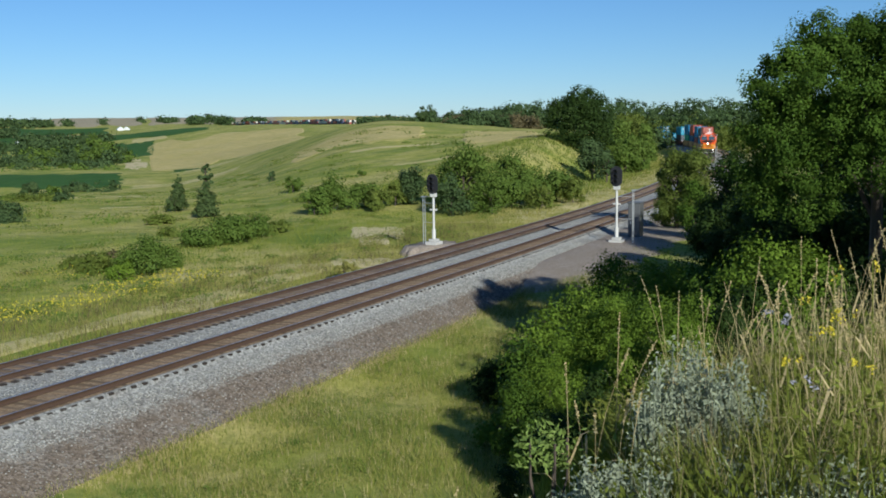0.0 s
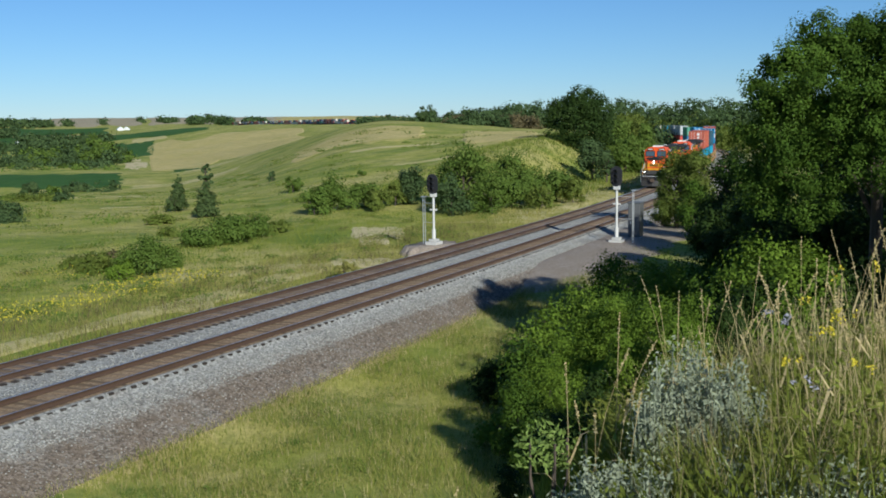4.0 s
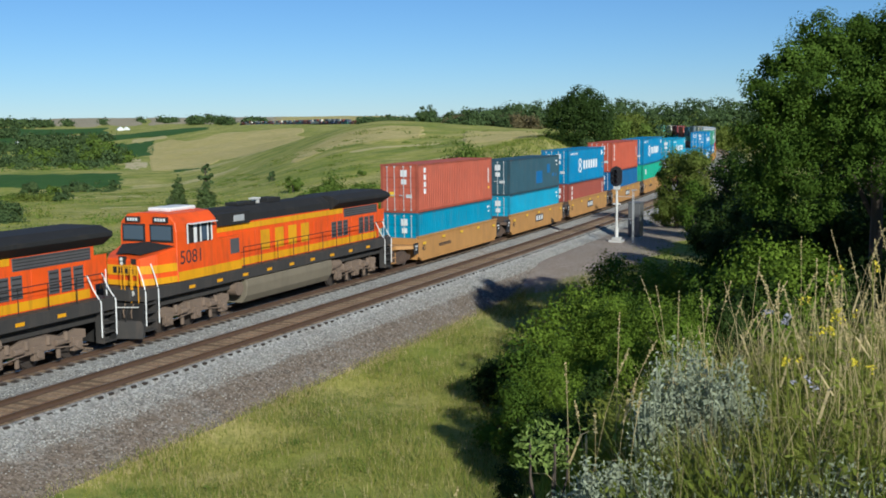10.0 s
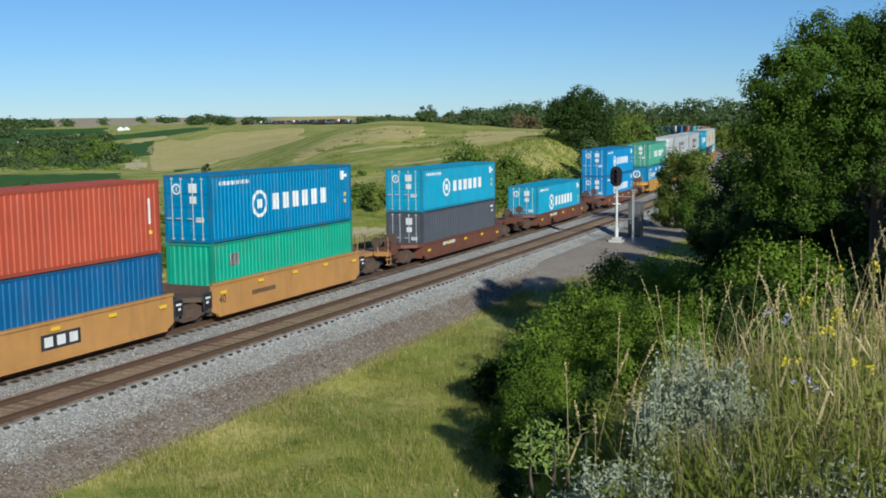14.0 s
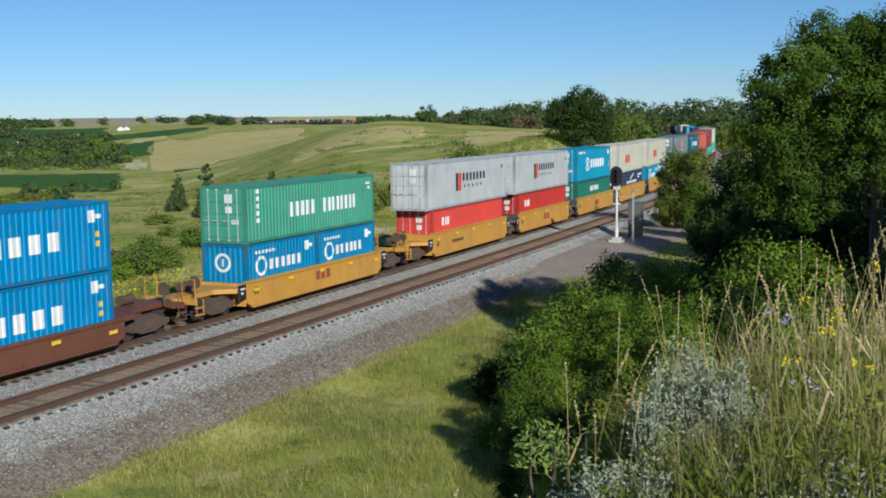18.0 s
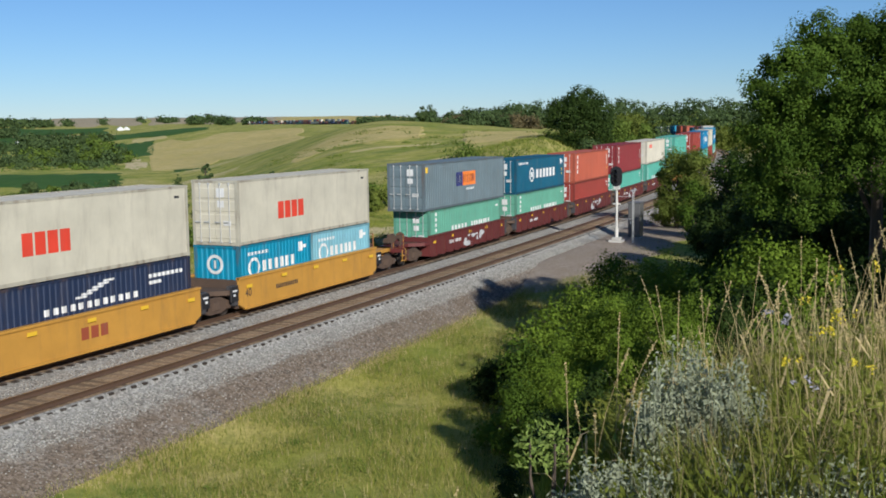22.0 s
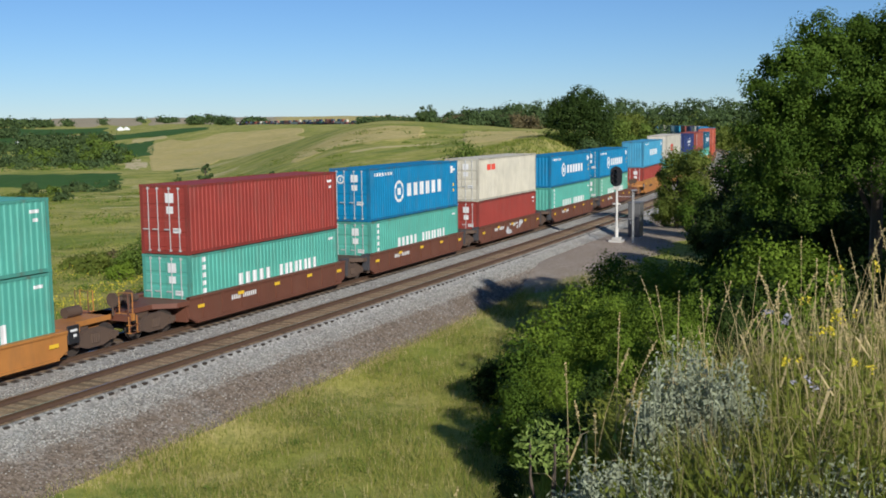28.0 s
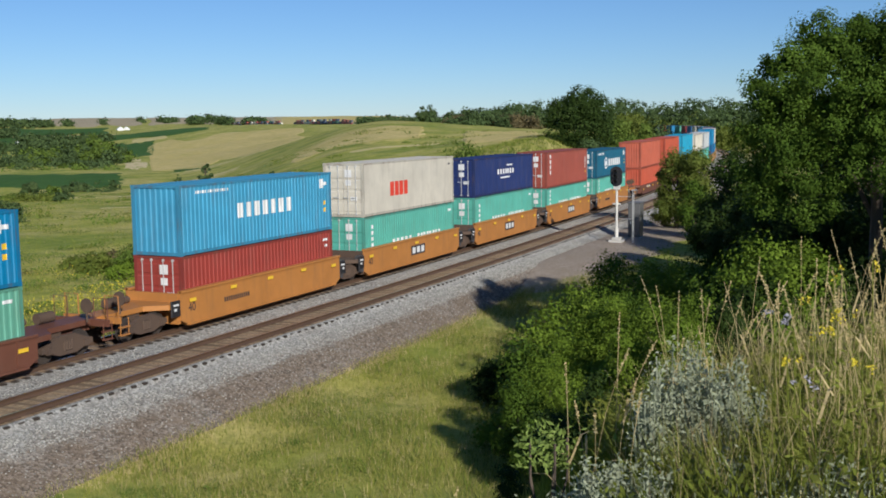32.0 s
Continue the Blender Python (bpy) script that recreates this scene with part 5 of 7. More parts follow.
# ---- shipping containers ----
PAINTS = {
    "blue": srgb(3, 123, 169), "bright_blue": srgb(4, 128, 182), "sky_blue": srgb(34, 152, 184), "deep_blue": srgb(8, 88, 114), "azure": srgb(10, 136, 168),
    "royal_blue": srgb(12, 92, 142), "navy": srgb(34, 48, 76), "dark_blue": srgb(28, 46, 98), "slate": srgb(48, 82, 94), "grey_blue": srgb(106, 122, 128),
    "rust_red": srgb(148, 72, 58), "salmon": srgb(180, 90, 66), "orange_red": srgb(180, 80, 54), "dark_red": srgb(132, 44, 48), "brown_red": srgb(148, 58, 48), "scarlet": srgb(206, 64, 54), "crimson": srgb(180, 44, 34),
    "teal": srgb(88, 168, 150), "sea_green": srgb(72, 150, 124), "pale_green": srgb(100, 164, 140), "green": srgb(34, 160, 128), "dark_green": srgb(24, 104, 84),
    "grey": srgb(186, 189, 188), "dark_grey": srgb(76, 80, 88), "cream": srgb(204, 198, 178), "white": srgb(206, 199, 182), "faded_blue": srgb(66, 148, 182), "pale_cyan": srgb(128, 182, 196)}
COLOUR_WORDS = {k: k.replace("_", " ") for k in PAINTS}
PITCH, DEPTH = 0.278, 0.030
mesh_cache = {}
M_PATCH = paint("repainted_blue", srgb(8, 96, 150), 0.55, (0.10, 0.14, 0.17), 0.7)


def rib(x):
    """Depth of the pressed side panel at x: flat lands and grooves."""
    t = (x / PITCH) % 1.0
    return DEPTH * (0 if t < 0.36 else (t - 0.36) / 0.14 if t < 0.5 else 1 if t < 0.86 else (1 - t) / 0.14)


def rib_breaks(x0, x1):
    k0, k1 = int(math.floor(x0 / PITCH)) - 1, int(math.ceil(x1 / PITCH)) + 1
    xs = sorted({x0, x1, *[(k + f) * PITCH for k in range(k0, k1) for f in (0, 0.36, 0.5, 0.86)]})
    return [x for x in xs if x0 <= x <= x1]


def cached(key, make, mat):
    key = (*key, mat.name)
    if key not in mesh_cache:
        bm = make()
        me = bpy.data.meshes.new(key[0])
        bm.normal_update()
        bm.to_mesh(me)
        bm.free()
        me.materials.append(mat)
        mesh_cache[key] = me
    return mesh_cache[key]


def side_panel(L, H, sign, smooth_side):
    bm = bmesh.new()
    x0, x1, z0, z1 = -L / 2 + 0.12, L / 2 - 0.12, 0.14, H - 0.1
    xs = [x0 + (x1 - x0) * i / 10 for i in range(11)] if smooth_side else rib_breaks(x0, x1)
    lo = [bm.verts.new((x, sign * (1.203 - (0 if smooth_side else rib(x))), z0)) for x in xs]
    hi = [bm.verts.new((x, sign * (1.203 - (0 if smooth_side else rib(x))), z1)) for x in xs]
    for i in range(len(xs) - 1):
        f = (lo[i], lo[i + 1], hi[i + 1], hi[i])
        bm.faces.new(f if sign < 0 else f[::-1])
    return bm


def roof_panel(L, H):
    bm = bmesh.new()
    n = max(8, int(L / 0.45))
    rows = []
    for i in range(2 * n + 1):
        x = -L / 2 + 0.1 + (L - 0.2) * i / (2 * n)
        z = H - 0.02 - (0.03 if i % 2 else 0)
        rows.append([bm.verts.new((x, y, z - abs(y) * 0.004)) for y in (-1.15, 1.15)])
    for a, b in zip(rows, rows[1:]):
        bm.faces.new((a[0], b[0], b[1], a[1]))
    return bm


def end_panel(L, H, sign):
    bm = bmesh.new()
    ys = [y for y in rib_breaks(-1.08, 1.08)]
    lo = [bm.verts.new((sign * (L / 2 - 0.04 - rib(y)), y, 0.14)) for y in ys]
    hi = [bm.verts.new((sign * (L / 2 - 0.04 - rib(y)), y, H - 0.1)) for y in ys]
    for i in range(len(ys) - 1):
        f = (lo[i], lo[i + 1], hi[i + 1], hi[i])
        bm.faces.new(f if sign > 0 else f[::-1])
    return bm


def container_frame(L, H):
    bm = bmesh.new()
    for sx in (-1, 1):
        for sy in (-1, 1):
            x, y = sx * (L / 2 - 0.08), sy * 1.14
            box(bm, x - 0.08, x + 0.08, y - 0.075, y + 0.075, 0.12, H - 0.12)
            for z in (0, H - 0.12):
                box(bm, x - 0.092, x + 0.085, y - 0.085, y + 0.085, z, z + 0.12)
        box(bm, sx * (L / 2 - 0.07) - 0.06, sx * (L / 2 - 0.07) + 0.06, -1.06, 1.06, 0.01, 0.15)
        box(bm, sx * (L / 2 - 0.07) - 0.06, sx * (L / 2 - 0.07) + 0.06, -1.06, 1.06, H - 0.13, H - 0.01)
    for sy in (-1, 1):
        box(bm, -L / 2 + 0.16, L / 2 - 0.16, sy * 1.185 - 0.03, sy * 1.185 + 0.03, 0.02, 0.15)
        box(bm, -L / 2 + 0.16, L / 2 - 0.16, sy * 1.185 - 0.03, sy * 1.185 + 0.03, H - 0.11, H - 0.012)
    box(bm, -L / 2 + 0.14, L / 2 - 0.14, -1.14, 1.14, 0.06, 0.11)
    return bm


def door_leaf(H):
    """A door with raised pressings, one closed shell."""
    prof = [(0.02, 0.16), (-0.035, 0.16)]
    for z in (0.3, 0.32 * H, 0.52 * H, 0.72 * H):
        prof += [(-0.035, z), (-0.055, z + 0.03), (-0.055, z + 0.16 * H - 0.03), (-0.035, z + 0.16 * H)]
    return prism(bmesh.new(), prof + [(-0.035, H - 0.14), (0.02, H - 0.14)], -0.53, 0.53, "y")


def ring_plate(x, y, z, ro, ri, n=24):
    """A flat upright ring with a bar across it, facing along the train."""
    bm = bmesh.new()
    at = lambda r, k: (x, y + r * math.cos(2 * math.pi * k / n), z + r * math.sin(2 * math.pi * k / n))
    for k in range(n):
        bm.faces.new([bm.verts.new(at(r, j)) for r, j in ((ro, k), (ro, k + 1), (ri, k + 1), (ri, k))])
    box(bm, x - 0.003, x + 0.001, y - 0.12 * ro, y + 0.12 * ro, z - 0.6 * ri, z + 0.6 * ri)
    bmesh.ops.remove_doubles(bm, verts=bm.verts[:], dist=1e-5)
    return bm


def lock_bar(H):
    bm = tube(bmesh.new(), [(0, 0, 0.12), (0, 0, H - 0.1)], 0.022, 6)
    box(bm, -0.015, 0.05, -0.05, 0.05, 0.13, 0.2)
    box(bm, -0.015, 0.05, -0.05, 0.05, H - 0.2, H - 0.13)
    box(bm, -0.04, -0.015, -0.03, 0.28, 1.02, 1.07)
    return bm


def mark_side(rects, rings=(), smooth_side=False):
    """Paint marks that follow the pressed panel, a hair proud of it: rects (x0, x1, z0, z1, slant), rings (x, z, r_out, r_in)."""
    bm = bmesh.new()
    y = lambda x: -(1.203 - (0 if smooth_side else rib(x))) - 0.005
    for x0, x1, z0, z1 in rects:
        xs = rib_breaks(x0, x1)
        lo, hi = [bm.verts.new((x, y(x), z0)) for x in xs], [bm.verts.new((x, y(x), z1)) for x in xs]
        for i in range(len(xs) - 1):
            bm.faces.new((lo[i], lo[i + 1], hi[i + 1], hi[i]))
    for cx, cz, ro, ri in rings:
        xs = sorted({*rib_breaks(cx - ro, cx + ro), *[cx - ro + 2 * ro * k / 24 for k in range(25)]})
        arc = lambda r, x: math.sqrt(max(r * r - (x - cx) ** 2, 0.0))
        for x0, x1 in zip(xs, xs[1:]):
            for s in (1, -1):
                q = [bm.verts.new((x, y(x), cz + s * arc(r, x))) for r, x in ((ri, x0), (ri, x1), (ro, x1), (ro, x0))]
                bm.faces.new(q if s > 0 else q[::-1])
    return bm


def word(x0, x1, z0, z1, n, fill=0.74):
    """A word as plain bars: n upright blocks."""
    w = (x1 - x0) / n
    out = []
    for i in range(n):
        a = x0 + i * w
        out.append((a, a + w * fill, z0, z1))
    return out


def block_word(x0, x1, z0, z1, n):
    """Bold lettering drawn as plain solid bars of one height."""
    return word(x0, x1, z0, z1, n, 0.6)


def marks_for(style, L, H, smooth_side):
    """Groups of paint marks for a livery: (name, material, rects, rings)."""
    h = H / 2.9
    front, rear = -L / 2 + 0.35, L / 2 - 0.35
    code = [(rear - 0.75, rear - 0.4, H - 0.75, H - 0.3), (rear - 0.4, rear - 0.05, H - 0.62, H - 0.46)]
    small = [(rear - 0.42, rear - 0.2, 0.95, 1.15), (rear - 0.42, rear - 0.2, 1.3, 1.5)]
    if style == "ring":
        return [("emblem", M_WHITE, [(-2.56, -2.2, 1.25 * h, 1.65 * h)], [(-2.38, 1.45 * h, 0.62 * h, 0.46 * h)]),
                ("lettering", M_WHITE, block_word(-1.35, 3.9, 1.1 * h, 1.85 * h, 6), []),
                ("web_address", M_WHITE, word(-5.4, -3.1, H - 0.47, H - 0.3, 15, 0.6), []),
                ("code_panel", M_WHITE, code, []), ("placard", M_YELLOWMARK, small, [])]
    if style == "ring20":
        return [("emblem", M_WHITE, [], [(-1.85, 1.52, 0.46, 0.32)]), ("lettering", M_WHITE, block_word(-1.15, 1.7, 1.28, 1.76, 6), []), ("web_address", M_WHITE, word(-2.3, -0.6, H - 0.5, H - 0.36, 12, 0.6), []), ("code_panel", M_WHITE, code, [])]
    if style == "column":
        return [("lettering", M_WHITE, [(front + 0.55, front + 0.95, H - 0.55 - 0.42 * i, H - 0.25 - 0.42 * i) for i in range(4)], []), ("code_panel", M_WHITE, [(rear - 0.3, rear - 0.2, 1.2, 2.2)], []), ("placard", M_YELLOWMARK, [(rear - 0.3, rear - 0.12, 0.8, 0.95)], [])]
    if style == "two_words":
        return [("lettering", M_WHITE, block_word(-2.4, 0.1, 0.95, 1.65, 5) + block_word(0.75, 4.2, 0.95, 1.65, 8), []), ("code_column", M_WHITE, [(front + 0.5, front + 0.75, 0.9 + 0.33 * i, 1.1 + 0.33 * i) for i in range(5)], []), ("code_panel", M_WHITE, [(rear - 0.5, rear - 0.1, H - 0.5, H - 0.38), (rear - 0.3, rear - 0.1, H - 0.75, H - 0.62)], [])]
    if style == "low_words":
        return [("lettering", M_WHITE, block_word(-2.6, 0.1, 0.72, 1.4, 5) + block_word(0.7, 4.1, 0.72, 1.4, 8), []), ("code_column", M_WHITE, [(front + 0.5, front + 0.75, 0.9 + 0.33 * i, 1.1 + 0.33 * i) for i in range(5)], []), ("code_panel", M_WHITE, [(rear - 0.5, rear - 0.1, H - 0.5, H - 0.38)], [])]
    if style == "red_word":
        return [("lettering", M_REDMARK, word(-2.85, -0.5, 0.95, 1.75, 4, 0.84), []), ("code_panel", M_BLACKMARK, [(rear - 0.5, rear - 0.2, H - 0.5, H - 0.4)], [])]
    if style == "red_small":
        return [("lettering", M_REDMARK, word(-4.4, -2.7, H - 0.85, H - 0.45, 4, 0.8), [])]
    if style == "slash":
        return [("emblem", M_BLACKMARK, [(-2.35, -1.95, 0.95, 2.1)], []), ("emblem", M_REDMARK, [(-1.9, -1.4, 0.95, 2.1)], []),
                ("lettering", M_BLACKMARK, block_word(-1.2, 3.0, 1.55, 2.05, 7), []), ("lettering", M_BLACKMARK, word(-1.0, 2.6, 1.12, 1.3, 5, 0.3), []), ("code_panel", M_BLACKMARK, [(rear - 0.55, rear - 0.3, H - 0.8, H - 0.55)], [])]
    if style == "panel":
        return [("emblem", M_NAVYMARK, [(-1.85, -0.75, 1.25, 2.15)], []), ("emblem", M_ORANGEMARK, [(-0.75, 1.45, 1.25, 2.15)], []), ("lettering", M_WHITE, word(-1.7, -0.85, 1.45, 1.95, 3), []), ("lettering", M_NAVYMARK, word(-0.6, 1.3, 1.45, 1.95, 6, 0.6), []), ("web_address", M_WHITE, word(-0.2, 1.2, 0.95, 1.08, 10, 0.6), []), ("placard", M_YELLOWMARK, [(front, front + 0.35, H - 0.6, H - 0.25)], [])]
    if style == "short_word":
        return [("lettering", M_WHITE, block_word(-1.6, 1.7, 1.6, 2.05, 7), []), ("code_panel", M_WHITE, [(rear - 0.6, rear - 0.55, 1.2, 2.2)], [])]
    if style == "wing":
        return [("emblem", M_WHITE, [(-0.5 + 0.3 * i, 0.1 + 0.3 * i, 1.75 + 0.09 * i, 1.83 + 0.09 * i) for i in range(6)], []), ("lettering", M_WHITE, block_word(-2.0, 3.0, 1.36, 1.6, 12), []), ("code_panel", M_WHITE, word(rear - 2.2, rear - 0.1, H - 0.6, H - 0.45, 8) + [(rear - 2.2, rear - 1.5, H - 0.85, H - 0.72)], [])]
    if style == "white_word":
        return [("lettering", M_WHITE, block_word(-2.0, 2.6, 1.25, 1.9, 7), []), ("web_address", M_WHITE, word(-5.0, -2.6, H - 0.4, H - 0.28, 14, 0.6), []), ("code_panel", M_WHITE, code, []), ("placard", M_YELLOWMARK, small, [])]
    if style == "orbit":
        return [("lettering", M_WHITE, block_word(-1.5, 2.0, 1.35, 1.7, 7), []), ("emblem", M_WHITE, [(-0.9, 1.0, 1.05, 1.15), (0.3, 1.5, 1.9, 2.0)], [])]
    if style == "short_low":
        return [("lettering", M_WHITE, block_word(-4.6, -3.3, 1.55, 2.05, 3), [])]
    if style == "patched":
        return [("paint_patch", M_PATCH, [rc], []) for rc in ((0.1, 1.7, 0.55, 1.5), (3.0, 3.75, 1.25, 1.95), (4.35, 4.75, 0.9, 1.2), (5.15, 5.45, 0.9, 1.15))] + [("code_panel", M_WHITE, [(rear - 0.5, rear - 0.1, H - 0.5, H - 0.38), (rear - 0.4, rear - 0.15, H - 0.8, H - 0.68)], [])]
    if style == "plate":
        return [("code_panel", M_WHITE, [(front + 0.9, front + 1.6, H - 1.1, H - 0.55)], []), ("code_panel", M_WHITE, [(rear - 0.6, rear - 0.2, H - 0.5, H - 0.42)], [])]
    return [("code_panel", M_WHITE, [(rear - 0.5, rear - 0.1, H - 0.5, H - 0.38), (rear - 0.4, rear - 0.15, H - 0.8, H - 0.68)], [])]


SMALL_WORDS = {"patched": "with brighter blue repainted patches", "ring": "with white ring emblem and lettering", "ring20": "with a white ring emblem", "column": "with white upright lettering", "two_words": "with bold white lettering", "low_words": "with bold low white lettering",
               "red_word": "with red block lettering", "red_small": "with small red lettering", "slash": "with a black and red emblem", "panel": "with a navy and orange panel", "short_word": "with a short white word", "wing": "with a white wing emblem",
               "white_word": "with bold white lettering", "orbit": "with white lettering and arcs", "short_low": "with a short white word", "plate": "with a white code panel"}


def container(u0, z, L, H, colour, style="", doors=True, smooth_side=False, overhang=0.0, detail=True):
    """A container whose leading end is u0 behind the train's front, its floor at height z."""
    mat = paint("container_" + colour, PAINTS[colour], 0.55, (0.16, 0.125, 0.10), 0.26)
    edge = paint("container_rails_" + colour, shade(PAINTS[colour], 0.72), 0.7, (0.12, 0.07, 0.045), 0.85)
    ob = tagged(new("shipping_container"), f"{COLOUR_WORDS[colour]} {'smooth-sided' if smooth_side else 'corrugated'} container {SMALL_WORDS.get(style, 'with plain weathered sides')}", "container", group="containers on the train")
    key = (L, H, smooth_side)
    kids = [part("frame", cached(("frame", L, H), lambda: container_frame(L, H), edge), edge, ob),
            part("side_panel", cached(("side_panel", *key, -1), lambda: side_panel(L, H, -1, smooth_side), mat), mat, ob),
            part("side_panel", cached(("side_panel", *key, 1), lambda: side_panel(L, H, 1, smooth_side), mat), mat, ob),
            part("roof_panel", cached(("roof_panel", L, H), lambda: roof_panel(L, H), mat), mat, ob),
            part("end_panel", cached(("end_panel", L, H, 1), lambda: end_panel(L, H, 1), mat), mat, ob)]
    if doors and detail:
        for sy in (-1, 1):
            leaf = part("door", cached(("door", H), lambda: door_leaf(H), mat), mat, ob)
            leaf.location = (-L / 2 + 0.06, sy * 0.54, 0)
            for y in (-0.24, 0.24):
                bar = part("locking_bar", cached(("locking_bar", H), lambda: lock_bar(H), M_STEEL), M_STEEL, leaf)
                bar.location = (-0.075, y, 0)
            if sy < 0:
                for k, (y0, y1, z0, z1) in enumerate(((0.02, 0.44, H - 0.75, H - 0.35), (0.05, 0.4, H - 1.2, H - 0.9), (-0.3, 0.1, 0.9, 1.1))):
                    part("code_plate", cached(("code_plate", H, k), lambda: boxes((-0.062, -0.058, y0, y1, z0, z1)), M_WHITE), M_WHITE, leaf, "white printed code plate")
            elif style in ("ring", "ring20"):
                part("emblem", cached(("emblem", H), lambda: ring_plate(-0.062, 0.0, H - 0.6, 0.24, 0.16), M_WHITE), M_WHITE, leaf, "round white emblem")
            elif style == "column":
                part("placard", cached(("placard", H), lambda: boxes((-0.062, -0.056, -0.2, 0.1, 0.95, 1.25)), M_YELLOWMARK), M_YELLOWMARK, leaf, "yellow placard")
    else:
        part("end_panel", cached(("end_panel", L, H, -1), lambda: end_panel(L, H, -1), mat), mat, ob)
        if detail and style in ("ring", "ring20"):
            part("emblem", cached(("emblem_end", H), lambda: ring_plate(-L / 2 + 0.02, 0.1, H - 0.85, 0.44, 0.3, 28), M_WHITE), M_WHITE, ob, "round white emblem")
    if detail:
        for name, m, rects, rings in marks_for(style, L, H, smooth_side):
            if name in ("lettering", "paint_patch"):
                for k, rc in enumerate(rects):
                    part(name, cached((name, style, L, H, k, rc, smooth_side), lambda: mark_side([rc], (), smooth_side), m), m, ob)
            else:
                mk = part(name, cached((name, style, L, H, len(rects), len(rings), smooth_side), lambda: mark_side(rects, rings, smooth_side), m), m, ob)
                if name in ("web_address", "code_column", "code_panel"):
                    mk["kind"] = "stuff"
    MOVERS.append((ob, u0 + L / 2, 6.0, z))
    return ob


# ---- articulated well cars ----
def wheel_mesh():
    bm = bmesh.new()
    for sy in (-1, 1):
        disc(bm, (0, sy * 0.75, 0), 0.46, 0.10, "y", 22)
        disc(bm, (0, sy * 0.69, 0), 0.49, 0.03, "y", 22)
        disc(bm, (0, sy * 0.83, 0), 0.16, 0.14, "y", 12)
    disc(bm, (0, 0, 0), 0.085, 1.5, "y", 10)
    return bm


def frame_mesh(sy):
    """A cast side frame of a freight truck."""
    bm = bmesh.new()
    prism(bm, [(-1.25, 0.42), (-1.25, 0.62), (-0.95, 0.68), (-0.35, 0.92), (0.35, 0.92), (0.95, 0.68), (1.25, 0.62), (1.25, 0.42), (0.98, 0.40), (0.42, 0.22), (-0.42, 0.22), (-0.98, 0.40)], sy * 1.0 - 0.08, sy * 1.0 + 0.08, "y")
    for x in (-0.18, -0.06, 0.06, 0.18):
        disc(bm, (x, sy * 1.09, 0.55), 0.055, 0.34, "z", 8)
    for x in (-0.9, 0.9):
        box(bm, x - 0.13, x + 0.13, sy * 1.07 - 0.07, sy * 1.07 + 0.07, 0.36, 0.6)
    return bm


def truck(parent, x):
    tr = part("truck", cached(("bolster",), lambda: bevelled(boxes((-0.2, 0.2, -1.05, 1.05, 0.5, 0.8), (-0.35, 0.35, -0.45, 0.45, 0.75, 0.95))), M_RUST), M_RUST, parent, "rusty cast steel freight truck")
    tr.location = (x, 0, 0)
    for sy in (-1, 1):
        part("side_frame", cached(("side_frame", sy), lambda: frame_mesh(sy), M_RUST), M_RUST, tr)
    for dx in (-0.9, 0.9):
        w = part("wheelset", cached(("wheelset",), wheel_mesh, M_WHEEL), M_WHEEL, tr)
        w.location = (dx, 0, 0.46)
    return tr


M_RUST = paint("rusty_casting", (0.10, 0.065, 0.045), 0.85, (0.05, 0.035, 0.03), 0.6, 0.1, False)
M_WHEEL = paint("wheel_steel", (0.075, 0.06, 0.05), 0.6, (0.04, 0.03, 0.03), 0.5, 0.4, False)
CARS = {"tan": ("well_tan", srgb(182, 134, 76)), "yellow": ("well_yellow", srgb(192, 142, 60)), "brown": ("well_brown", srgb(106, 66, 50)), "maroon": ("well_maroon", srgb(98, 42, 40)), "orange": ("well_orange", srgb(176, 118, 58))}


def letters(text, size, parent, mat, at, name, label):
    cu = bpy.data.curves.new(name, "FONT")
    cu.body, cu.size, cu.extrude = text, size, 0.003
    tmp = bpy.data.objects.new(name, cu)
    me = bpy.data.meshes.new_from_object(tmp)
    bpy.data.objects.remove(tmp)
    me.materials.clear()
    me.materials.append(mat)
    me.transform(Matrix.Rotation(radians(90), 4, "X"))
    ob = part(name, me, mat, parent, label)
    ob.location = at
    return ob


def sill_mesh(half, top, bot, sy, scallop):
    bm = bmesh.new()
    y0 = sy * 1.36
    if scallop:
        low = []
        n = int(2 * half / 1.1)
        for i in range(n + 1):
            x = -half + 2 * half * i / n
            low += [(x - 0.22, bot), (x, bot + 0.14)] if 0 < i < n else [(x, bot + 0.08)]
        prof = [(-half, top), *low, (half, top)]
    else:
        prof = [(-half, top), (-half, bot + 0.25), (-half + 0.5, bot), (half - 0.5, bot), (half, bot + 0.25), (half, top)]
    prism(bm, prof, y0 - 0.05, y0 + 0.05, "y")
    box(bm, -half, half, y0 - 0.11, y0 + 0.11, top - 0.09, top + 0.004)
    if not scallop:
        box(bm, -half + 0.45, half - 0.45, y0 - 0.10, y0 + 0.09, bot - 0.004, bot + 0.09)
    return bm


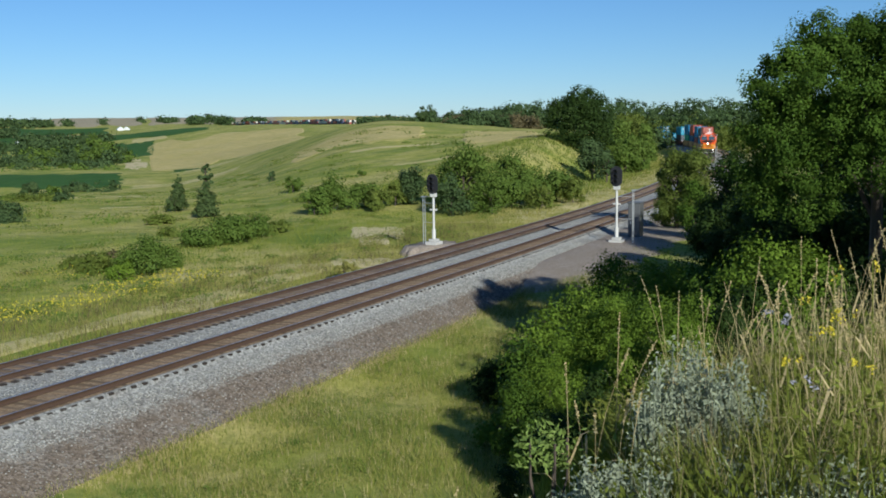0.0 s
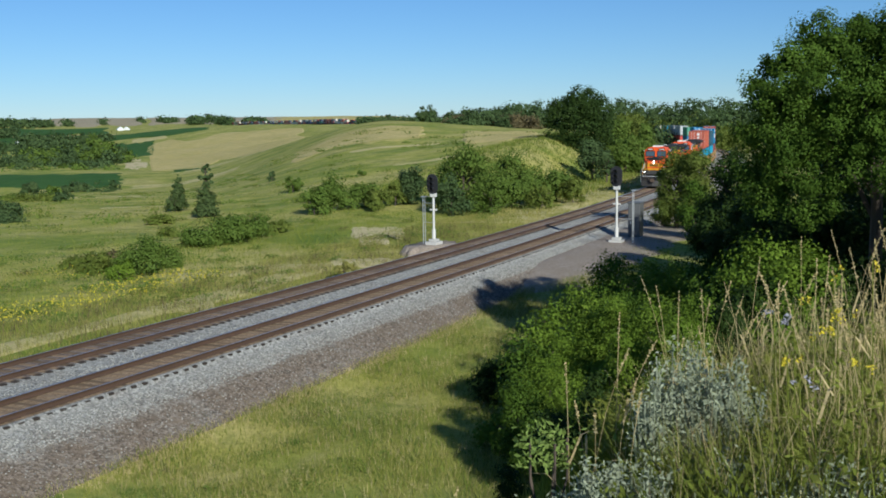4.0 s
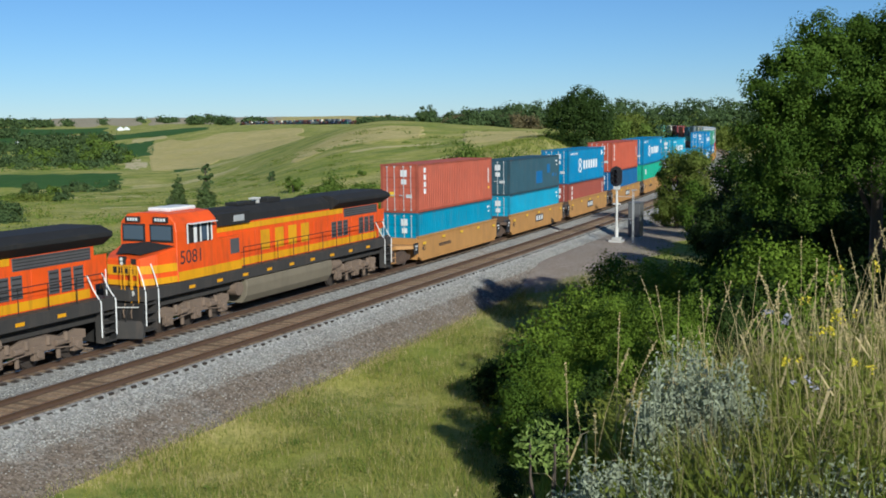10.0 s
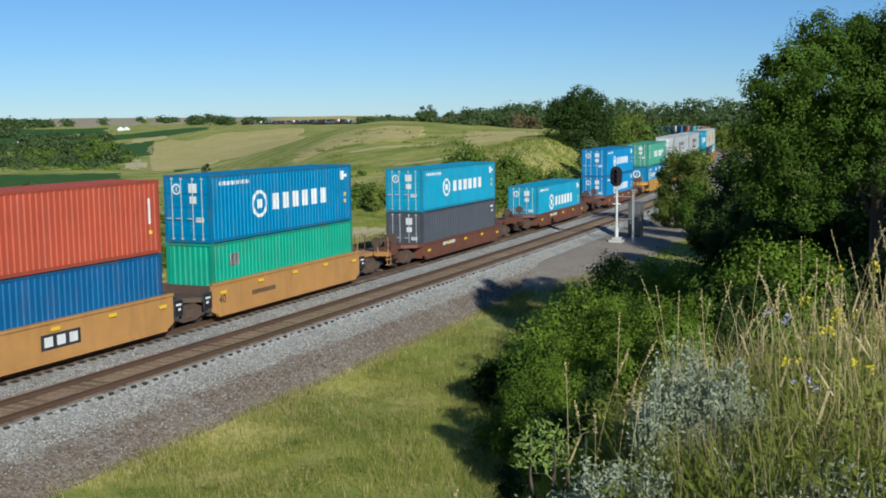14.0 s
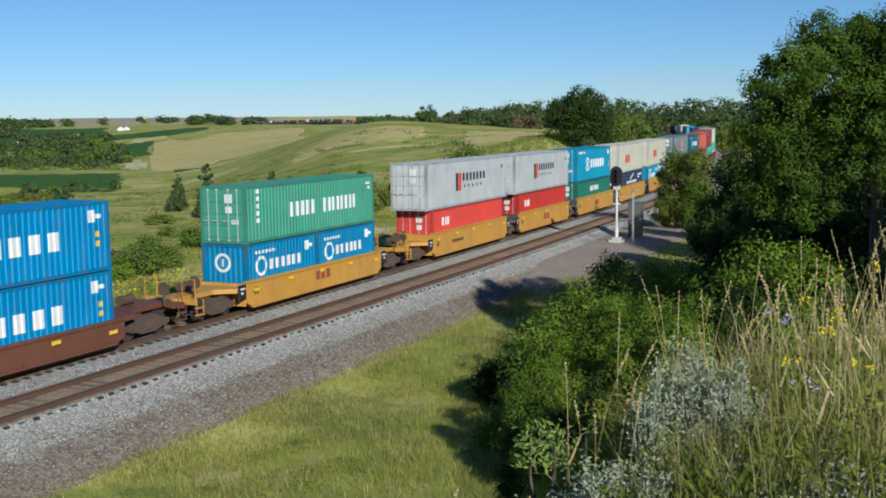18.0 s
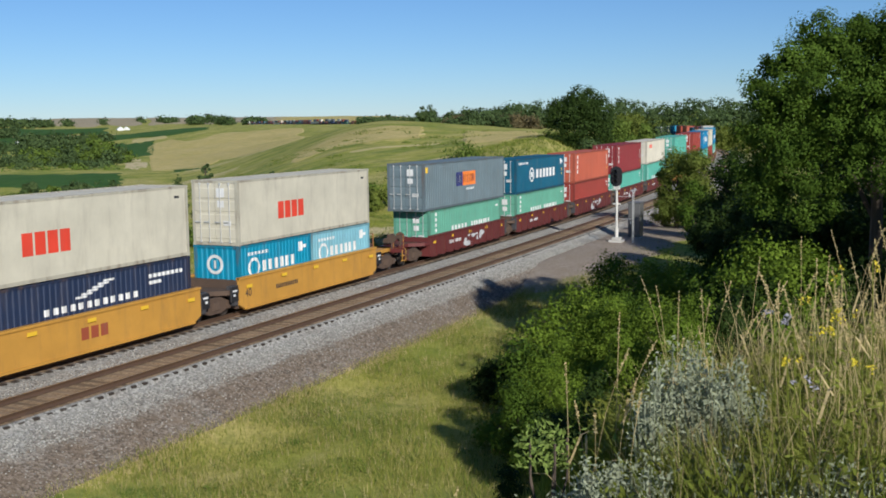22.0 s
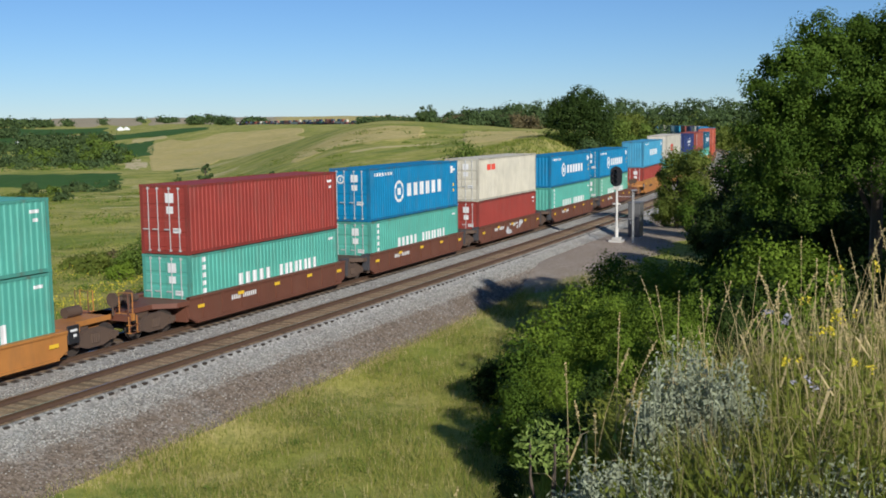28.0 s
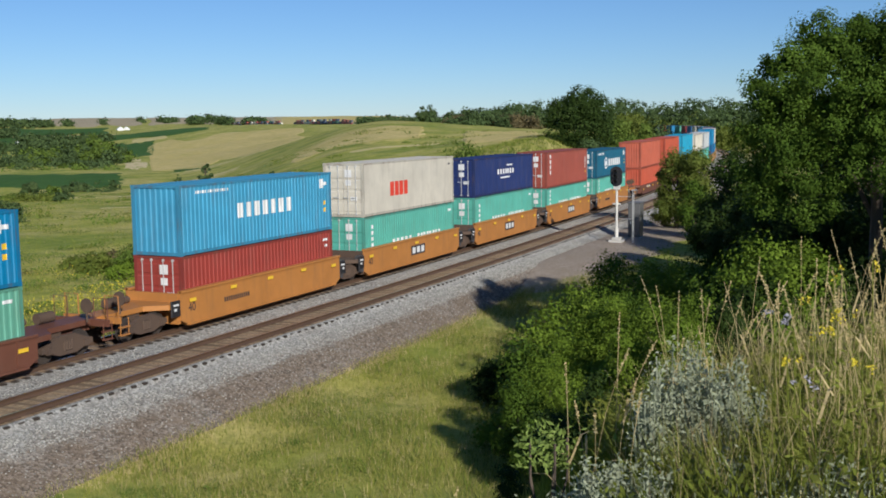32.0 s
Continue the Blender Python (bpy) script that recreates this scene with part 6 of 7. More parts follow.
def well_unit(u_mid, kind, lead_end, trail_end, half=6.45, top=1.62, bot=0.17, plates=("bars",), scallop=False):
    """One well of an articulated car. An end that couples to another car is long and has its own truck; a joint between wells rests on a shared truck."""
    name, col = CARS[kind]
    mat = paint(name, col, 0.6, (0.13, 0.085, 0.055), 0.32)
    ob = tagged(new("well_car"), f"{'dark brown' if kind in ('brown', 'maroon') else 'weathered ' + kind + ' painted'} steel well car unit carrying stacked containers", "well car", group="well cars of the train")
    for sy in (-1, 1):
        sl = part("side_sill", cached(("side_sill", half, top, bot, sy, scallop), lambda: sill_mesh(half, top, bot, sy, scallop), mat), mat, ob)
        if sy < 0:
            for i in range(5):
                x = -half + 0.7 + i * (2 * half - 1.4) / 4
                p = part("reflector", cached(("reflector",), lambda: boxes((-0.22, 0.22, -0.004, 0.004, 0, 0.14)), M_YELLOWMARK), M_YELLOWMARK, sl, "yellow reflective strip")
                p.location = (x, -1.48 if not scallop else -1.416, top - 0.36 if i not in (0, 4) else top - 0.5)
            if kind in ("brown", "maroon"):
                for i in range(9):
                    x = -half + 0.9 + i * (2 * half - 1.8) / 8
                    p = part("sill_post", cached(("sill_post", top, bot), lambda: boxes((-0.05, 0.05, -0.055, 0.0, bot + 0.16, top - 0.1)), mat), mat, sl)
                    p.location = (x, -1.41, 0)
            elif u_mid < 560:
                letters("40", 0.5, sl, M_BLACKMARK, (-half + 0.45, -1.418, 0.72 if top > 1.3 else 0.5), "length_figures", "black stencilled figures")
            for sx in (-1, 1) if kind not in ("brown", "maroon") else ():
                p = part("end_plate", cached(("end_plate", sx), lambda: bevelled(boxes((*sorted((sx * 0.05, sx * 0.62)), -1.42, -1.34, 0.62, 1.28)), 0.02), M_BLACK), M_BLACK, ob, "black end plate with white stencilling")
                p.location = (sx * half, 0, 0)
                q = part("stencil", cached(("stencil", sx), lambda: boxes((*sorted((sx * 0.16, sx * 0.5)), -1.428, -1.422, 1.06, 1.14)), M_WHITE), M_WHITE, p)
                q = part("stencil", cached(("stencil_low", sx), lambda: boxes((*sorted((sx * 0.3, sx * 0.46)), -1.428, -1.422, 0.86, 0.96)), M_WHITE), M_WHITE, p)
            if "logo" in plates:
                pl = part("plate", cached(("plate",), lambda: boxes((-0.95, 0.95, -0.006, 0.0, 0, 0.55)), M_BLACKMARK), M_BLACKMARK, sl, "black plate with white block shapes")
                pl.location = (0.3, -1.416, 0.62)
                mk = part("lettering", cached(("plate_marks",), lambda: boxes(*[(a, b, -0.012, -0.007, c, d) for a, b, c, d in ((-0.8, -0.4, 0.1, 0.45), (-0.2, 0.2, 0.1, 0.45), (0.4, 0.8, 0.1, 0.45))]), M_WHITE), M_WHITE, pl, "white block shapes")
            if "red" in plates:
                mk = part("lettering", cached(("red_marks",), lambda: boxes(*[(a, b, -0.006, 0, c, d) for a, b, c, d in ((-0.7, -0.32, 0.05, 0.5), (-0.2, 0.18, 0.05, 0.5), (0.3, 0.68, 0.05, 0.5))]), M_RUSTRED), M_RUSTRED, sl, "faded red block shapes")
                mk.location = (0.2, -1.416, 0.6)
            if "bars" in plates:
                mk = part("lettering", cached(("number_bars",), lambda: boxes(*[(x, x + 0.1, -0.006, 0, 0, 0.2) for x in np.arange(-0.9, 0.9, 0.16)]), M_BLACKMARK if kind not in ("brown", "maroon") else M_WHITE), M_BLACKMARK, sl, "stencilled bars")
                mk.location = (-2.6, -1.416, 0.75)
            if "graffiti" in plates:
                mk = part("graffiti", cached(("graffiti",), graffiti_mesh, M_GRAFFITI), M_GRAFFITI, sl, "pale spray-painted graffiti")
                mk["kind"] = "stuff"
                mk.location = (0.6, -1.418, 0.3)
    part("floor", cached(("well_floor", half, bot), lambda: boxes((-half + 0.4, half - 0.4, -1.3, 1.3, bot + 0.02, bot + 0.10)), mat), mat, ob)
    for sx, coupled in ((-1, lead_end), (1, trail_end)):
        reach = 3.9 if coupled else 1.45
        bm = bmesh.new()
        x0, x1 = sx * (half - 0.02), sx * (half + reach)
        lo, hi = min(x0, x1), max(x0, x1)
        prism(bm, [(x0, -1.4), (x0, 1.4), (sx * (half + 0.7), 1.35), (sx * (half + 1.3), 0.55), (x1, 0.5), (x1, -0.5), (sx * (half + 1.3), -0.55), (sx * (half + 0.7), -1.35)], 0.96, 1.16, "z")
        box(bm, lo if sx < 0 else half - 0.1, half * -1 + 0.1 if sx < 0 else hi, -0.22, 0.22, 0.70, 0.97)
        box(bm, sx * half - 0.08, sx * half + 0.08, -1.3, 1.3, bot + 0.1, top - 0.1)
        part("end_platform", bm, mat if coupled else M_RUST, ob)
        if coupled:
            truck(ob, sx * (half + 1.75))
            e = bmesh.new()
            box(e, *sorted((sx * (half + 3.5), sx * (half + 3.65))), -1.35, 1.35, 0.9, 1.15)
            part("end_sill", e, mat, ob)
            for s in (-1, 1):
                xr = sx * (half + 3.58)
                part("handrail", tube(bmesh.new(), [(xr, s * 1.3, 1.1), (xr, s * 1.3, 1.95), (xr, s * 0.65, 1.95), (xr, s * 0.65, 1.1)], 0.025), mat, ob)
            d = bmesh.new()
            box(d, *sorted((sx * (half + 3.6), sx * (half + 4.5))), -0.11, 0.11, 0.74, 0.98)
            box(d, *sorted((sx * (half + 4.25), sx * (half + 4.6))), -0.2, 0.2, 0.68, 1.02)
            part("coupler", d, M_RUST, ob)
            b = disc(bmesh.new(), (sx * (half + 3.0), -0.85, 1.75), 0.28, 0.05, "x", 18)
            tube(b, [(sx * (half + 3.0), -0.85, 1.15), (sx * (half + 3.0), -0.85, 1.75)], 0.04)
            part("brake_wheel", b, M_RUST, ob)
            c = disc(bmesh.new(), (sx * (half + 2.1), 0.35, 1.38), 0.2, 0.75, "x", 14)
            disc(c, (sx * (half + 1.1), 0.6, 1.32), 0.14, 0.5, "x", 12)
            part("air_tank", c, M_RUST, ob)
            st = bmesh.new()
            for z in (0.45, 0.75):
                box(st, *sorted((sx * (half + 3.2), sx * (half + 3.65))), -1.5, -1.3, z, z + 0.03)
            tube(st, [(sx * (half + 3.2), -1.42, 0.45), (sx * (half + 3.2), -1.42, 1.1)], 0.02)
            tube(st, [(sx * (half + 3.65), -1.42, 0.45), (sx * (half + 3.65), -1.42, 1.1)], 0.02)
            part("step", st, mat, ob)
        else:
            for y in (-1.25, 1.25):
                pl = bmesh.new()
                box(pl, *sorted((sx * (half - 0.05), sx * (half + 0.55))), y - 0.12, y + 0.12, 1.16, 1.32)
                box(pl, *sorted((sx * (half + 0.1), sx * (half + 0.35))), y - 0.16, y + 0.16, 0.45, 1.17)
                part("end_casting", pl, M_DARKGREY, ob)
            if sx > 0:
                truck(ob, half + 1.45)
    MOVERS.append((ob, u_mid, half + 1.4, 0.0))
    return ob


M_RUSTRED = paint("faded_red_marking", (0.32, 0.07, 0.03), 0.7)
M_GRAFFITI = paint("graffiti_paint", (0.55, 0.56, 0.56), 0.7, (0.12, 0.10, 0.12), 0.8, 0, False)


def graffiti_mesh():
    rnd = random.Random(4)
    bm = bmesh.new()
    for i in range(14):
        x, z = rnd.uniform(-1.6, 1.5), rnd.uniform(0.05, 0.75)
        w, h = rnd.uniform(0.2, 0.6), rnd.uniform(0.12, 0.4)
        y = -0.001 * i
        n = 9
        bm.faces.new([bm.verts.new((x + w * math.cos(2 * math.pi * k / n) * rnd.uniform(0.7, 1.1), y, z + 0.5 * h * math.sin(2 * math.pi * k / n) * rnd.uniform(0.6, 1.2))) for k in range(n)])
    return bm


LOW, HIGH, L40, L20, L45 = 2.59, 2.90, 12.19, 6.06, 13.72
FLOOR = 0.38
# Each car is a run of wells: kind, sill top, scalloped sill, and per well the distance of the lower box's leading end, the plates on its sill,
# the lower box (height, colour, livery, doors lead, smooth) and the upper one.
RING, COL, WORDS, LOWW = "ring", "column", "two_words", "low_words"
CONSIST = [
    ("tan", 1.62, False, [
        (50.12, ("bars",), (LOW, "azure", "ring_end", True, False), (HIGH, "salmon", COL, True, False)),
        (65.9, ("logo",), (LOW, "sky_blue", "", True, False), (LOW, "slate", "patched", True, False)),
        (81.0, ("logo",), (LOW, "rust_red", COL, True, False), (HIGH, "blue", RING, True, False)),
        (96.5, ("logo",), (HIGH, "royal_blue", "plate", True, False), (HIGH, "orange_red", COL, True, False)),
        (112.0, ("bars",), (HIGH, "green", "plate", False, False), (HIGH, "blue", RING, True, False))]),
    ("brown", 1.12, False, [(132.95, ("bars",), (LOW, "dark_grey", "", True, False), (LOW, "sky_blue", RING, True, False))]),
    ("brown", 1.12, False, [(154.6, ("bars", "red"), (HIGH, "sky_blue", RING, True, False), None)]),
    ("brown", 1.12, False, [(176.3, ("bars",), (LOW, "bright_blue", RING, True, False), (LOW, "bright_blue", RING, True, False))]),
    ("yellow", 1.38, False, [(197.2, ("red",), "twenties", (LOW, "sea_green", WORDS, True, False))]),
    ("yellow", 1.62, False, [
        (217.05, ("bars",), (LOW, "scarlet", "short_low", True, False), (HIGH, "grey", "slash", True, True)),
        (232.7, ("red",), (LOW, "crimson", "short_low", True, False), (HIGH, "grey", "slash", True, True)),
        (248.4, ("red",), (LOW, "dark_green", "short_word", True, False), (HIGH, "azure", RING, True, False)),
        (264.15, ("red",), (LOW, "navy", "wing", True, False), (HIGH, "cream", "red_word", True, True)),
        (279.8, ("bars",), "twenties_b", (HIGH, "cream", "red_word", True, True))]),
    ("maroon", 1.5, True, [
        (299.8, ("bars", "graffiti"), (LOW, "pale_green", LOWW, True, False), (HIGH, "grey_blue", "panel", True, False)),
        (315.4, ("bars",), (LOW, "pale_green", LOWW, True, False), (LOW, "deep_blue", RING, True, False)),
        (330.8, ("graffiti",), (LOW, "brown_red", "", True, False), (LOW, "salmon", COL, True, False)),
        (346.5, ("bars", "graffiti"), (LOW, "teal", "", True, False), (HIGH, "dark_red", COL, True, False)),
        (362.0, ("bars",), (HIGH, "teal", LOWW, True, False), (LOW, "white", "red_small", True, False))]),
    ("orange", 1.15, False, [(382.2, ("logo",), (HIGH, "teal", LOWW, True, False), (LOW, "teal", "", True, False))]),
    ("brown", 1.28, False, [
        (402.0, ("bars",), (LOW, "teal", LOWW, True, False), (HIGH, "brown_red", "", True, False)),
        (417.75, ("bars",), (LOW, "teal", LOWW, True, False), (HIGH, "blue", RING, True, False)),
        (433.5, ("bars", "graffiti"), (LOW, "brown_red", "", True, False), (HIGH, "cream", "red_small", True, False)),
        (449.6, ("bars",), (LOW, "teal", LOWW, False, False), (LOW, "blue", RING, False, False)),
        (465.25, ("bars",), (LOW, "pale_green", LOWW, True, False), (LOW, "blue", RING, True, False))]),
    ("orange", 1.62, False, [
        (485.9, ("bars",), (LOW, "brown_red", "", True, False), (HIGH, "faded_blue", "white_word", False, False)),
        (501.5, ("logo",), (HIGH, "teal", LOWW, True, False), (HIGH, "white", "red_word", True, True)),
        (517.2, ("logo",), (HIGH, "teal", LOWW, True, False), (LOW, "dark_blue", "orbit", True, False)),
        (532.9, ("logo",), (LOW, "teal", LOWW, True, False), (HIGH, "rust_red", COL, True, False)),
        (548.6, ("bars",), (LOW, "teal", LOWW, True, False), (LOW, "deep_blue", RING, True, False))]),
    ("brown", 1.1, False, [(568.8, ("bars",), (LOW, "orange_red", "", True, False), (HIGH, "salmon", COL, True, False)), (584.5, ("bars",), (LOW, "salmon", "", True, False), (HIGH, "orange_red", "", True, False)),
                           (600.2, ("bars",), (LOW, "blue", RING, True, False), (HIGH, "sky_blue", RING, True, False)), (615.9, ("bars",), (LOW, "teal", "", True, False), (LOW, "white", "", True, False)), (631.6, ("bars",), (LOW, "teal", "", True, False), (LOW, "grey", "", True, False))])]
TAIL = ["blue", "white", "dark_blue", "rust_red", "sky_blue", "slate", "white", "royal_blue", "dark_red", "teal", "blue", "orange_red", "navy", "white", "azure", "dark_grey", "salmon", "blue", "white", "navy"]
for k in range(4):
    CONSIST.append((("tan", "brown", "yellow", "maroon")[k], 1.4, False, [(652.0 + 83.0 * k + 15.7 * i, ("bars",), (LOW, TAIL[(5 * k + i * 3 + 7) % 20], "", True, False), (HIGH, TAIL[(5 * k + i) % 20], "", True, False)) for i in range(5)]))


def build_train():
    for kind, top, scallop, wells in CONSIST:
        for i, (u, plates, lower, upper) in enumerate(wells):
            far = u > 560
            well_unit(u + L40 / 2, kind, i == 0, i == len(wells) - 1, top=top, plates=plates, scallop=scallop)
            z = FLOOR
            if lower in ("twenties", "twenties_b"):
                container(u, z, L20, LOW, "azure" if lower == "twenties_b" else "blue", "ring20", False)
                container(u + L20 + 0.07, z, L20, LOW, "pale_cyan" if lower == "twenties_b" else "blue", "ring20", True)
                z += LOW
            else:
                h, colour, style, doors, flat = lower
                container(u, z, L40, h, colour, style, doors, flat, detail=not far)
                z += h
            if upper:
                h, colour, style, doors, flat = upper
                length = L45 if style in ("slash", "panel") else L40
                container(u - (length - L40) / 2, z + 0.012, length, h, colour, style, doors, flat, detail=not far)


build_train()

# ---- locomotives ----
M_ORANGE = paint("locomotive_orange", srgb(222, 82, 18, 0.92), 0.5, (0.13, 0.06, 0.03), 0.5)
M_LYELLOW = paint("locomotive_yellow", srgb(216, 152, 8, 0.92), 0.5, (0.16, 0.09, 0.02), 0.5)
M_LBLACK = paint("locomotive_black", (0.014, 0.0135, 0.013), 0.85, (0.05, 0.038, 0.028), 0.45)
M_SILL = paint("locomotive_sill_grey", (0.042, 0.038, 0.034), 0.8, (0.10, 0.075, 0.055), 0.5)
M_TANK = paint("dusty_tank", (0.185, 0.155, 0.105), 0.85, (0.12, 0.10, 0.08), 0.5)
M_DUSTTRUCK = paint("dusty_truck_casting", (0.19, 0.135, 0.095), 0.9, (0.08, 0.06, 0.05), 0.5, 0, False)
M_GRILLE = paint("grille_grey", (0.09, 0.085, 0.085), 0.7, (0.03, 0.03, 0.03), 0.5)
M_WHITERAIL = paint("white_handrail", (0.8, 0.79, 0.75), 0.5, (0.4, 0.36, 0.3), 0.3)


def glass_mat():
    m, nt, b = node_mat("sky_tinted_window_glass", 0.12, 0, 0.8)
    # bluish base colour carries the sky's reflection
    b.inputs["Base Color"].default_value = (0.07, 0.10, 0.14, 1)
    bump(nt, b, noise_tex(nt, 2.0, 2), 0.03, 0.01)
    return m


M_GLASS = glass_mat()


def glow_mat(name, col, power):
    m, nt, b = node_mat(name, 0.3)
    b.inputs["Base Color"].default_value = (*col, 1)
    b.inputs["Emission Color"].default_value = (*col, 1)
    b.inputs["Emission Strength"].default_value = power
    return m


M_HEADLIGHT = glow_mat("lit_headlight", (1.0, 0.95, 0.82), 9.0)
CX = 10.5  # half the length over the end plates


def hull(prof, x0, x1):
    return prism(bmesh.new(), prof, x0 - CX, x1 - CX, "x")


def sym(pts):
    """A cross-section from its half on the far side."""
    return pts + [(-y, z) for y, z in reversed(pts)]


def loco_truck(parent, x):
    tr = part("truck", bevelled(boxes((-0.5, 0.5, -0.8, 0.8, 0.75, 1.15), (-1.9, 1.9, -0.3, 0.3, 0.8, 1.0))), M_DUSTTRUCK, parent, "dusty brown three-axle truck")
    tr.location = (x - CX, 0, 0)
    for sy in (-1, 1):
        bm = prism(bmesh.new(), [(-2.35, 0.70), (-2.35, 1.0), (-1.9, 1.08), (-1.2, 0.92), (-0.6, 1.1), (0.6, 1.1), (1.2, 0.92), (1.9, 1.08), (2.35, 1.0), (2.35, 0.70), (1.2, 0.62), (0.5, 0.55), (-0.5, 0.55), (-1.2, 0.62)], sy * 1.1 - 0.09, sy * 1.1 + 0.09, "y")
        for dx in (-1.85, 0.0, 1.85):
            box(bm, dx - 0.24, dx + 0.24, sy * 1.18 - 0.1, sy * 1.18 + 0.1, 0.32, 0.82)
            disc(bm, (dx, sy * 1.31, 0.53), 0.15, 0.08, "y", 12)
        for dx in (-1.35, -0.5, 0.5, 1.35):
            disc(bm, (dx, sy * 1.2, 0.92), 0.1, 0.32, "z", 9)
        for dx in (-0.95, 0.95):
            disc(bm, (dx, sy * 1.28, 0.78), 0.12, 0.42, "x", 10)
            box(bm, dx - 0.07, dx + 0.07, sy * 1.2 - 0.05, sy * 1.2 + 0.05, 0.2, 0.6)
        tube(bm, [(-2.3, sy * 1.32, 0.45), (-0.7, sy * 1.32, 0.62), (0.7, sy * 1.32, 0.62), (2.3, sy * 1.32, 0.45)], 0.03)
        part("side_frame", bevelled(bm, 0.015), M_DUSTTRUCK, tr)
    for dx in (-1.85, 0.0, 1.85):
        w = bmesh.new()
        for sy in (-1, 1):
            disc(w, (0, sy * 0.75, 0), 0.533, 0.1, "y", 26)
            disc(w, (0, sy * 0.69, 0), 0.56, 0.03, "y", 26)
        disc(w, (0, 0, 0), 0.1, 1.6, "y", 10)
        ob = part("wheelset", w, M_WHEEL, tr)
        ob.location = (dx, 0, 0.533)
    return tr


def locomotive(u_front, number, lead, label):
    ob = tagged(new("locomotive"), label, "locomotive", group="locomotives of the train")
    # frame and walkway
    sill = part("frame", bevelled(boxes((0.0 - CX, 21.0 - CX, -1.5, 1.5, 1.55, 2.02), (0.6 - CX, 20.4 - CX, -1.1, 1.1, 1.15, 1.55)), 0.015), M_SILL, ob, "dark grey underframe and walkway")
    for i in range(9):
        p = part("reflector", boxes((-0.2, 0.2, -0.004, 0, 0, 0.13)), M_LYELLOW, sill, "yellow reflective strip")
        p.location = (3.0 + i * 1.9 - CX, -1.505, 1.68)
    # fuel tank
    tank = hull([(-1.45, 1.5), (-1.5, 1.2), (-1.42, 0.75), (-1.15, 0.42), (1.15, 0.42), (1.42, 0.75), (1.5, 1.2), (1.45, 1.5)], 6.9, 14.4)
    part("fuel_tank", bevelled(tank, 0.03), M_TANK, ob, "dusty grey-brown fuel tank")
    for x in (3.6, 17.3):
        loco_truck(ob, x)
    for i, (x, r) in enumerate(((6.45, 0.3), (14.9, 0.26), (15.4, 0.2))):
        part("air_reservoir", disc(bmesh.new(), (x - CX, -1.15, 1.15), r, 0.5, "x" if i else "y", 14), M_DUSTTRUCK, ob)
    # long hood: lower side, roof, radiator wings
    hood = part("hood", hull(sym([(0.95, 2.02), (0.95, 4.0)]), 5.1, 20.5), M_ORANGE, ob, "orange engine hood with yellow stripes")
    part("hood_roof", bevelled(hull(sym([(0.96, 3.98), (0.94, 4.32), (0.55, 4.62), (0.2, 4.66)]), 5.05, 15.2), 0.02), M_LBLACK, ob, "black hood roof")
    part("radiator_section", bevelled(hull(sym([(0.97, 3.93), (1.46, 4.28), (1.46, 4.44), (0.9, 4.66)]), 15.2, 21.0), 0.02), M_LBLACK, ob, "black flared radiator housing")
    for x0, x1, y, z0, z1 in ((5.1, 16.5, 0.955, 3.68, 3.93), (5.1, 20.2, 0.955, 2.06, 2.38)):
        for sy in (-1, 1):
            part("stripe", boxes((x0 - CX, x1 - CX, *sorted((sy * y, sy * (y + 0.008))), z0, z1)), M_LYELLOW, hood, "yellow stripe")
    for x in np.arange(5.9, 20.0, 1.28):
        part("access_door", bevelled(boxes((x - CX, x + 1.16 - CX, -0.972, -0.955, 2.5, 3.58)), 0.006), M_ORANGE, hood)
    for x0, x1, z0, z1 in ((15.3, 15.8, 2.5, 3.3), (15.9, 16.4, 2.5, 3.3), (16.5, 17.0, 2.5, 3.3), (18.2, 18.7, 2.45, 3.3), (18.8, 19.3, 2.45, 3.3), (19.4, 19.9, 2.45, 3.3), (16.6, 20.3, 3.45, 3.9)):
        g = part("grille", bevelled(boxes((x0 - CX, x1 - CX, -0.985, -0.955, z0, z1)), 0.006), M_GRILLE, hood, "dark louvred grille")
        for k in range(4):
            part("slat", boxes((x0 + 0.04 - CX, x1 - 0.04 - CX, -0.995, -0.985, z0 + (k + 0.35) * (z1 - z0) / 4, z0 + (k + 0.6) * (z1 - z0) / 4)), M_LBLACK, g)
    for x, z in ((8.0, 4.66), (8.9, 4.66)):
        part("exhaust_hatch", bevelled(boxes((x - CX, x + 0.6 - CX, -0.35, 0.35, z, z + 0.14))), M_LBLACK, ob)
    part("exhaust_stack", bevelled(boxes((10.4 - CX, 11.5 - CX, -0.4, 0.4, 4.64, 4.86))), M_LBLACK, ob)
    horn = bmesh.new()
    for dy in (-0.16, 0.0, 0.16):
        tube(horn, [(9.7 - CX, dy, 4.86), (10.1 - CX, dy, 4.88)], 0.05)
    box(horn, 9.9 - CX, 10.0 - CX, -0.2, 0.2, 4.62, 4.86)
    part("horn", horn, M_ALU, ob)
    part("inverter_box", bevelled(boxes((4.95 - CX, 7.9 - CX, -1.1, 1.1, 3.95, 4.5))), M_LBLACK, ob, "black blower housing behind the cab")
    for sy in (-1, 1):
        part("side_grille", bevelled(boxes((6.6 - CX, 7.4 - CX, *sorted((sy * 1.1, sy * 1.13)), 4.08, 4.36))), M_STEEL, ob)
    # cab
    cab = part("cab", bevelled(hull(sym([(1.42, 2.02), (1.42, 4.05), (1.36, 4.42), (1.02, 4.74), (0.5, 4.80)]), 2.2, 4.95), 0.03), M_ORANGE, ob, "orange cab with a rounded roof")
    part("cab_stripe", boxes((2.25 - CX, 4.9 - CX, -1.432, -1.42, 2.04, 2.42)), M_LYELLOW, cab, "yellow stripe")
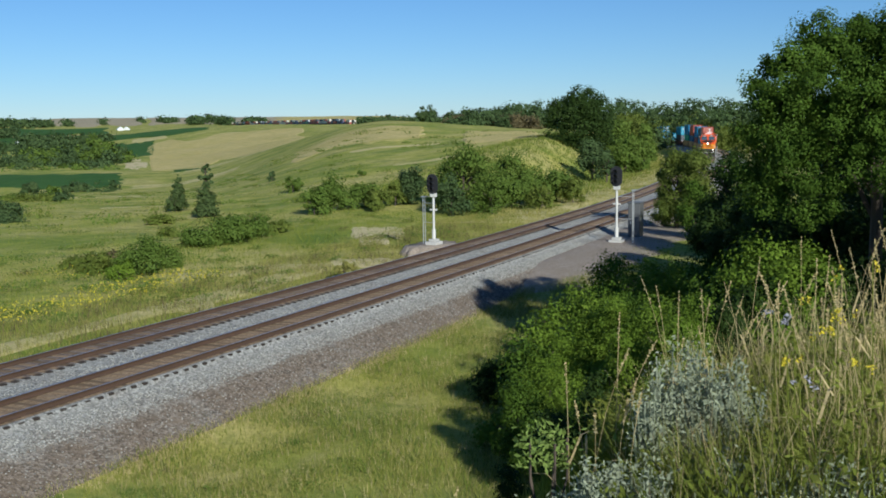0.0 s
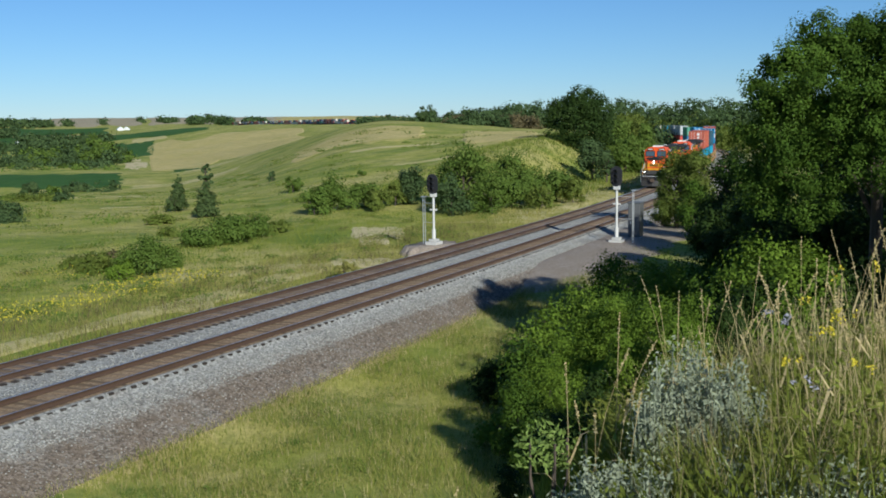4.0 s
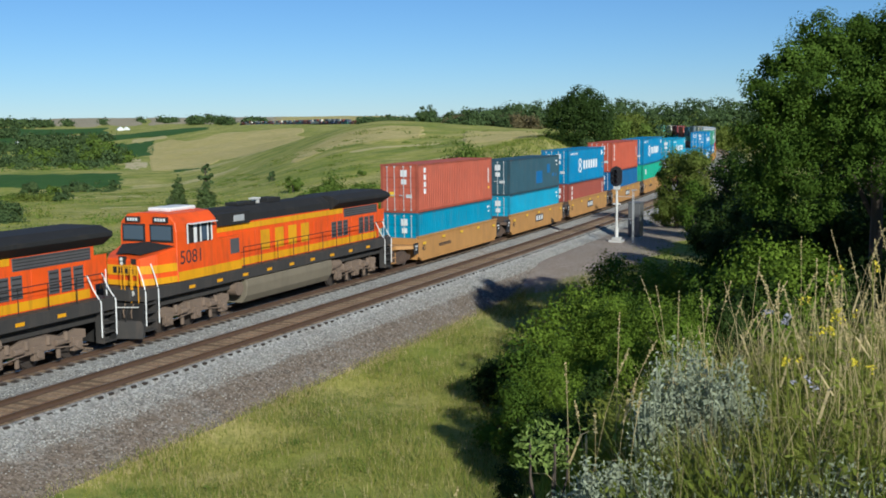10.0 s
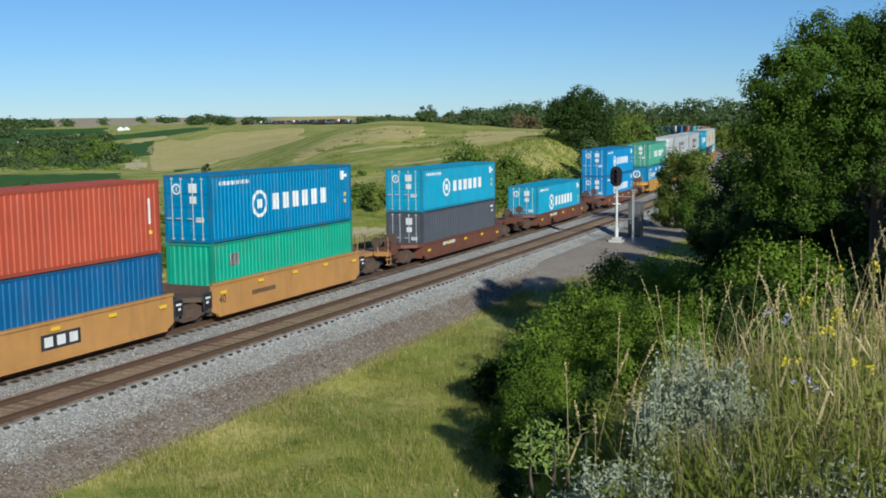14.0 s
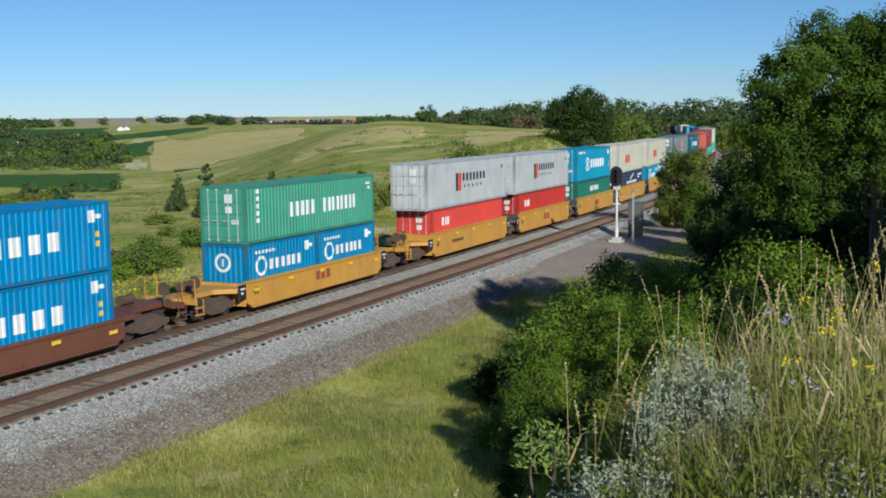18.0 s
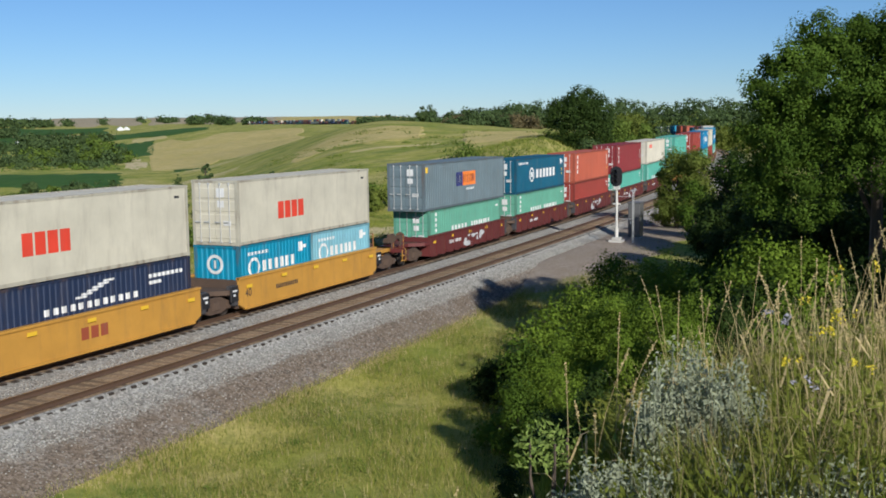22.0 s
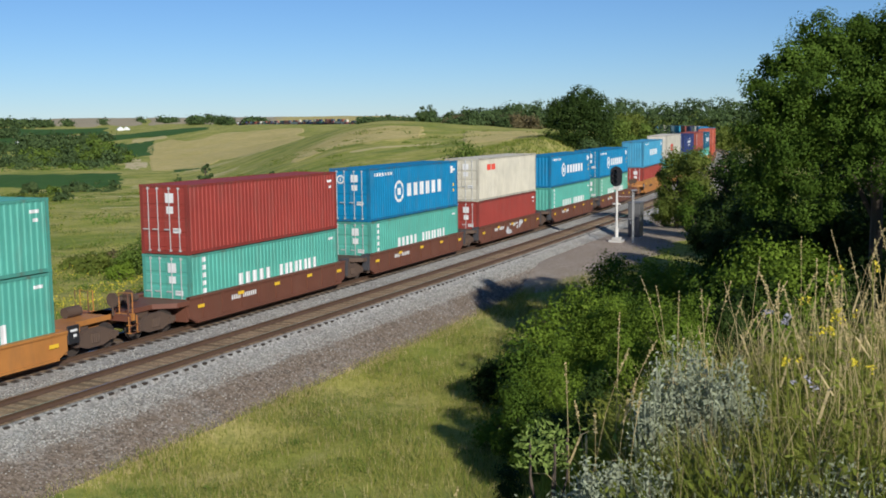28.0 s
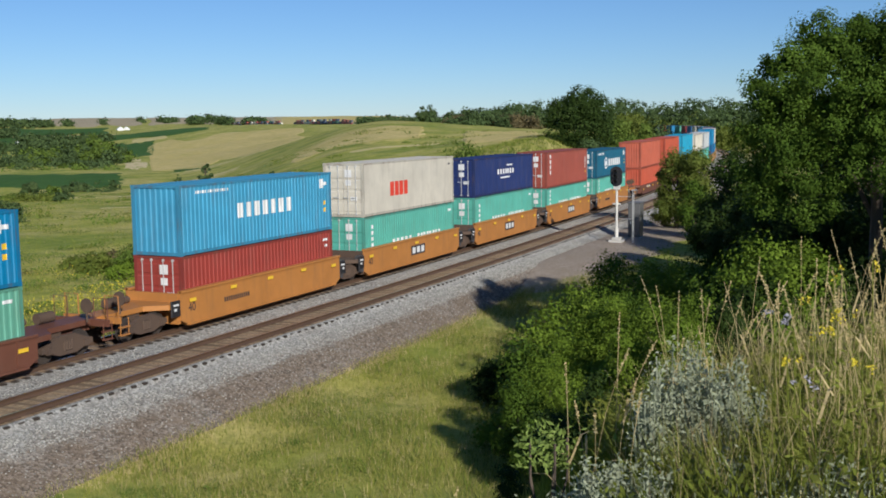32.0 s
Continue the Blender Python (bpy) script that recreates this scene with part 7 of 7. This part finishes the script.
    part("equipment_cabinet", bevelled(boxes((4.95 - CX, 6.7 - CX, -1.38, 1.38, 2.02, 3.5)), 0.02), M_ORANGE, ob, "orange side cabinet")
    part("stripe", boxes((4.95 - CX, 6.7 - CX, -1.39, -1.38, 2.04, 2.42)), M_LYELLOW, ob, "yellow stripe")
    part("vent", bevelled(boxes((5.9 - CX, 6.55 - CX, -1.4, -1.38, 2.75, 3.4)), 0.006), M_GRILLE, ob, "grey ventilation panel")
    for sy in (-1, 1):
        y = sorted((sy * 1.42, sy * 1.445))
        # black slab stands in for the unlit inside of the cab
        w = part("side_window", boxes((2.85 - CX, 4.55 - CX, *y, 3.52, 4.3)), M_LBLACK, cab, "black panel standing in for the cab's dark window opening")
        for x0, x1 in ((2.85, 2.93), (3.3, 3.5), (3.72, 3.8), (4.2, 4.28), (4.47, 4.55)):
            part("window_post", boxes((x0 - CX, x1 - CX, *sorted((sy * 1.445, sy * 1.462)), 3.52, 4.3)), M_WHITERAIL, w, "pale window post")
        part("pane", boxes((3.8 - CX, 4.2 - CX, *sorted((sy * 1.446, sy * 1.452)), 3.58, 4.25)), M_GLASS, w)
        part("sunshade", bevelled(boxes((2.9 - CX, 4.6 - CX, *sorted((sy * 1.44, sy * 1.72)), 4.3, 4.34)), 0.01), M_WHITERAIL, cab, "white sunshade over the window")
    part("roof_unit", bevelled(boxes((2.9 - CX, 4.7 - CX, -0.55, 0.55, 4.80, 4.95)), 0.04, 2), M_WHITERAIL, ob, "white air-conditioning unit on the roof")
    # windscreen panes in the front wall, with the dark surround
    for y0, y1 in ((-1.28, -0.12), (0.12, 1.28)):
        f = part("windscreen", bevelled(boxes((2.16 - CX, 2.2 - CX, y0, y1, 3.62, 4.34)), 0.01), M_LBLACK, cab, "dark windscreen surround")
        part("pane", bevelled(boxes((2.14 - CX, 2.162 - CX, y0 + 0.08, y1 - 0.08, 3.7, 4.27)), 0.01), M_GLASS, f)
        nb = part("number_box", bevelled(boxes((2.1 - CX, 2.3 - CX, (y0 + y1) / 2 - 0.36, (y0 + y1) / 2 + 0.36, 4.42, 4.64)), 0.01), M_LBLACK, cab, "black number board")
        part("lettering", boxes(*[(2.09 - CX, 2.1 - CX, (y0 + y1) / 2 - 0.27 + 0.14 * k, (y0 + y1) / 2 - 0.17 + 0.14 * k, 4.47, 4.59) for k in range(4)]), M_WHITE, nb)
    # nose
    plan = [(0.62, -0.78), (1.2, -1.18), (2.2, -1.41), (2.2, 1.41), (1.2, 1.18), (0.62, 0.78)]
    nose = prism(bmesh.new(), [(x - CX, y) for x, y in plan], 2.02, 3.3, "z")
    for v in nose.verts:
        if v.co.z > 3:
            v.co.z = 3.18 + 0.42 * (v.co.x + CX - 0.62) / 1.58 - 0.10 * abs(v.co.y)
    nose = part("nose", bevelled(nose, 0.05, 2), M_ORANGE, ob, "orange wide nose with a black anti-glare top")
    glare = bmesh.new()
    vs = [glare.verts.new((x - CX, y, 3.2 + 0.42 * (x - 0.62) / 1.58 - 0.10 * abs(y) + dz)) for dz in (0, 0.012) for x, y in ((0.95, -0.6), (2.17, -1.32), (2.17, 0), (2.17, 1.32), (0.95, 0.6), (0.95, 0))]
    for f in ((0, 1, 2, 5), (5, 2, 3, 4)):
        glare.faces.new([vs[k] for k in reversed(f)])
        glare.faces.new([vs[k + 6] for k in f])
    for a, b in ((0, 1), (1, 2), (2, 3), (3, 4), (4, 5), (5, 0)):
        glare.faces.new((vs[a], vs[b], vs[b + 6], vs[a + 6]))
    part("anti_glare", glare, M_LBLACK, nose, "black anti-glare panel")
    part("nose_stripe", boxes((0.603 - CX, 0.616 - CX, -0.76, 0.76, 2.46, 2.86)), M_LYELLOW, nose, "yellow nose band")
    part("nose_stripe", boxes((0.603 - CX, 0.616 - CX, -0.76, 0.76, 2.06, 2.26)), M_LYELLOW, nose, "yellow nose band")
    for k in range(4):
        part("lettering", boxes((0.59 - CX, 0.602 - CX, -0.52 + 0.27 * k, -0.33 + 0.27 * k, 2.53, 2.79)), M_LBLACK, nose, "dark block shape")
    for sy in (-1, 1):
        for z0, z1 in ((2.5, 2.82), (2.05, 2.3)):
            part("nose_stripe", prism(bmesh.new(), [(0.64 - CX, sy * 0.806), (1.2 - CX, sy * 1.194), (2.19 - CX, sy * 1.422), (2.19 - CX, sy * 1.40), (1.21 - CX, sy * 1.17), (0.67 - CX, sy * 0.80)], z0, z1, "z"), M_LYELLOW, nose, "yellow stripe")
    hl = part("headlight_housing", bevelled(boxes((0.55 - CX, 0.7 - CX, -0.16, 0.16, 2.88, 3.2))), M_LBLACK, nose)
    for z in (2.93, 3.1):
        part("headlight", disc(bmesh.new(), (0.545 - CX, 0, z), 0.075, 0.03, "x", 16), M_HEADLIGHT if lead else M_WHITERAIL, hl, "lit round headlight" if lead else "white round headlight")
    part("nose_door", bevelled(boxes((0.595 - CX, 0.62 - CX, -0.75, -0.35, 2.28, 2.44)), 0.006), M_ORANGE, nose)
    part("vent", boxes((0.6 - CX, 0.63 - CX, -0.66, -0.42, 2.9, 3.12)), M_LBLACK, nose)
    for y in (-0.95, 0.95):
        part("ditch_light", disc(bmesh.new(), (0.02 - CX, y, 1.86), 0.1, 0.1, "x", 14), M_HEADLIGHT if lead else M_ALU, ob, "lit ditch light" if lead else "ditch light")
    # ends: pilot plate, plough, steps, couplers, handrails
    for end, sx in ((0.0, -1), (21.0, 1)):
        x = end - CX
        pil = bmesh.new()
        prism(pil, [(-1.45, 0.45), (-1.45, 1.5), (1.45, 1.5), (1.45, 0.45), (0.9, 0.2), (-0.9, 0.2)], x - 0.06 if sx > 0 else x, x + 0.06 if sx < 0 else x, "x")
        pl = part("pilot", bevelled(pil, 0.02), M_LBLACK, ob, "black end plate")
        if sx < 0:
            plough = prism(bmesh.new(), [(x - 0.62, 0.0), (x - 0.12, -1.42), (x + 0.05, -1.42), (x + 0.05, 1.42), (x - 0.12, 1.42)], 0.12, 0.8, "z")
            for v in plough.verts:
                if v.co.z > 0.5:
                    v.co.x += 0.16
            part("snowplough", bevelled(plough, 0.02), M_SILL, pl, "dark steel snowplough")
            part("anticlimber", bevelled(boxes((x - 0.16, x + 0.02, -0.95, 0.95, 1.56, 2.0)), 0.02), M_SILL, pl)
            for y in (-1.25, -0.9, -0.6, 0.6, 0.9, 1.25):
                part("rail_post", tube(bmesh.new(), [(x - 0.02, y, 1.5), (x - 0.02, y, 2.85)], 0.022), M_LYELLOW, pl, "yellow handrail post")
            for z in (2.3, 2.85):
                part("cross_rail", tube(bmesh.new(), [(x - 0.02, -1.25, z), (x - 0.02, -0.6, z)], 0.02), M_LYELLOW, pl, "yellow handrail")
            part("uncoupling_lever", tube(bmesh.new(), [(x - 0.1, -1.3, 1.35), (x - 0.14, -0.3, 1.3), (x - 0.14, 0.3, 1.3), (x - 0.1, 1.3, 1.35)], 0.02), M_WHITERAIL, pl, "pale uncoupling lever")
            for y in (-1.0, -0.6, 0.6, 1.0):
                part("jumper_cable", tube(bmesh.new(), [(x - 0.03, y, 1.45), (x - 0.14, y * 0.95, 1.15), (x - 0.05, y * 0.9, 0.9)], 0.03), M_DUSTTRUCK, pl)
        cp = boxes((*sorted((x, x + sx * 0.72)), -0.13, 0.13, 0.74, 1.0), (*sorted((x + sx * 0.42, x + sx * 0.8)), -0.22, 0.22, 0.66, 1.06))
        part("coupler", bevelled(cp, 0.02), M_RUST, ob)
        for k, y in enumerate((-0.75, -0.45, 0.45, 0.75)):
            part("air_hose", tube(bmesh.new(), [(x, y, 1.35), (x + sx * 0.18, y, 1.1), (x + sx * 0.2, y * 0.95, 0.75)], 0.035), M_LBLACK, ob)
        for sy in (-1, 1):
            stp = bmesh.new()
            box(stp, *sorted((x - sx * 0.1, x - sx * 0.75)), *sorted((sy * 1.1, sy * 1.14)), 0.35, 1.55)
            for z in (0.38, 0.72, 1.06, 1.4):
                box(stp, *sorted((x - sx * 0.1, x - sx * 0.75)), *sorted((sy * 1.12, sy * 1.5)), z, z + 0.04)
            box(stp, *sorted((x - sx * 0.72, x - sx * 0.76)), *sorted((sy * 1.12, sy * 1.5)), 0.35, 1.55)
            part("step", stp, M_SILL, ob, "dark boarding steps")
            for xx, top in ((x - sx * 0.08, 2.9), (x - sx * 0.85, 2.9)):
                part("handrail", tube(bmesh.new(), [(xx, sy * 1.5, 0.6), (xx, sy * 1.52, 1.9), (xx - sx * 0.12, sy * 1.3, 2.35), (xx - sx * 0.16, sy * 1.05, top)], 0.026), M_WHITERAIL, ob, "white grab rail")
        for y in (-0.45, 0.45):
            part("end_handrail", tube(bmesh.new(), [(x + sx * 0.04, y, 2.0), (x + sx * 0.04, y, 3.0), (x + sx * 0.04, y * 2.2, 3.0), (x + sx * 0.04, y * 2.2, 2.0)], 0.022), M_LYELLOW if sx < 0 else M_WHITERAIL, ob)
    for sy in (-1, 1):
        rail = part("walkway_rail", tube(bmesh.new(), [(6.8 - CX, sy * 1.45, 2.95), (20.4 - CX, sy * 1.45, 2.95)], 0.02), M_LBLACK, ob, "dark walkway handrail")
        for x in np.arange(6.8, 20.5, 1.36):
            part("post", tube(bmesh.new(), [(x - CX, sy * 1.45, 2.0), (x - CX, sy * 1.45, 2.97)], 0.018, 5), M_LBLACK, rail)
    # lettering on the side
    for x0 in (8.85, 10.05, 11.2, 12.35):
        part("lettering", boxes((x0 - CX, x0 + 0.72 - CX, -0.99, -0.978, 2.58, 3.5)), M_LYELLOW, hood, "large yellow block shape")
    if number:
        letters(number, 0.78, cab, M_BLACKMARK, (2.36 - CX, -1.43, 2.72), "number", "dark fleet number")
    else:
        part("number", boxes(*[(2.6 + 0.36 * k - CX, 2.84 + 0.36 * k - CX, -1.432, -1.42, 2.75, 3.15) for k in range(4)]), M_RUSTRED, cab, "faded number bars")
    MOVERS.append((ob, u_front + CX, 6.9, 0.0))
    return ob


locomotive(2.5, "5291", True, "orange and yellow diesel freight locomotive with black roof, leading the train")
locomotive(25.0, "5081", False, "second orange and yellow diesel locomotive with weathered paint")

# ---- two more freight trains on the line across the valley, far off ----
FAR_A, FAR_B = at_bearing(480, 1750), at_bearing(630, 1250)
FAR_DIR = (Vector((*FAR_B, 0)) - Vector((*FAR_A, 0))).normalized()
FAR_CARS = []


def far_pose(along, side):
    p = Vector((*FAR_A, 0)) + FAR_DIR * along + Vector((-FAR_DIR.y, FAR_DIR.x, 0)) * side
    z = 8.9 - 4.4 * float(smooth(420, 580, along))
    return Matrix.Translation((p.x, p.y, z)) @ Matrix.Rotation(math.atan2(FAR_DIR.y, FAR_DIR.x), 4, "Z")


def far_car(i, behind, side, way, colours):
    ob = tagged(new("freight_car"), "distant freight car with stacked containers on the far line", "freight car", group="far freight train")
    part("flat_car", cached(("far_flat",), lambda: boxes((-7.4, 7.4, -1.4, 1.4, 0.5, 1.3), (-6.5, -4.7, -1.1, 1.1, 0.0, 0.6), (4.7, 6.5, -1.1, 1.1, 0.0, 0.6)), M_RUST), M_RUST, ob)
    for k, c in enumerate(colours):
        m = paint("container_" + c, PAINTS[c], 0.52)
        part("container", cached(("far_box", k), lambda: boxes((-6.1, 6.1, -1.22, 1.22, 1.3 + 2.7 * k, 3.9 + 2.7 * k)), m), m, ob)
    FAR_CARS.append((ob, behind, side, way))


FAR_PAINT = ["dark_grey", "rust_red", "navy", "dark_red", "white", "brown_red", "slate", "dark_blue", "dark_grey", "grey", "rust_red", "dark_green", "navy", "orange_red", "white", "dark_red"]
for i in range(62):
    far_car(i, 15.8 * i, 0.0, 1, (FAR_PAINT[(i * 5) % 16], FAR_PAINT[(i * 7 + 3) % 16])[: 1 + (i % 4 > 0)])
for i in range(32):
    far_car(i, -15.8 * i, 5.0, -1, (FAR_PAINT[(i * 3 + 4) % 16], FAR_PAINT[(i * 11 + 4) % 16])[: 1 + (i % 3 > 0)])

# ---- what moves ----
def train_front(t):
    return 28.1 - 20.67 * (t - 9.0) - 0.01565 * ((t - 16.0) ** 2 - 49.0)


def car_pose(s_mid, half, lift=0.0):
    a, b = on_track(s_mid - half), on_track(s_mid + half)
    d = b - a
    return Matrix.Translation(Vector((a + b) / 2)) @ Euler((0, -math.atan2(d[2], math.hypot(d[0], d[1])), math.atan2(d[1], d[0]))).to_matrix().to_4x4() @ Matrix.Translation((0, 0, lift))


def motions():
    times = [float(t) for t in range(0, 33)]
    for ob, u, half, lift in MOVERS:
        walk(ob, [(t, car_pose(train_front(t) + u, half, lift)) for t in times])
    for ob, behind, side, way in FAR_CARS:
        walk(ob, [(t, far_pose(137.0 + behind + way * 21.0 * (t - 29.0), side)) for t in range(0, 33, 4)])


motions()
